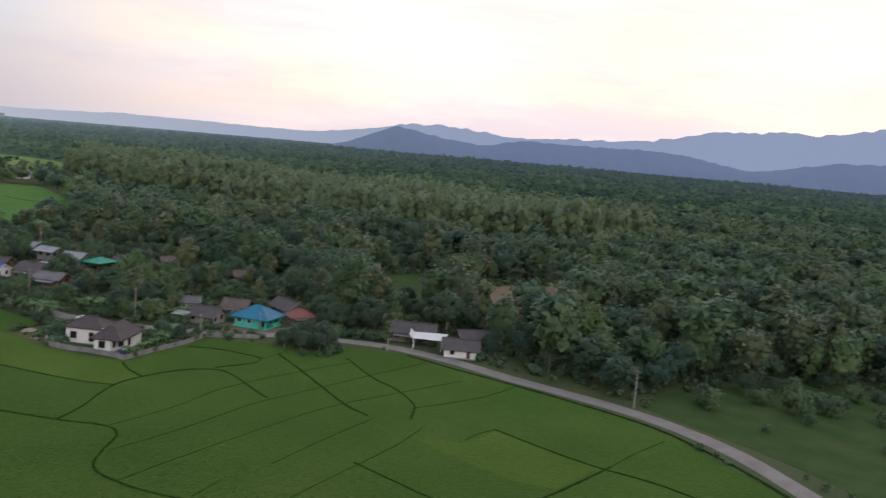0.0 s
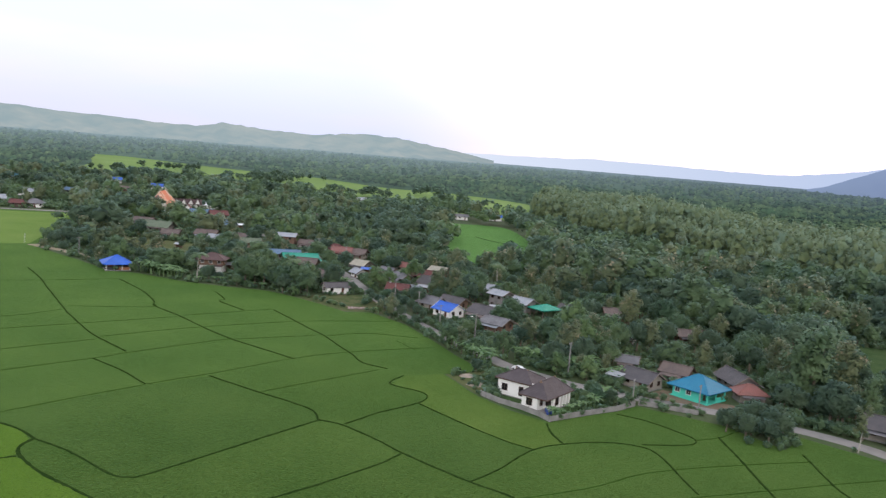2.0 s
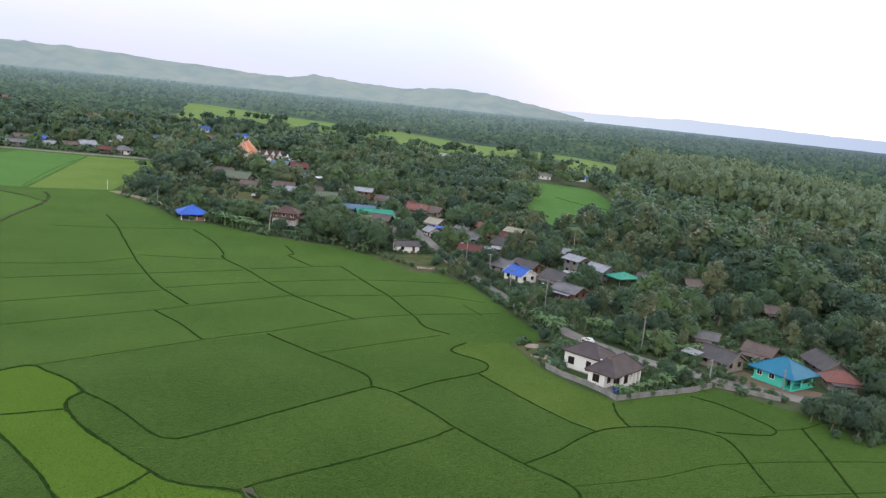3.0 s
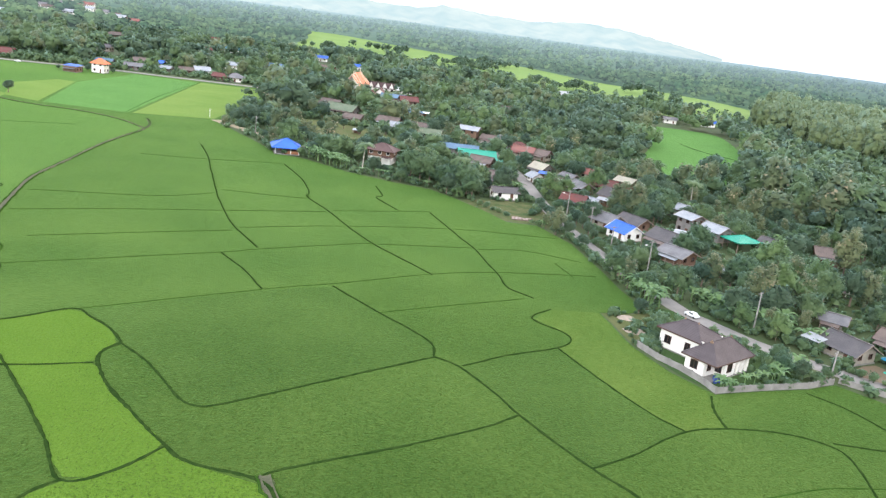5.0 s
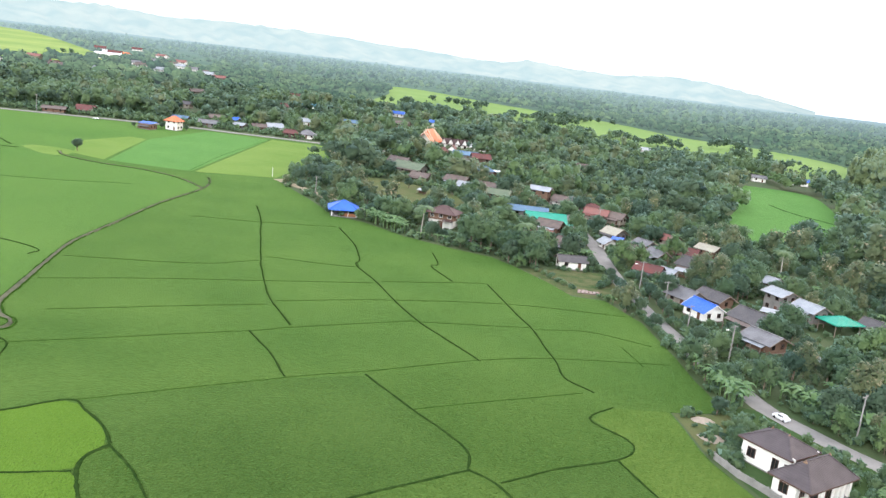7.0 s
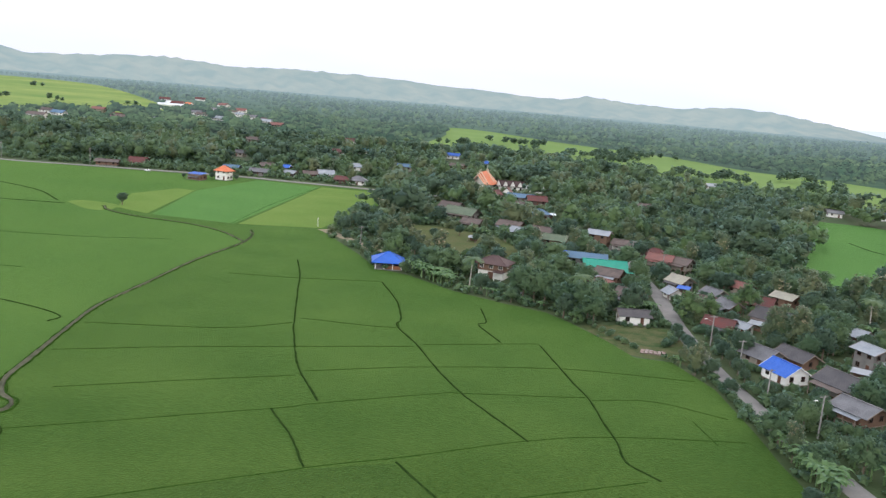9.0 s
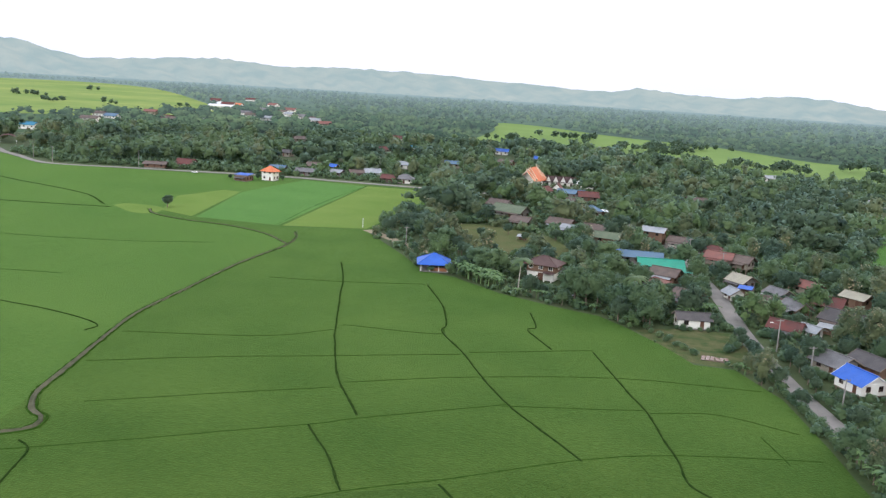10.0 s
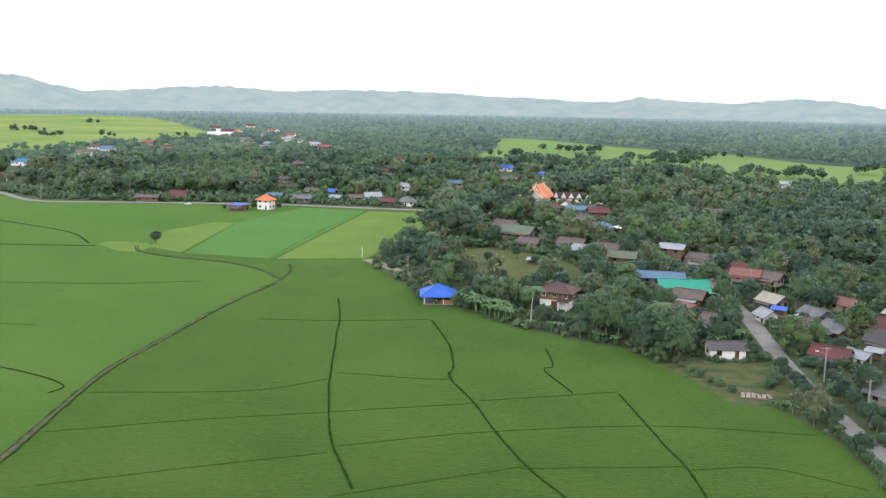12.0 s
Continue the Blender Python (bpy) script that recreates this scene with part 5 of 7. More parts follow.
def pole(x, y, h, turn, lamp=False):
    ob = tagged(new("utility_pole"), "concrete utility pole with a cross-arm", "utility pole", "utility poles")
    ob.matrix_world = pose(x, y, 0, 0, 0, turn)
    part("shaft", Solid().tube((0, 0, -0.2), (0, 0, h), 0.17, 0.11, 8).mesh("shaft", M_CONC, True), ob)
    part("cross_arm", Solid().box(0, 0.1, h - 0.35, 1.8, 0.1, 0.12).mesh("cross_arm", M_CONC), ob)
    for k in (-0.8, -0.3, 0.3, 0.8):
        part("insulator", Solid().tube((k, 0.1, h - 0.3), (k, 0.1, h - 0.08), 0.05, 0.04, 6).mesh("insulator", M_CONC), ob)
    if lamp:
        part("lamp_arm", Solid().beam((0, 0, h - 1.5), (-1.6, 0, h - 0.9), 0.07, 0.07).mesh("lamp_arm", M_CONC), ob)
        part("lamp_head", Solid().box(-1.9, 0, h - 0.85, 0.7, 0.22, 0.14).mesh("lamp_head", M_TRIM), ob)


for px, py, ph, pt, lamp in ((51.0, 59.4, 8.0, 30, True), (62.6, 26.2, 8.2, 40, False), (110.2, -84.8, 8.0, 80, False), (79.3, -1.6, 6.0, 40, False), (67.2, 4.6, 5.6, 40, False), (44.8, 93.2, 7.5, 20, False), (46.7, 77.1, 6.5, 20, False), (42.6, 113.4, 7.5, 10, True), (33.4, 211, 8.5, 0, False), (-60, 193.3, 7.0, 30, False), (-243.5, 347.5, 9.0, 80, False), (67, 34.3, 5.0, 40, False), (41.5, 192, 8.0, 0, False), (-290, 340, 8.5, 80, False), (-310, 352, 8.5, 60, False)):
    pole(px, py, ph, pt, lamp)
MARKER = tagged(new("white_marker_post"), "thin white post in the rice field", "post")
MARKER.location = (-83.1, 223.3, RICE_Z)
part("shaft", Solid().box(0, 0, 1.8, 0.15, 0.15, 3.6).mesh("shaft", M_TRIM), MARKER)

# flat sheets, rubble and clutter
M_BARREL = mat("blue_plastic", (0.03, 0.06, 0.22), (0.04, 0.08, 0.27), rough=0.5, scale=2)
for bx, by in ((45.2, 0.1), (45.9, -0.5), (45.0, -0.9)):
    barrel = tagged(new("barrel"), "blue plastic water barrel beside the garden wall", "barrel", group="barrels")
    barrel.matrix_world = pose(bx, by, 0.02)
    part("body", Solid().tube((0, 0, 0), (0, 0, 0.9), 0.3, 0.28, 10).mesh("body", M_BARREL, True), barrel)
    part("lid", Solid().tube((0, 0, 0.9), (0, 0, 0.95), 0.3, 0.3, 10).mesh("lid", M_BARREL), barrel)
M_SHEET = mat("rusty_sheet_metal", (0.40, 0.36, 0.34), (0.20, 0.10, 0.07), rough=0.6, scale=0.9, fine=3, metal=0.2)


def scrap(x, y, turn, n, label, material=M_SHEET, size=2.2):
    """Old roofing sheets laid side by side over sleepers, a little askew."""
    g = np.random.default_rng(int(abs(x * 10)))
    ob = tagged(new("scrap_pile"), label, "scrap")
    ob.matrix_world = pose(x, y, 0, 0, 0, turn)
    for i in range(n):
        s = Solid().box(0, 0, 0, 0.72, size * g.uniform(0.8, 1), 0.04).mesh("sheet", material)
        part("sheet", s, ob, m=pose((i - n / 2) * 0.95, g.uniform(-0.3, 0.3), 0.3 + 0.05 * (i % 2), g.uniform(-4, 4), g.uniform(-5, 5), g.uniform(-9, 9)))
    for k in (-0.35, 0.35):
        part("sleeper", Solid().box(-0.4, k * size, 0.13, n * 0.95, 0.2, 0.26).mesh("sleeper", M_POST), ob)


scrap(28.2, 101.6, -5, 6, "pile of rusty roofing sheets on the grass lot", size=3.2)
scrap(-4.2, 146.6, -12, 3, "loose tin sheets among the bananas", ROOFS["tin"])
M_SAND = mat("pale_sand", (0.38, 0.32, 0.27), (0.24, 0.21, 0.16), rough=0.95, scale=1.2, bump=0.05)


def heap(x, y, r, h, label, seed):
    g = np.random.default_rng(seed)
    v, f = [(0, 0, h)], []
    for j in range(1, 5):
        for i in range(12):
            t = 6.2832 * i / 12
            k = j / 4 * r * g.uniform(0.85, 1.15)
            v.append((math.cos(t) * k, math.sin(t) * k * 0.75, h * (1 - (j / 4) ** 1.6) * g.uniform(0.75, 1.1) - (0.02 if j == 4 else 0)))
    for i in range(12):
        f.append((0, 1 + i, 1 + (i + 1) % 12))
        for j in range(3):
            a, b = 1 + j * 12, 1 + (j + 1) * 12
            f.append((a + i, b + i, b + (i + 1) % 12, a + (i + 1) % 12))
    ob = new("sand_mound", mesh_from("sand_mound", v, f, M_SAND, True))
    ob.location = (x, y, 0.03)
    tagged(ob, label, "heap")


heap(37.8, 26.8, 1.9, 0.6, "pale heap of building sand beside the garden", 1)
heap(37.3, 19.8, 2.2, 0.75, "pale heap of rubble beside the white house", 2)


def pickup(x, y, turn, material, label):
    """A parked car: body with bonnet, cabin, four wheels."""
    ob = tagged(new("car"), label, "car")
    ob.matrix_world = pose(x, y, 0.1, 0, 0, turn) @ Matrix.Scale(0.7, 4)
    prof = [(-2.1, 0.35), (-2.1, 0.95), (-1.0, 1.02), (-0.5, 1.5), (1.1, 1.5), (1.6, 1.0), (2.1, 0.9), (2.1, 0.35)]
    n = len(prof)
    v = [(px, -0.85 if pz < 1.2 else -0.68, pz) for px, pz in prof] + [(px, 0.85 if pz < 1.2 else 0.68, pz) for px, pz in prof]
    f = [tuple(range(n)), tuple(reversed(range(n, 2 * n)))] + [((i + 1) % n, i, n + i, n + (i + 1) % n) for i in range(n)]
    part("body", mesh_from("body", v, f, material), ob)
    for s in (-1, 1):
        part("side_window", Solid().box(0.3, s * 0.79, 1.22, 1.5, 0.08, 0.34).mesh("side_window", M_GLASS), ob)
        for wx in (-1.35, 1.35):
            part("wheel", Solid().tube((wx, s * 0.62, 0.32), (wx, s * 0.88, 0.32), 0.32, 0.32, 12).mesh("wheel", M_GLASS), ob)
    part("windscreen", Solid().beam((-0.95, 0, 1.1), (-0.56, 0, 1.47), 1.2, 0.04).mesh("windscreen", M_GLASS), ob)


M_CARWHITE = mat("white_car_paint", (0.75, 0.76, 0.78), (0.70, 0.71, 0.73), rough=0.3, scale=1, spec=0.5)
pickup(52.2, 31.6, -60, M_CARWHITE, "white car parked on the lane behind the white house")
pickup(-208, 341.5, 5, M_CARWHITE, "white car on the far road")


# ---- trees ----
M_BARK = mat("bark", (0.13, 0.10, 0.075), (0.20, 0.17, 0.13), rough=0.95, scale=1.5, bump=0.03)
M_PALEBARK = mat("pale_bark", (0.30, 0.28, 0.24), (0.40, 0.38, 0.33), rough=0.9, scale=1.0, bump=0.02)


def leaf_mat(name, a, b, island=0.13):
    # blue-green sheen and extra blue in the leaf colours stand in for haze
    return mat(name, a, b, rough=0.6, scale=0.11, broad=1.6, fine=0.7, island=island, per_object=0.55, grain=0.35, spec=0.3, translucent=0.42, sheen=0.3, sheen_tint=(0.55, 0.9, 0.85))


L_DARK = leaf_mat("dark_foliage", (0.042, 0.085, 0.053), (0.113, 0.167, 0.086))
L_MID = leaf_mat("green_foliage", (0.054, 0.112, 0.056), (0.157, 0.228, 0.093))
L_OLIVE = leaf_mat("olive_foliage", (0.097, 0.140, 0.067), (0.220, 0.248, 0.115))
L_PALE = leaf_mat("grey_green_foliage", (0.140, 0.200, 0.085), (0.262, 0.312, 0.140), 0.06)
L_BAMBOO = leaf_mat("bamboo_foliage", (0.079, 0.149, 0.053), (0.182, 0.265, 0.096))
L_FLOWER = leaf_mat("cream_blossom", (0.264, 0.238, 0.132), (0.440, 0.378, 0.240))
L_BANANA = leaf_mat("banana_leaf", (0.110, 0.205, 0.070), (0.226, 0.335, 0.132))
L_PALM = leaf_mat("palm_frond", (0.066, 0.124, 0.042), (0.165, 0.216, 0.084))
RNG = np.random.default_rng(11)


def ico(sub):
    bm = bmesh.new()
    bmesh.ops.create_icosphere(bm, subdivisions=sub, radius=1)
    v = np.array([q.co[:] for q in bm.verts])
    f = np.array([[q.index for q in p.verts] for p in bm.faces])
    bm.free()
    return v, f


PHI = (1 + math.sqrt(5)) / 2
ICO0 = (np.array([(-1, PHI, 0), (1, PHI, 0), (-1, -PHI, 0), (1, -PHI, 0), (0, -1, PHI), (0, 1, PHI), (0, -1, -PHI), (0, 1, -PHI), (PHI, 0, -1), (PHI, 0, 1), (-PHI, 0, -1), (-PHI, 0, 1)]) / math.hypot(1, PHI), np.array([(0, 11, 5), (0, 5, 1), (0, 1, 7), (0, 7, 10), (0, 10, 11), (1, 5, 9), (5, 11, 4), (11, 10, 2), (10, 7, 6), (7, 1, 8), (3, 9, 4), (3, 4, 2), (3, 2, 6), (3, 6, 8), (3, 8, 9), (4, 9, 5), (2, 4, 11), (6, 2, 10), (8, 6, 7), (9, 8, 1)]))
ICO1 = ico(1)


def lobes_of(kind, g):
    """Centres and radii of the leafy masses of a crown, for a tree about 1 high."""
    out = []
    if kind == "round":
        wide, deep, lean = g.uniform(0.27, 0.36), g.uniform(0.24, 0.3), g.uniform(-0.05, 0.05, 2)
        out.append(((lean[0], lean[1], 0.52), 0.25, 0.95))
        for i in range(18):
            up = 1 - 1.55 * (i + 0.5) / 18
            a, r = i * 2.4 + g.uniform(-0.4, 0.4), math.sqrt(max(0.0, 1 - up * up)) * g.uniform(0.65, 1.12)
            out.append(((math.cos(a) * r * wide + lean[0], math.sin(a) * r * wide + lean[1], 0.55 + up * deep * g.uniform(0.8, 1.15)), g.uniform(0.075, 0.155), 0.85))
    elif kind == "tall":
        out.append(((0, 0, 0.56), 0.17, 1.8))
        for i in range(14):
            z = 0.27 + 0.62 * i / 13
            a, r = i * 2.4 + g.uniform(-0.6, 0.6), g.uniform(0.08, 0.19) * (1.25 - 1.1 * abs(z - 0.5))
            out.append(((math.cos(a) * r, math.sin(a) * r, z), g.uniform(0.075, 0.13), 0.95))
    elif kind == "slim":
        for i in range(10):
            z = 0.3 + 0.64 * i / 9
            a, r = i * 2.4 + g.uniform(-0.5, 0.5), g.uniform(0.02, 0.10) * (1.3 - 0.7 * z)
            out.append(((math.cos(a) * r, math.sin(a) * r, z), g.uniform(0.08, 0.12), 1.3))
    elif kind == "bamboo":
        for i in range(18):
            a, r = g.uniform(0, 6.28), g.uniform(0.05, 0.36)
            out.append(((math.cos(a) * r, math.sin(a) * r, 0.88 - r * 1.4 + g.uniform(-0.2, 0.08)), g.uniform(0.08, 0.14), 1.1))
    elif kind == "umbrella":
        for i in range(15):
            a, r = i * 2.4 + g.uniform(-0.5, 0.5), 0.5 * math.sqrt((i + 0.3) / 15)
            out.append(((math.cos(a) * r, math.sin(a) * r, 0.8 - r * r * 0.9 + g.uniform(-0.08, 0.06)), g.uniform(0.09, 0.14), 0.8))
    elif kind == "wisp":
        for i in range(11):
            z = 0.4 + 0.56 * i / 10
            a, r = i * 2.4 + g.uniform(-0.6, 0.6), g.uniform(0.03, 0.15)
            out.append(((math.cos(a) * r, math.sin(a) * r, z), g.uniform(0.045, 0.09), 0.9))
    elif kind == "bush":
        for i in range(6):
            a, r = g.uniform(0, 6.28), g.uniform(0.1, 0.4)
            out.append(((math.cos(a) * r, math.sin(a) * r, g.uniform(0.3, 0.62)), g.uniform(0.26, 0.38), 0.8))
    return out


def crown_arrays(lobes, cards, size, g, height, core=ICO0, core_k=0.6, lift=0.25):
    """Sprays of leaves scattered round the limbs' ends over dark inner masses. Returns points, faces and outward normals of masses and sprays, in metres."""
    cv, cf, cn, n = [], [], [], 0
    V, F = core
    mid = np.mean([c for c, _, _ in lobes], axis=0) - (0, 0, 0.1)
    for c, r, sq in lobes:
        d = 1 + 0.2 * g.standard_normal(len(V)).clip(-2, 2)
        v = V * (r * core_k * d)[:, None] * (1, 1, sq) + c
        cv.append(v * height)
        cn.append(unit(V * 0.2 + unit(v - mid) * 0.6 + (0, 0, 0.15) + 0.25 * g.standard_normal(V.shape)))
        cf.append(F + n)
        n += len(V)
    cv, cf, cn = np.concatenate(cv), np.concatenate(cf), np.concatenate(cn)
    if not cards:
        return cv, cf, cn, np.zeros((0, 3)), np.zeros((0, 3), int), np.zeros((0, 3))
    w = np.array([r * r for _, r, _ in lobes])
    pick = g.choice(len(lobes), cards, p=w / w.sum())
    nor = g.standard_normal((cards, 3))
    nor[:, 2] += lift
    nor = unit(nor)
    cen = np.array([lobes[i][0] for i in pick])
    rad = np.array([lobes[i][1] for i in pick])
    sq = np.array([lobes[i][2] for i in pick])
    pos = cen + nor * (rad * g.uniform(0.5, 1.3, cards))[:, None] * np.stack([np.ones(cards), np.ones(cards), sq], 1)
    face = unit(nor * 0.32 + unit(pos - mid) * 0.6 + (0, 0, 0.35) + 0.11 * g.standard_normal((cards, 3)))
    pos = pos * height
    tilt = unit(face + 0.55 * g.standard_normal((cards, 3)))
    tilt *= np.where((tilt * face).sum(1) < 0, -1.0, 1.0)[:, None]
    u = unit(np.cross(tilt, g.standard_normal((cards, 3))))
    t = np.cross(tilt, u)
    s = size * g.uniform(0.55, 1.4, cards)[:, None]
    k = g.uniform(-0.35, 0.35, (cards, 1))
    spray = np.stack([pos - u * s * 0.5 - t * s * 0.34, pos + u * s * 0.5 - t * s * (0.34 + k * 0.5), pos + u * s * k + t * s * 0.62], 1).reshape(-1, 3)
    return cv, cf, cn, spray, np.arange(cards * 3).reshape(-1, 3), np.repeat(face, 3, axis=0)


def crown_mesh(name, lobes, cards, size, g, height, material, core=ICO1):
    cv, cf, cn, qv, qf, qn = crown_arrays(lobes, cards, size, g, height, core)
    return array_mesh(name, np.concatenate([cv, qv]), np.concatenate([cf, qf + len(cv)]), material, normals=np.concatenate([cn, qn]))


def trunk_mesh(name, height, girth, lobes, material, g):
    s = Solid()
    top = max(l[0][2] for l in lobes) * height * 0.9
    bend = g.uniform(-0.03, 0.03, 2) * height
    fork = 0.42 * height
    s.tube((0, 0, -0.1), (bend[0], bend[1], fork), girth, girth * 0.7)
    s.tube((bend[0], bend[1], fork), (bend[0] * 1.5, bend[1] * 1.5, top), girth * 0.7, girth * 0.25)
    for c, r, _ in lobes[::2]:
        s.tube((bend[0], bend[1], fork * 0.95), (c[0] * height, c[1] * height, c[2] * height), girth * 0.4, girth * 0.12, 5)
    return s.mesh(name, material, True)


def tree_kind(kind, height, material, cards, size, label, category="tree", bark=None, girth=0.22, seed=0, blossom=0, name="tree"):
    g = np.random.default_rng(seed)
    lobes = lobes_of(kind, g)
    ob = new(name)
    part("trunk", trunk_mesh("trunk", height, girth, lobes, bark or M_BARK, g), ob)
    part("crown", crown_mesh("crown", lobes, cards, size, g, height, material), ob)
    if blossom:
        tops = [(c, r, s) for c, r, s in lobes if c[2] > 0.6] or lobes
        _, _, _, qv, qf, qn = crown_arrays(tops, blossom, size * 0.8, g, height, ICO0, 0.8, 1.4)
        part("blossom", array_mesh("blossom", qv, qf, L_FLOWER, normals=qn), ob, "cream-yellow blossom on the crown")
    return tagged(ob, label, category)


PALETTE = {
    "mango": [tree_kind("round", 8.5, L_DARK, 2400, 0.42, "broad dark green village tree with a dense crown", seed=s, girth=0.28) for s in (1, 2, 3)],
    "broad": [tree_kind("round", 9.5, L_MID, 2400, 0.46, "spreading green broadleaf tree", seed=s, girth=0.25) for s in (4, 5, 6)],
    "tall": [tree_kind("tall", 13, L_MID, 2200, 0.48, "tall green forest tree", seed=s, girth=0.24) for s in (7, 8)],
    "teak": [tree_kind("tall", 11.5, L_OLIVE, 1800, 0.48, "teak tree with cream-yellow blossom on top", seed=s, girth=0.2, blossom=190) for s in (9, 10)],
    "bamboo": [tree_kind("bamboo", 10, L_BAMBOO, 2000, 0.5, "feathery light green bamboo clump", "bamboo", seed=s, girth=0.1, name="bamboo_clump") for s in (12, 13)],
    "umbrella": [tree_kind("umbrella", 11, L_DARK, 1900, 0.5, "wide spreading shade tree with a flat crown", seed=s, girth=0.3) for s in (21, 22)],
    "wisp": [tree_kind("wisp", 13, L_OLIVE, 700, 0.55, "thin tall tree with a bare pale trunk", seed=s, girth=0.17, bark=M_PALEBARK) for s in (23, 24)],
    "bush": [tree_kind("bush", 2.6, L_MID, 500, 0.32, "low green garden bush", "bush", seed=s, girth=0.07, name="bush") for s in (16, 17)],
}


def banana(seed):
    g = np.random.default_rng(seed)
    ob = new("banana_plant")
    part("stem", Solid().tube((0, 0, -0.05), (0.05, 0, 1.7), 0.16, 0.09).mesh("stem", L_BANANA, True), ob)
    for i in range(9):
        a = i * 2.4 + g.uniform(-0.3, 0.3)
        rise, length, wide = g.uniform(0.9, 1.7), g.uniform(1.5, 2.3), g.uniform(0.26, 0.36)
        v, f = [], []
        for k in range(7):
            t = k / 6
            r, z = length * t, 1.6 + rise * (t * 1.7 - 1.5 * t * t) + 0.25 * t
            w = wide * math.sin(math.pi * min(0.97, 0.08 + t * 0.9)) ** 0.6
            for side, dz in ((-w, 0.1), (0, 0), (w, 0.1)):
                v.append((r * math.cos(a) - side * math.sin(a), r * math.sin(a) + side * math.cos(a), z + dz))
        for k in range(6):
            for j in (0, 1):
                f.append((k * 3 + j, k * 3 + j + 1, k * 3 + j + 4, k * 3 + j + 3))
        part("leaf", mesh_from("leaf", v, f, L_BANANA, True), ob)
    return tagged(ob, "banana plant with broad arching leaves", "banana plant")


def palm(seed, height):
    g = np.random.default_rng(seed)
    ob = new("coconut_palm")
    s = Solid()
    p = Vector((0, 0, -0.1))
    for k in range(5):
        q = Vector((0.09 * (k + 1) ** 1.3 * 0.6, 0, height * (k + 1) / 5))
        s.tube(p, q, 0.2 - 0.02 * k, 0.18 - 0.02 * k)
        p = q
    part("trunk", s.mesh("trunk", M_PALEBARK, True), ob)
    top = p
    for i in range(15):
        a, up = i * 2.4, g.uniform(-0.1, 1.1)
        v, f = [], []
        for k in range(8):
            t = k / 7
            r, z = 3.2 * t, up * 2.0 * t - (1.6 + 0.6 * up) * t * t
            w = 0.55 * math.sin(math.pi * min(0.98, 0.1 + 0.85 * t))
            for side, dz in ((-w, -0.25 * w), (0, 0.1), (w, -0.25 * w)):
                v.append((top.x + r * math.cos(a) - side * math.sin(a), top.y + r * math.sin(a) + side * math.cos(a), top.z + z + dz))
        for k in range(7):
            for j in (0, 1):
                f.append((k * 3 + j, k * 3 + j + 1, k * 3 + j + 4, k * 3 + j + 3))
        part("frond", mesh_from("frond", v, f, L_PALM, True), ob)
    return tagged(ob, "tall coconut palm with drooping fronds", "palm")


PALETTE["banana"] = [banana(1), banana(2)]
PALETTE["palm"] = [palm(3, 9), palm(4, 11)]
USED = set()
PALETTE_HEIGHT = {"mango": 8.5, "broad": 9.5, "tall": 13, "teak": 11.5, "bamboo": 10, "bush": 2.6, "umbrella": 11, "wisp": 13}


def plant(kind, x, y, scale=1.0, turn=None):
    n = int(RNG.integers(len(PALETTE[kind])))
    src = PALETTE[kind][n]
    m = pose(x, y, 0, 0, 0, float(RNG.uniform(0, 360)) if turn is None else turn) @ Matrix.Diagonal((scale, scale, scale * float(RNG.uniform(0.9, 1.12)), 1))
    if src.name not in USED:
        USED.add(src.name)
        src.matrix_basis = m
        return src
    ob = copy_thing(src, Matrix())
    ob.matrix_basis = m
    return ob


def scatter(outline, gap, seed):
    """Jittered points at about that gap inside an outline."""
    o = np.array(outline, float)
    g = np.random.default_rng(seed)
    xs, ys = np.arange(o[:, 0].min(), o[:, 0].max(), gap), np.arange(o[:, 1].min(), o[:, 1].max(), gap)
    p = np.stack(np.meshgrid(xs, ys), -1).reshape(-1, 2)
    p = p + g.uniform(-1.2, 1.2, p.shape) * gap
    return p[inside(p, o)]


CLEARINGS = [FIELD, BAND, FAR_STRIP, MEADOW, GOLD, YARD, SOIL, CLEAR, VERGE, LOT]


FRONT_YARDS = ([(43.5, 74), (54, 73), (62, 84), (58, 98), (43.5, 98)], [(98, -52), (112, -50), (119, -28), (112, -12), (98, -12)], [(66, 3), (74, 14), (92, 12), (101, 2), (102, -10), (96, -17), (88, -23), (80, -9)], [(36, 26), (35.5, 10), (43.5, -6), (61, 0), (60, 14), (52, 26), (44, 32)])


def sight(x, y, reach):
    """The end of the open ground before a house, towards the wide field."""
    d = math.hypot(x + 5, y + 80)
    reach = reach if y < 450 else 0.13 * d
    return x - (x + 5) / d * reach, y - (y + 80) / d * reach


def free(p, road=4.0, built=1.0):
    ok = np.ones(len(p), bool)
    for o in CLEARINGS:
        ok &= ~inside(p, o)
    ok &= ~near_line(p, ROAD, road)
    ok &= ~near_line(p, PATH_DIRT, 3.0)
    for o in FRONT_YARDS:
        ok &= ~inside(p, o)
    for (bx, by, br), front in zip(BUILT, FRONT):
        near = np.hypot(p[:, 0] - bx, p[:, 1] - by) < 190
        ok[near] &= ~near_line(p[near], [(bx, by), sight(bx, by, front if br < 7 else max(front, 20.0))], br * built)
    ok &= ~((p[:, 1] > 330) & near_line(p, ROAD, 15.0))
    return ok


def patches(p, size, phase):
    """Slow variation over the plan, about -1 to 1: stands of taller and lower, darker and paler trees."""
    x, y = p[:, 0] / size, p[:, 1] / size
    return (np.sin(x * 1.7 + phase + 1.3 * np.sin(y * 0.9 + phase)) + np.sin(y * 1.9 - phase + 1.1 * np.sin(x * 1.2)) + 0.6 * np.sin((x + y) * 3.1 + phase * 2)) / 2.2


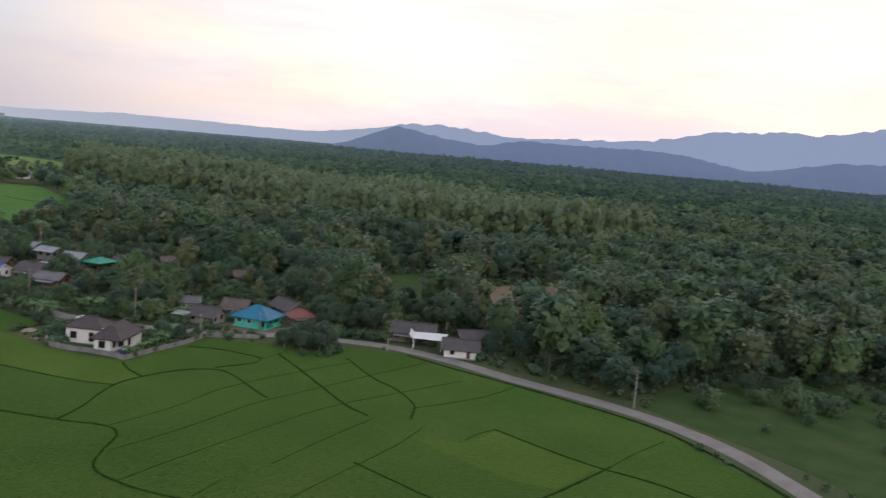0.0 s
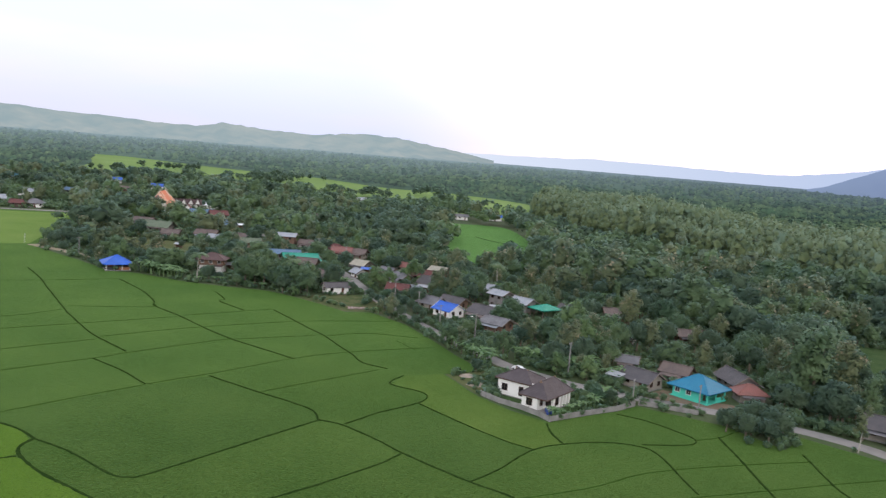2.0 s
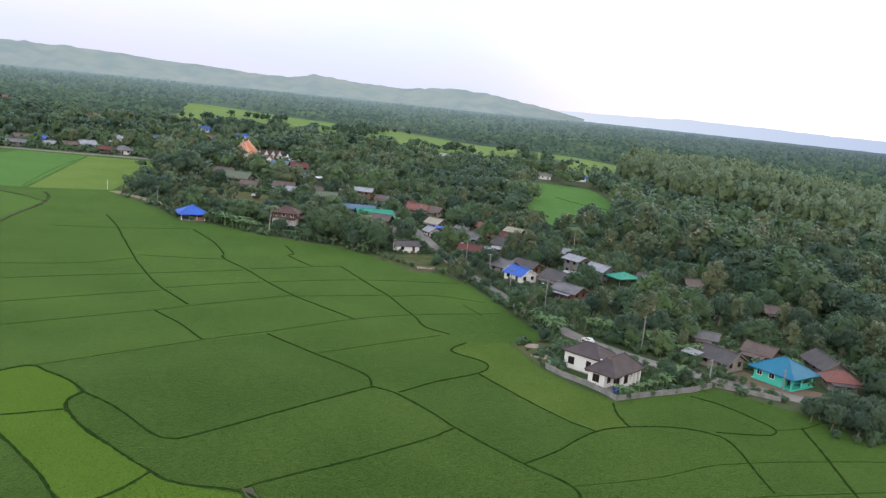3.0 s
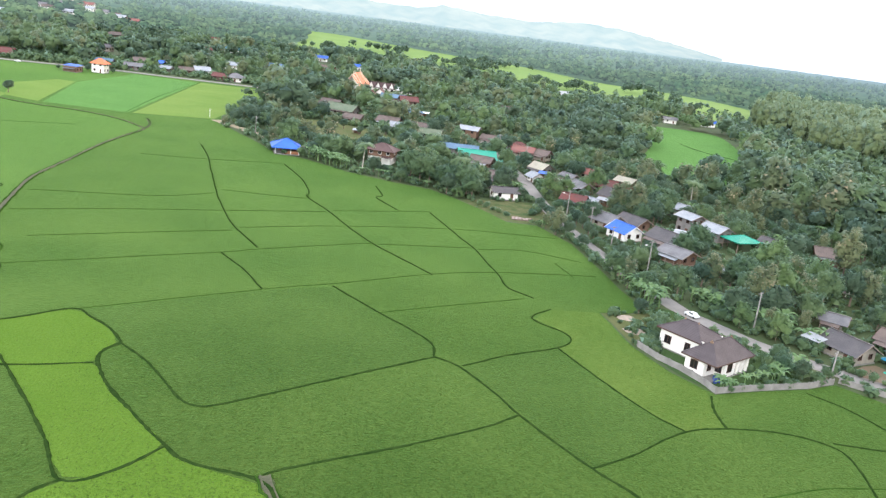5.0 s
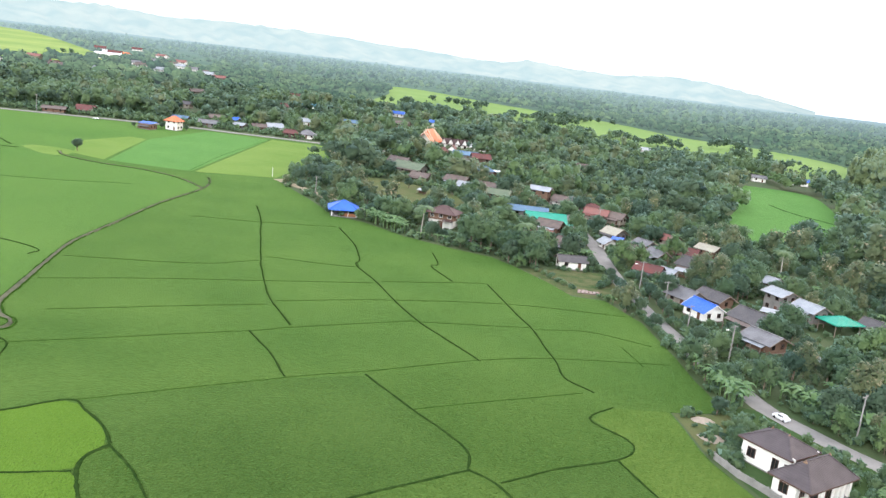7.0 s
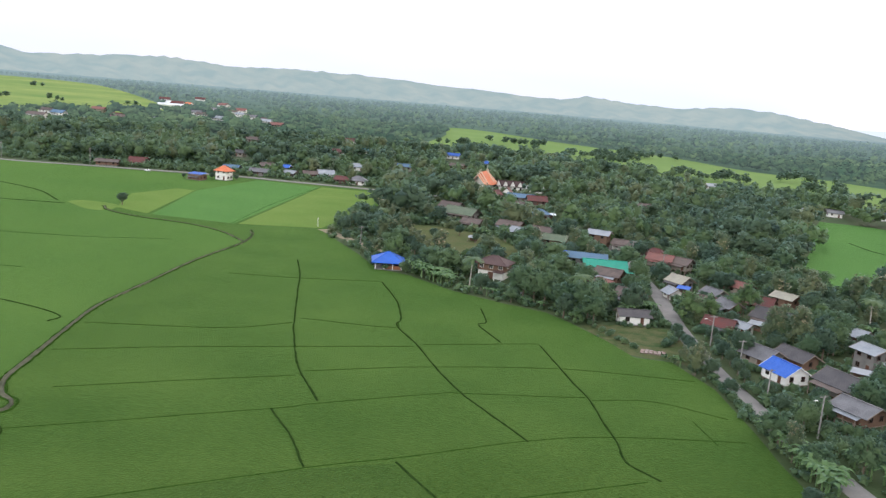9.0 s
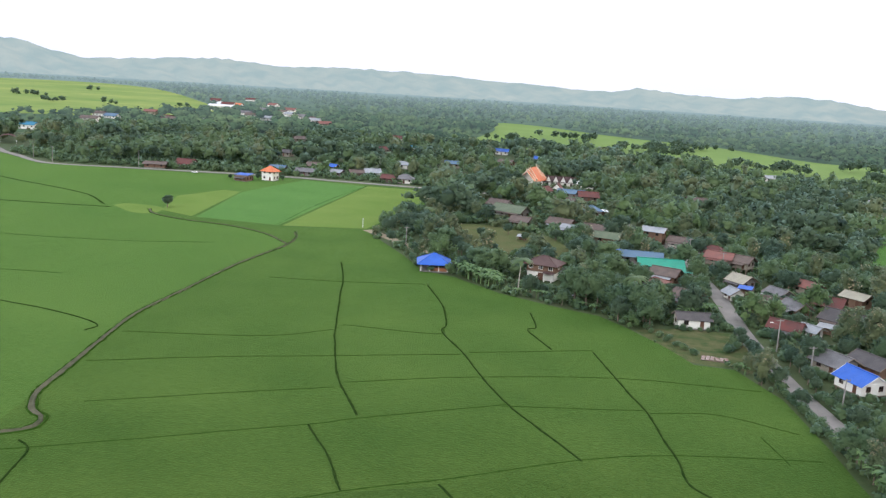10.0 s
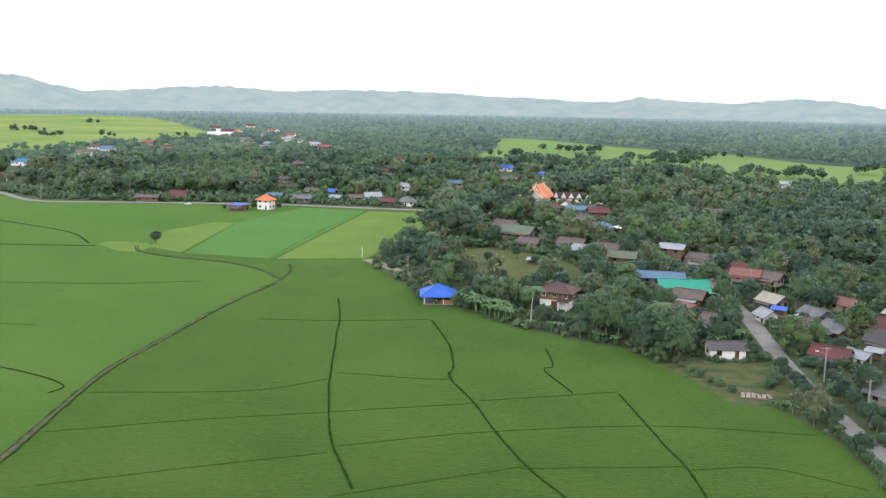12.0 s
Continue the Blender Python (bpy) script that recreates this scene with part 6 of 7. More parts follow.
NEAR = [(30, -230), (150, -230), (215, -120), (235, 40), (215, 130), (140, 190), (90, 210), (75, 260), (-90, 268), (-85, 160), (20, 85), (30, 20), (90, -60)]
PLANTATION = [(256, 150), (244, 190), (232, 330), (226, 470), (236, 560), (300, 620), (370, 560), (360, 400), (380, 220), (400, 60), (300, 70)]
VILLAGE = [(60, 300), (110, 210), (130, 120), (130, 20), (40, -10), (0, 90), (-90, 160), (-90, 268), (-60, 300)]

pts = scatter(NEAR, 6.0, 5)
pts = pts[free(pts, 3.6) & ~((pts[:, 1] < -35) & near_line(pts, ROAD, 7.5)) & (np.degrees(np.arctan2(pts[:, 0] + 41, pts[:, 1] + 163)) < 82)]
vil = inside(pts, VILLAGE)
field_side = near_line(pts, FIELD + FIELD[:1], 4.0)
# the trees of the village rim and lane stand by themselves, those behind them merge into woodland
order = np.argsort(np.hypot(pts[:, 0] - 40, (pts[:, 1] - 30) * 0.62))
REST = {}
count = {}
for i in order:
    x, y = pts[i]
    r = RNG.random()
    if vil[i]:
        if r < 0.06:
            continue
        kind = "mango" if r < 0.34 else "broad" if r < 0.62 else "bush" if r < 0.70 else "teak" if r < 0.83 else "bamboo" if r < 0.9 else "banana" if r < 0.985 else "palm"
        k = 0.42 + 0.68 * RNG.random() ** 1.4
        if kind in ("banana", "palm", "bush"):
            k = RNG.uniform(0.8, 1.2)
        if field_side[i] and kind not in ("banana", "bush"):
            k *= 0.7
    else:
        if r < 0.10:
            continue
        stand = patches(pts[i:i + 1], 26, 3.3)[0]
        if stand < -0.1:
            kind = "mango" if r < 0.62 else "umbrella" if r < 0.74 else "tall" if r < 0.88 else "wisp" if r < 0.93 else "broad"
        else:
            kind = "mango" if r < 0.26 else "broad" if r < 0.50 else "tall" if r < 0.62 else "teak" if r < 0.82 else "wisp" if r < 0.87 else "bamboo"
        k = 0.58 + 1.15 * RNG.random() ** 2
    if math.hypot(x - 81.5, y + 15.5) < 6.5:
        k = min(k, 0.3)
    name = "tree" if kind in ("mango", "broad", "tall", "teak", "umbrella", "wisp") else kind
    if count.get(name, 0) < (215 if name == "tree" else 60):
        count[name] = count.get(name, 0) + 1
        plant(kind, x, y, k)
    elif kind in PALETTE_HEIGHT and kind != "bush":
        REST.setdefault(kind, []).append((x, y, k * PALETTE_HEIGHT[kind]))


# banana rows along the rim of the field, hedges, lone trees


def row(kind, points, gap, scale, jitter=0.5):
    line = smooth_line(points, gap)
    for x, y in line:
        plant(kind, x + RNG.uniform(-jitter, jitter), y + RNG.uniform(-jitter, jitter), scale * RNG.uniform(0.8, 1.2))


row("banana", [(45.3, 34.2), (44.2, 42), (43, 50), (42.2, 58)], 1.4, 1.25)
row("banana", [(46.6, 36), (45.2, 44), (43.4, 53)], 1.6, 1.3)
row("bush", [(41.4, 58), (40, 72), (38.4, 84), (37, 94)], 1.9, 0.75)
for tx, ty, tk in ((39.8, 77.5, 0.5), (38.4, 88, 0.55), (36.6, 96, 0.5), (36, 103, 0.45)):
    plant("mango", tx, ty, tk)
row("bush", [(35.8, 14), (35.6, 20), (34.6, 27)], 2.6, 0.32)
row("bush", [(36, 29), (40, 30.6), (44, 31.6)], 2.2, 0.36)
row("banana", [(-37, 160), (-31, 153.4), (-24, 146.6)], 1.5, 1.35, 0.8)
row("banana", [(-37, 164), (-31, 157.4), (-25, 151)], 1.7, 1.35, 0.8)
for tx, ty, tk in ((-23, 224, 0.5), (-30, 236, 0.55), (-14, 206, 0.5), (-38, 222, 0.6), (-19, 214, 0.35), (-12, 232, 0.6)):
    plant("mango", tx, ty, tk)
row("banana", [(-18, 142), (-8, 137.5), (2, 132)], 2.4, 0.8)
row("bush", [(-22, 144.5), (-12, 139.5), (0, 133)], 2.2, 0.6)
row("bush", [(-50, 165), (-52, 170), (-54, 175)], 2.4, 0.8)
row("bush", [(46, -3.5), (54, -0.6), (60, 1.4)], 2.4, 0.55)
row("banana", [(45, -4.2), (46, -3.4)], 1.2, 0.8)
row("bush", [(53.5, 2.5), (56.5, 6), (58, 11), (55.5, 16)], 1.9, 0.75)
row("broad", [(58.5, 5), (60, 10)], 4.0, 0.42)
row("bush", [(56, 35.6), (60.6, 29.4), (66, 23.4), (71, 18.6)], 1.7, 1.05, 1.0)
row("banana", [(58, 37.4), (62.6, 31.6), (68.6, 25.6), (73.6, 21.4)], 1.9, 1.1, 1.3)
row("mango", [(58.6, 41), (64, 36.4), (70, 30)], 5.0, 0.5, 1.4)
row("banana", [(50, -0.8), (54, 1.6), (57, 3.4)], 2.2, 0.7)
row("bush", [(38.6, 10.5), (39.2, 14.5), (41, 19.5)], 1.8, 0.75)
row("bush", [(41, 25), (44, 27.4), (47, 25)], 2.2, 0.6)
row("broad", [(40.4, 17.5), (44, 22.5)], 4.0, 0.36)
row("bush", [(69.5, 12), (73, 9.5), (77.5, 5)], 2.0, 0.65)
row("bush", [(78, -20), (82, -23.4), (87, -22)], 2.0, 0.7)
row("mango", [(100, -3), (104, -8), (108, -13), (112, -8)], 4.6, 0.7, 1.2)
row("broad", [(103, 2), (108, -3), (113, 2)], 5.0, 0.75, 1.2)
row("bush", [(89.6, -3.4), (94.4, -7.6), (99, -12), (103.4, -18)], 1.8, 1.0, 0.9)
row("bush", [(70, 4), (75, 1), (79, -3)], 2.2, 0.6)
for vx, vy, vk in ((126, -92, 0.9), (138, -100, 1.3), (150, -108, 1.0), (132, -112, 0.8), (160, -112, 1.4), (146, -122, 1.1), (120, -108, 0.6), (155, -132, 1.3), (128, -128, 0.9), (170, -126, 1.5)):
    plant("bush", vx, vy, vk * 1.2)
for vx, vy, vk in ((124, -94, 1.8), (137, -108, 2.2), (143, -112, 1.9), (153, -101, 1.8), (163, -122, 2.2)):
    plant("bush", vx, vy, vk)
for vx, vy, vk in ((165, -104, 0.6), (176, -116, 0.8), (150, -98, 0.5), (184, -132, 0.9), (131, -90, 0.45), (142, -95, 0.6), (158, -118, 0.55), (168, -134, 0.7), (149, -114, 0.4), (138, -106, 0.4)):
    plant("mango", vx, vy, vk)
row("mango", [(-33, 178), (-38, 183), (-42, 193), (-49, 204), (-56, 215), (-62, 226)], 4.4, 0.62)
row("teak", [(-36, 186), (-42, 198), (-46, 206)], 6.0, 0.62)
row("broad", [(-3, 139), (3, 136), (9, 131), (14, 127), (17, 134), (10, 142), (2, 147)], 4.2, 0.95)
row("bamboo", [(75, 44), (81, 50), (79, 58)], 6.0, 1.05)
row("broad", [(70, 46), (72, 56), (88, 50)], 9.0, 1.0)
row("banana", [(57, 36), (63, 33), (67, 27.5), (69, 24)], 3.0, 1.2, 2.2)
row("banana", [(60, 39), (66, 36), (71, 31)], 3.2, 1.25, 2.4)
row("banana", [(53, 48), (54.5, 44), (56.5, 40)], 2.4, 1.2, 0.9)
row("banana", [(57, 2.4), (61, 6), (63, 9)], 2.0, 1.0, 0.8)
row("bush", [(53.5, 51), (52, 60), (47.8, 72), (44.4, 82)], 2.2, 1.0, 0.8)
row("mango", [(54.5, 54), (50.6, 68), (47, 78)], 5.5, 0.5, 0.8)
row("mango", [(56.6, 77), (55, 70), (67, 74), (70, 67), (71, 86)], 6.0, 0.5, 0.8)
row("mango", [(44.2, 88), (44.6, 96), (43.6, 103), (44.4, 110), (43.4, 118)], 4.4, 0.42, 0.6)
row("mango", [(36.6, 97), (36.4, 103), (36, 110), (35.6, 118)], 4.6, 0.45, 0.5)
for tx, ty, tk in ((63, 127, 0.95), (59, 122, 0.8), (67.6, 111, 1.0), (72, 117, 0.9), (58.5, 178, 0.9), (88, 101, 0.8), (70, 131, 0.9), (57, 113, 0.7)):
    plant("mango" if tx < 68 else "broad", tx, ty, tk)
row("bush", [(40.6, 134), (41.8, 142), (42, 156)], 2.4, 1.1, 0.7)
row("mango", [(42, 134.5), (52.5, 135), (50, 141), (56, 157), (48, 158)], 5.5, 0.48, 0.8)
row("broad", [(19, 151), (21, 139), (31, 153), (30, 163)], 6.0, 0.55, 0.8)
row("banana", [(24, 134), (28, 138), (31, 141)], 2.2, 1.3, 0.8)
row("bush", [(46.8, 96.6), (49.6, 95.2), (53.5, 95.6)], 2.0, 0.65, 0.5)
row("bush", [(49.4, 86), (52, 84.4), (56, 85.4)], 2.0, 0.6, 0.5)
row("bush", [(56.4, 61.6), (60, 60.4), (64, 61.8)], 1.8, 1.1, 0.5)
row("bush", [(22, 123.6), (25, 123), (29.4, 124)], 2.4, 0.5, 0.4)
row("bush", [(42, 124.6), (45, 123.8), (49.6, 124.2)], 1.9, 1.0, 0.5)
row("bush", [(14, 121), (19, 112), (24, 104)], 3.0, 0.7)
row("bush", [(31, 108), (34, 112), (34, 118)], 2.4, 0.8)
plant("mango", -164, 228.5, 0.72)
# low dark thicket where the road meets the field
for x, y, k in ((77.6, -13.4, 0.6), (79.0, -17.4, 0.68), (82.0, -20.4, 0.62), (86.4, -19.0, 0.7), (88.6, -14.6, 0.66), (83.2, -14.6, 0.8), (79.8, -9.6, 0.5), (85.4, -11.2, 0.66), (81, -12.4, 0.62), (84.6, -17.6, 0.72)):
    plant("mango", x, y, k)
for tx, ty, tk in ((-170, 336, 0.5), (-178, 334, 0.4), (-158, 339, 0.45), (-182, 328, 0.35)):
    plant("mango", tx, ty, tk)
for tx, ty, tk in ((-40, 383, 1.2), (-46, 389, 1.25), (-50, 380, 1.05), (-36, 374, 0.9), (-44, 372, 1.0)):
    plant("mango", tx, ty, tk)


def woods(name, label, points, heights, kinds, cards, size, material, core, seed, core_k=0.75):
    """A stretch of woodland too dense to count, as one mesh."""
    g = np.random.default_rng(seed)
    bank = []
    for kind in kinds:
        for _ in range(5):
            lobes = lobes_of(kind, g)
            lobes = lobes[:1] + [lobes[1 + i] for i in g.choice(len(lobes) - 1, min(len(lobes), cards[0]) - 1, replace=False)]
            lobes = [(c, r * 1.2, s) for c, r, s in lobes]
            cv, cf, cn, qv, qf, qn = crown_arrays(lobes, cards[1], size, g, 1.0, core, core_k or 1.0)
            if not core_k:
                cv, cf, cn = cv[:0], cf[:0], cn[:0]
            bank.append((np.concatenate([cv, qv]), np.concatenate([cf, qf + len(cv)]), np.concatenate([cn, qn])))
    vs, fs, ns, n = [], [], [], 0
    pick = g.integers(len(bank), size=len(points))
    for (x, y), h, b in zip(points, heights, pick):
        v, f, m = bank[b]
        a = g.uniform(0, 6.28)
        c, s = math.cos(a), math.sin(a)
        wide = h * g.uniform(0.85, 1.25)
        vs.append(np.stack([(v[:, 0] * c - v[:, 1] * s) * wide + x, (v[:, 0] * s + v[:, 1] * c) * wide + y, v[:, 2] * h], 1))
        ns.append(np.stack([m[:, 0] * c - m[:, 1] * s, m[:, 0] * s + m[:, 1] * c, m[:, 2]], 1))
        fs.append(f + n)
        n += len(v)
    ob = new(name, array_mesh(name, np.concatenate(vs), np.concatenate(fs), material, normals=np.concatenate(ns)))
    return tagged(ob, label, "trees", kind="stuff")


def sector(r0, r1, gap, seed, az0=-44, az1=118):
    """Jittered points round the camera's end of the plain, between two distances."""
    g = np.random.default_rng(seed)
    xs = np.arange(-r1, r1, gap)
    p = np.stack(np.meshgrid(xs, xs), -1).reshape(-1, 2) + g.uniform(-1.3, 1.3, (len(xs) ** 2, 2)) * gap
    d, a = np.hypot(p[:, 0], p[:, 1] + 60), np.degrees(np.arctan2(p[:, 0], p[:, 1] + 60))
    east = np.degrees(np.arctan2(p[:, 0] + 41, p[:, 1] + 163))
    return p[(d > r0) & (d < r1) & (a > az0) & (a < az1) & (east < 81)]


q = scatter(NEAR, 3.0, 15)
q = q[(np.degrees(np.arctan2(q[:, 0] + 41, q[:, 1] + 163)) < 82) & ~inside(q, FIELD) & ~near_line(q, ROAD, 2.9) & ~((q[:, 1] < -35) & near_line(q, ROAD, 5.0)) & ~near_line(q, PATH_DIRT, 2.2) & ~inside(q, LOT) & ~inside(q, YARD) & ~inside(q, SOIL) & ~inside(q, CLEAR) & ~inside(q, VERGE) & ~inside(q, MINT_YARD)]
for bx, by, br in BUILT:
    q = q[np.hypot(q[:, 0] - bx, q[:, 1] - by) > br * 0.8]
woods("undergrowth", "tangled green shrubs and weeds under the trees", q, np.random.default_rng(2).uniform(0.7, 2.4, len(q)), ("bush",), (1, 28), 0.46, L_MID, ICO0, 81, 0.8)
for kind, shape, material, label in (
    ("mango", "round", L_DARK, "dense dark green trees behind the village"),
    ("broad", "round", L_MID, "dense green trees behind the village"),
    ("tall", "tall", L_MID, "tall green trees of the near forest"),
    ("teak", "tall", L_OLIVE, "olive green teak trees of the near forest"),
    ("bamboo", "bamboo", L_BAMBOO, "feathery bamboo thickets of the near forest"),
    ("umbrella", "umbrella", L_DARK, "wide dark shade trees of the near forest"),
    ("wisp", "wisp", L_OLIVE, "thin tall trees of the near forest"),
):
    q = np.array(REST[kind])
    woods("near_woodland", label, q[:, :2], q[:, 2], (shape,), (12, 680), 0.064, material, ICO0, 60 + len(kind), 0.72)
q = np.array(REST["teak"])
q = q[np.random.default_rng(3).random(len(q)) < 0.7]
woods("blossom", "cream-yellow blossom on the teak crowns", q[:, :2], q[:, 2] * 1.03, ("tall",), (4, 70), 0.05, L_FLOWER, ICO0, 77, 0)


def trunks(name, label, points, heights, girth, material, seed):
    """Bare stems of merged trees, each a three-sided taper."""
    g = np.random.default_rng(seed)
    n = len(points)
    a = g.uniform(0, 6.28, n)
    lean = g.uniform(-0.04, 0.04, (n, 2)) * heights[:, None]
    ring = []
    for zk, rk in ((-0.02, 1.0), (0.8, 0.4)):
        for i in range(3):
            t = a + i * 2.094
            ring.append(np.stack([points[:, 0] + np.cos(t) * girth * rk + lean[:, 0] * zk, points[:, 1] + np.sin(t) * girth * rk + lean[:, 1] * zk, heights * zk], 1))
    v = np.stack(ring, 1).reshape(-1, 3)
    base = np.array([[i, (i + 1) % 3, 3 + (i + 1) % 3, 3 + i] for i in range(3)])
    f = (base[None] + 6 * np.arange(n)[:, None, None]).reshape(-1, 4)
    return tagged(new(name, array_mesh(name, v, f, material)), label, "tree trunks", kind="stuff")


for kind in ("wisp", "tall", "umbrella"):
    q = np.array(REST[kind])
    trunks("woodland_trunks", "pale bare trunks in the near forest", q[:, :2], q[:, 2], 0.2, M_PALEBARK if kind == "wisp" else M_BARK, 3)

# low shrubs along the far road
q = scatter([(-340, 372), (-292, 343), (-243, 350), (-169, 364), (-70, 364), (-70, 420), (-340, 420)], 3.2, 16)
q = q[~near_line(q, ROAD, 3.2)]
for bx, by, br in BUILT:
    q = q[np.hypot(q[:, 0] - bx, q[:, 1] - by) > 4.5]
woods("roadside_shrubs", "green shrubs and garden plants along the far road", q, np.random.default_rng(2).uniform(1.2, 4.2, len(q)), ("bush",), (2, 24), 0.45, L_MID, ICO0, 82, 0.7)

# low garden plants between the houses beyond the farmyard
q = scatter([(-70, 262), (60, 205), (112, 210), (104, 262), (124, 320), (136, 400), (70, 520), (-62, 500), (-66, 366)], 4.2, 17)
q = q[~near_line(q, ROAD, 4.0) & ~inside(q, YARD) & ~inside(q, BAND) & ~inside(q, MEADOW)]
for bx, by, br in BUILT:
    q = q[np.hypot(q[:, 0] - bx, q[:, 1] - by) > br + 1.0]
tone = patches(q, 14, 0.9) + np.random.default_rng(18).normal(0, 0.4, len(q))
for on, material, label in ((tone > 0.25, L_OLIVE, "olive garden shrubs between the village houses"), (tone <= 0.25, L_MID, "green garden shrubs between the village houses")):
    woods("garden_shrubs", label, q[on], np.random.default_rng(19).uniform(1.6, 4.6, int(on.sum())), ("bush",), (2, 26), 0.42, material, ICO0, 83, 0.75)

for near, far, gap, cards, size, seed in ((60, 330, 9.2, (9, 360), 0.082, 21), (330, 720, 10.2, (6, 160), 0.105, 25)):
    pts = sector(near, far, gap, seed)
    pts = pts[free(pts, 6, 1.15) & ~inside(pts, NEAR) & ~inside(pts, PLANTATION)]
    g = np.random.default_rng(seed)
    tone = 0.5 + 0.5 * patches(pts, 38, 0.4) + g.normal(0, 0.2, len(pts))
    tall = (9.8 + 2.8 * patches(pts, 52, 2.1) + 5.2 * g.random(len(pts)) ** 2 + g.normal(0, 1.2, len(pts))).clip(4, 17)
    for lo, hi, material, kinds, label in (
        (-9, 0.36, L_DARK, ("round", "umbrella"), "dense dark green woodland round the village"),
        (0.36, 0.76, L_MID, ("round", "tall"), "dense green woodland round the village"),
        (0.76, 0.94, L_OLIVE, ("tall", "round"), "olive green flowering trees in the woodland"),
        (0.94, 9, L_BAMBOO, ("bamboo",), "feathery light green bamboo groves in the woodland"),
    ):
        on = (tone >= lo) & (tone < hi)
        woods("woodland", label, pts[on], tall[on], kinds, cards, size, material, ICO0, seed + int(hi * 10), 0.78)

# clumps of trees standing in the far fields
g = np.random.default_rng(14)
clumps = [(-20, 905, 10), (55, 805, 16), (80, 790, 10), (150, 640, 12), (120, 665, 8), (215, 590, 10), (-80, 800, 9), (240, 700, 8), (110, 880, 14), (4, 758, 6), (60, 730, 7), (-720, 960, 9), (-640, 985, 3), (-850, 1090, 10), (-560, 1040, 2), (-1000, 1500, 9)]
q = np.concatenate([np.stack([g.normal(cx, 15, n), g.normal(cy, 7, n)], 1) for cx, cy, n in clumps])
woods("tree_clumps", "dark green trees standing in the far rice fields", q, g.uniform(6, 13, len(q)), ("round",), (9, 160), 0.12, L_DARK, ICO0, 15, 0.6)

pts = scatter(PLANTATION, 7.4, 8)
pts = pts[free(pts)]
q = np.random.default_rng(9)
hh = (21 + 3.5 * patches(pts, 40, 1.0) + q.normal(0, 1.8, len(pts))).clip(13, 28)
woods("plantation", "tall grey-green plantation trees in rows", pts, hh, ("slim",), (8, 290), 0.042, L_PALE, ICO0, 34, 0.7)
on = q.random(len(pts)) < 0.12
trunks("plantation_trunks", "pale straight trunks of the plantation", pts[on], hh[on], 0.17, M_PALEBARK, 35)

# Haze over the far treetops is emission mixed into their materials.
H_TREES = painted_haze_mat("hazed_foliage", (0.048, 0.100, 0.050), (0.135, 0.198, 0.086), 0.02)
H_DARK = painted_haze_mat("hazed_dark_foliage", (0.036, 0.076, 0.042), (0.092, 0.142, 0.068), 0.02)
# Ground sheet that carries the same painted haze between the far treetops.
ring = [(r * math.sin(radians(a)), -60 + r * math.cos(radians(a)), 0.1) for r in (700, 1500, 4900) for a in range(-60, 121, 4)]
na = len(range(-60, 121, 4))
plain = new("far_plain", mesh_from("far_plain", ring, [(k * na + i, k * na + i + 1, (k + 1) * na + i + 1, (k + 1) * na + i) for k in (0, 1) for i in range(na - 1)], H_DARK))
plain.data.flip_normals()
tagged(plain, "dark undergrowth of the wooded plain towards the hills, with painted haze", "ground", kind="structure")
for r0, r1, gap, cards, size, seed in ((720, 1250, 12.5, (3, 36), 0.17, 41), (1250, 2900, 30.0, (2, 6), 0.3, 51)):
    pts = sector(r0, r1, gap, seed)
    pts = pts[free(pts)]
    g = np.random.default_rng(seed)
    tone = patches(pts, 90, 1.7) + g.normal(0, 0.35, len(pts))
    tall = (11 + 3.5 * patches(pts, 120, 0.6) + g.normal(0, 2.2, len(pts))).clip(5, 19)
    keep = patches(pts, 150, 4.4) + 0.5 * patches(pts, 47, 2.0) > -0.95
    for on, material, label in ((tone > -0.1, H_TREES, "green treetops of the wooded plain, veiled with painted haze"), (tone <= -0.1, H_DARK, "dark treetops of the wooded plain, veiled with painted haze")):
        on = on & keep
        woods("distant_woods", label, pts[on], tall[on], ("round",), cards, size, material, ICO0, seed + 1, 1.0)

# standing rice near the path of the view: tufts of blades that break up the surface and overhang the dikes
M_BLADES = mat("rice_blades", (0.0497, 0.0941, 0.0152), (0.1119, 0.1651, 0.0363), rough=0.9, scale=0.035, fine=1.5, island=0.5, spec=0.05, broad=0.8, sheen=0.1, translucent=0.5)
PATCH = [(-70, 60), (-70, -110), (110, -110), (110, 60)]
g = np.random.default_rng(71)
q = scatter(PATCH, 0.5, 72)
q = q[inside(q, FIELD)]
q = q[g.random(len(q)) < (3.0 - 3.0 * np.hypot((q[:, 0] - 18) / 84, (q[:, 1] + 28) / 78)).clip(0, 1)]
for line in DIKES:
    q = q[~near_line(q, line, 0.42)]
n = len(q)
a, s1, h1 = g.uniform(0, 6.28, n), g.uniform(0.05, 0.13, n), g.uniform(0.05, 0.13, n)
dx, dy, lx1, ly1 = np.cos(a) * s1, np.sin(a) * s1, -np.sin(a) * 0.3, np.cos(a) * 0.3
v = np.stack([np.stack([q[:, 0] - dx, q[:, 1] - dy, np.full(n, RICE_Z)], 1), np.stack([q[:, 0] + dx, q[:, 1] + dy, np.full(n, RICE_Z)], 1), np.stack([q[:, 0] + lx1, q[:, 1] + ly1, RICE_Z + h1], 1)], 1).reshape(-1, 3)
up = np.repeat(unit(np.stack([g.normal(0, 0.3, n), g.normal(0, 0.3, n), np.ones(n)], 1)), 3, axis=0)
tufts = new("rice_tufts", array_mesh("rice_tufts", v, np.arange(3 * n).reshape(-1, 3), M_BLADES, normals=up))
tagged(tufts, "upright green blades of young rice in the near paddies", "rice", kind="stuff")

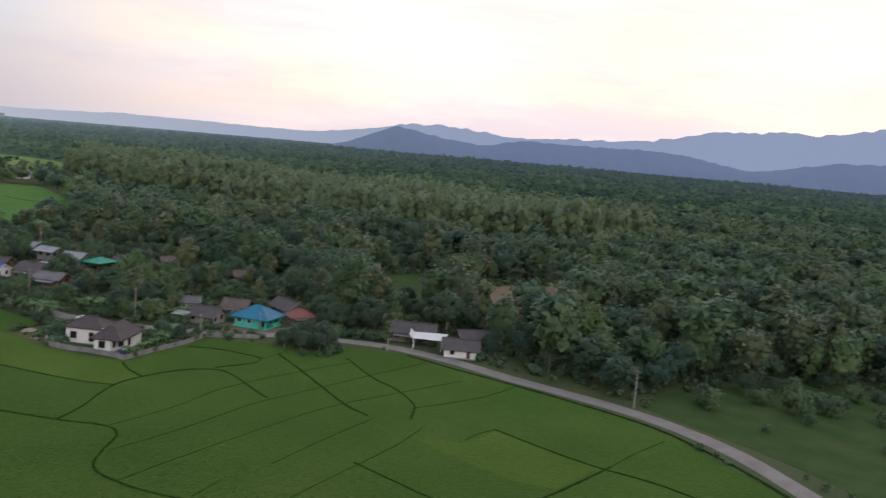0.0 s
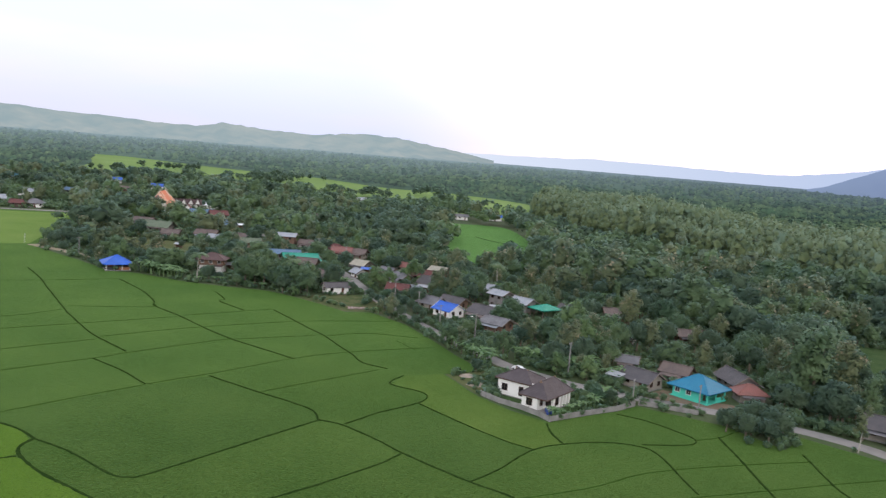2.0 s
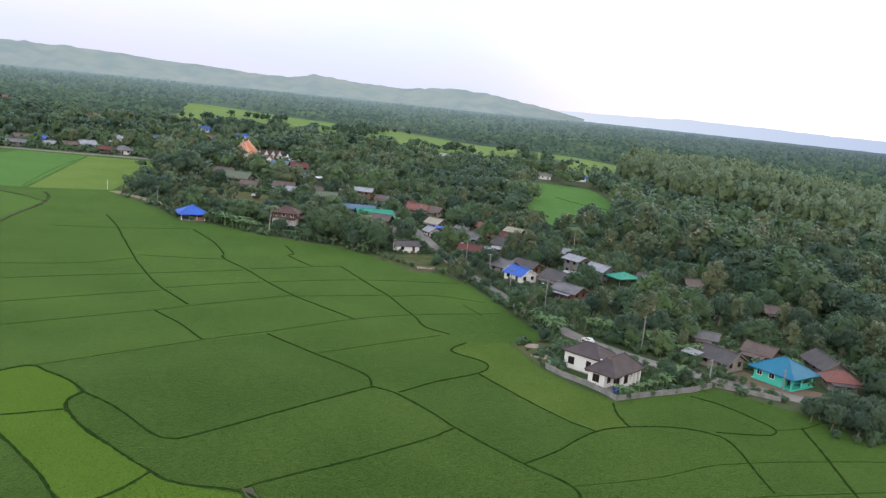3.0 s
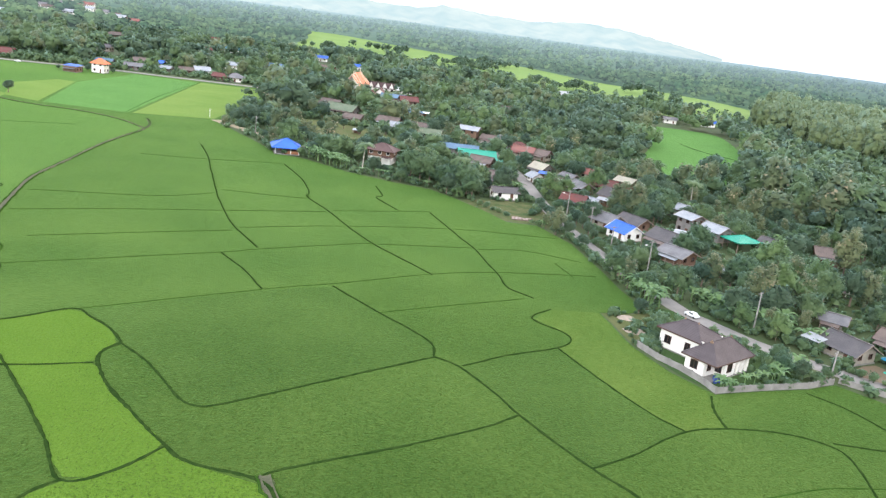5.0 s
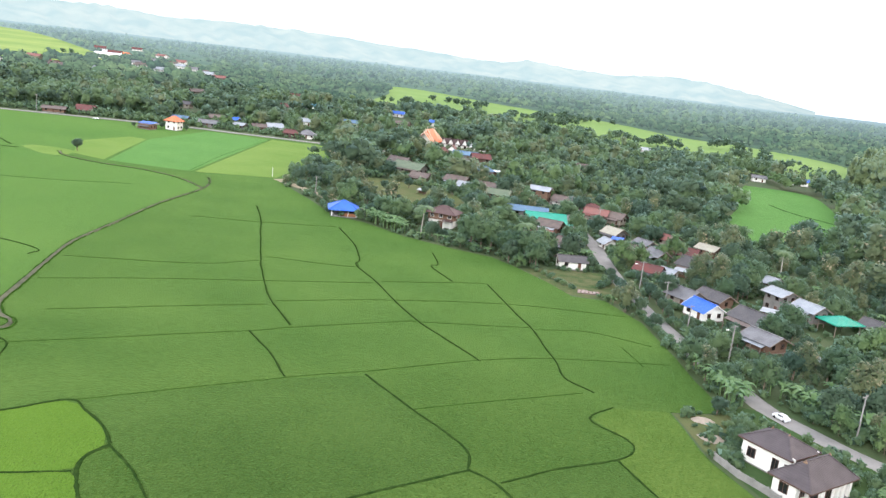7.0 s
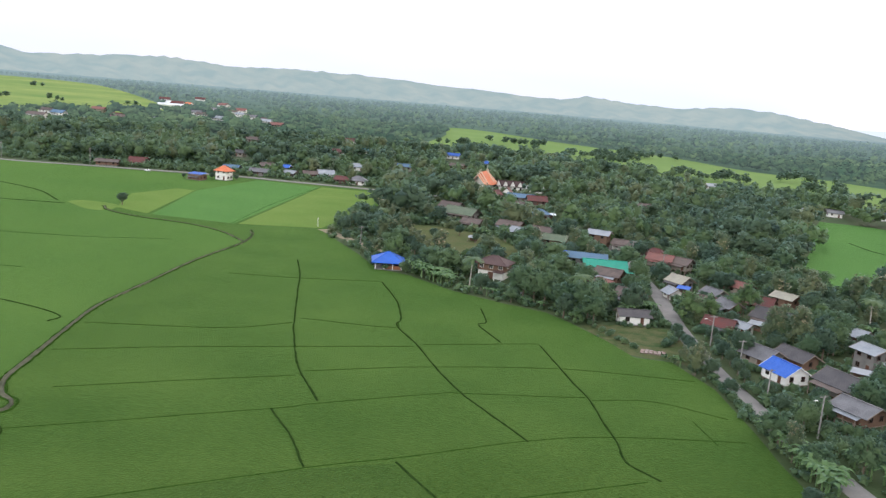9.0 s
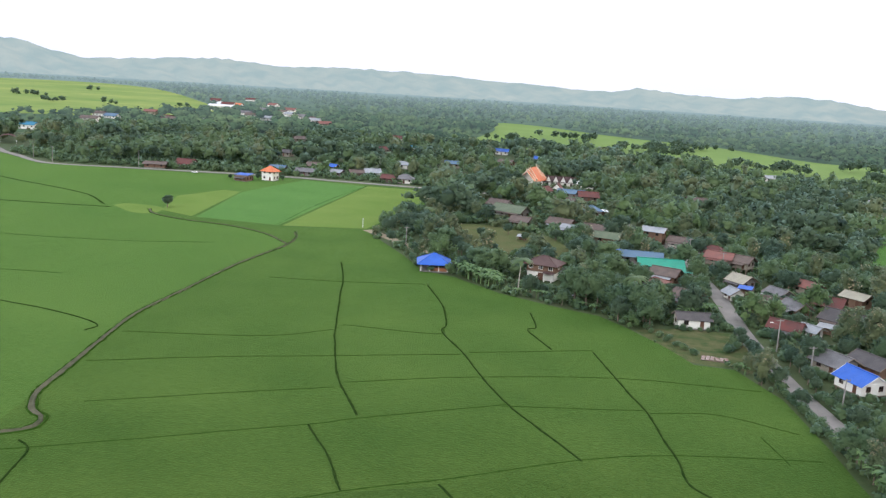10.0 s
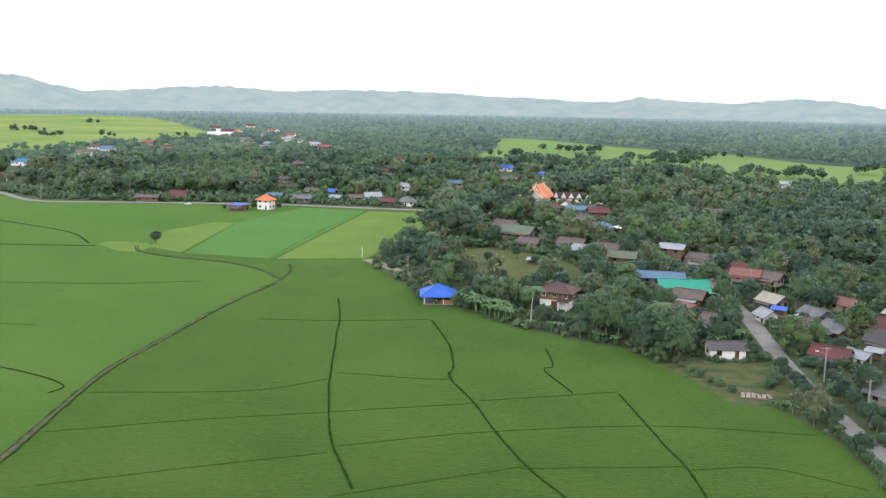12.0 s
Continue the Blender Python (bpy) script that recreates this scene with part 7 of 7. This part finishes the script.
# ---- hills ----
# Blue haze over the hills is painted into their colours and emission.
H_NEAR = painted_haze_mat("hazed_hill_woods", (0.035, 0.055, 0.060), (0.065, 0.085, 0.085), 0.004, -0.03, east=(0.40, 0.49, 0.74))
# The brown second colour paints patches of sun on the western slopes.
H_MID = painted_haze_mat("hazed_sun_patch_slopes", (0.12, 0.18, 0.13), (0.33, 0.32, 0.21), 0.009, -0.06, west=(0.50, 0.59, 0.60))
H_FAR = painted_haze_mat("hazed_mountain_slopes", (0.10, 0.12, 0.15), (0.14, 0.16, 0.18), 0.002, 0.24, west=(1.0, 1.02, 1.04), east=(0.56, 0.65, 0.84))


def hills(name, distance, crest, material, label, seed):
    """A range of hills seen across the plain; crest: (bearing in degrees from north, height in metres)."""
    az, hh = np.array(crest, float).T
    a = np.linspace(az[0], az[-1], int((az[-1] - az[0]) * 12))
    h = np.interp(a, az, hh)
    k = np.ones(9) / 9
    h = np.convolve(np.pad(h, 4, "edge"), k, "valid")
    g = np.random.default_rng(seed)
    wob = np.interp(np.arange(len(a)), np.arange(0, len(a) + 9, 5), g.uniform(-1, 1, len(np.arange(0, len(a) + 9, 5))))
    h = h + wob * 0.045 * np.minimum(h, 160)
    v, f = [], []
    rows = 7
    for i in range(len(a)):
        for j in range(rows):
            t = j / (rows - 1)
            d = distance + (t - 1) * 520 + (1 - t) * 60 * math.sin(i * 0.37 + j)
            rough = 1 + 0.10 * math.sin(i * 0.21 + j * 1.7) * (0 < j < rows - 1)
            v.append((d * math.sin(radians(a[i])), -60 + d * math.cos(radians(a[i])), h[i] * t ** 1.3 * rough - 4))
    for i in range(len(a) - 1):
        for j in range(rows - 1):
            p = i * rows + j
            f.append((p, p + rows, p + rows + 1, p + 1))
    ob = new(name, mesh_from(name, v, f, material, True))
    tagged(ob, label, "hills", kind="structure")


hills("western_hills", 4300, [(-60, 175), (-48, 170), (-44, 182), (-40, 176), (-37.6, 159), (-35.8, 133), (-33, 82), (-31, 87), (-28.9, 99), (-24.7, 119), (-20.7, 99), (-16.2, 110), (-12.4, 110), (-8.2, 96), (-1.8, 76), (1.2, 73), (2.6, 99), (5.5, 82), (8.3, 73), (12.3, 102), (14.6, 90), (17.6, 59), (21, 16)], H_MID, "low green hills with painted haze and sun patches across the plain", 1)
hills("far_mountains", 4750, [(14, 30), (18, 42), (24, 52), (27.6, 66), (31, 62), (33.5, 64), (36.4, 56), (40, 62), (44, 104), (46.4, 150), (49.4, 155), (53.4, 120), (56, 132), (62.2, 158), (66.8, 240), (69, 246), (71.1, 269), (73, 259), (76.4, 310), (80, 304), (86, 272), (95, 240)], H_FAR, "far mountains, pale blue with painted haze", 2)
hills("near_hills", 3900, [(39.5, -6), (41, 4), (42.4, 26), (43.5, 60), (45.6, 115), (47, 102), (49, 76), (51.7, 60), (54.4, 99), (57, 94), (59.2, 97), (62, 102), (64.4, 99), (67, 71), (69.2, 45), (70.5, 60), (72.5, 89), (74.3, 110), (77, 123), (82, 118), (90, 102)], H_NEAR, "wooded hills beyond the forest, blue grey with painted haze", 3)

# ---- palette trees that found no place ----
for kinds in PALETTE.values():
    for src in kinds:
        if src.name not in USED:
            for o in (*src.children_recursive, src):
                bpy.data.objects.remove(o)
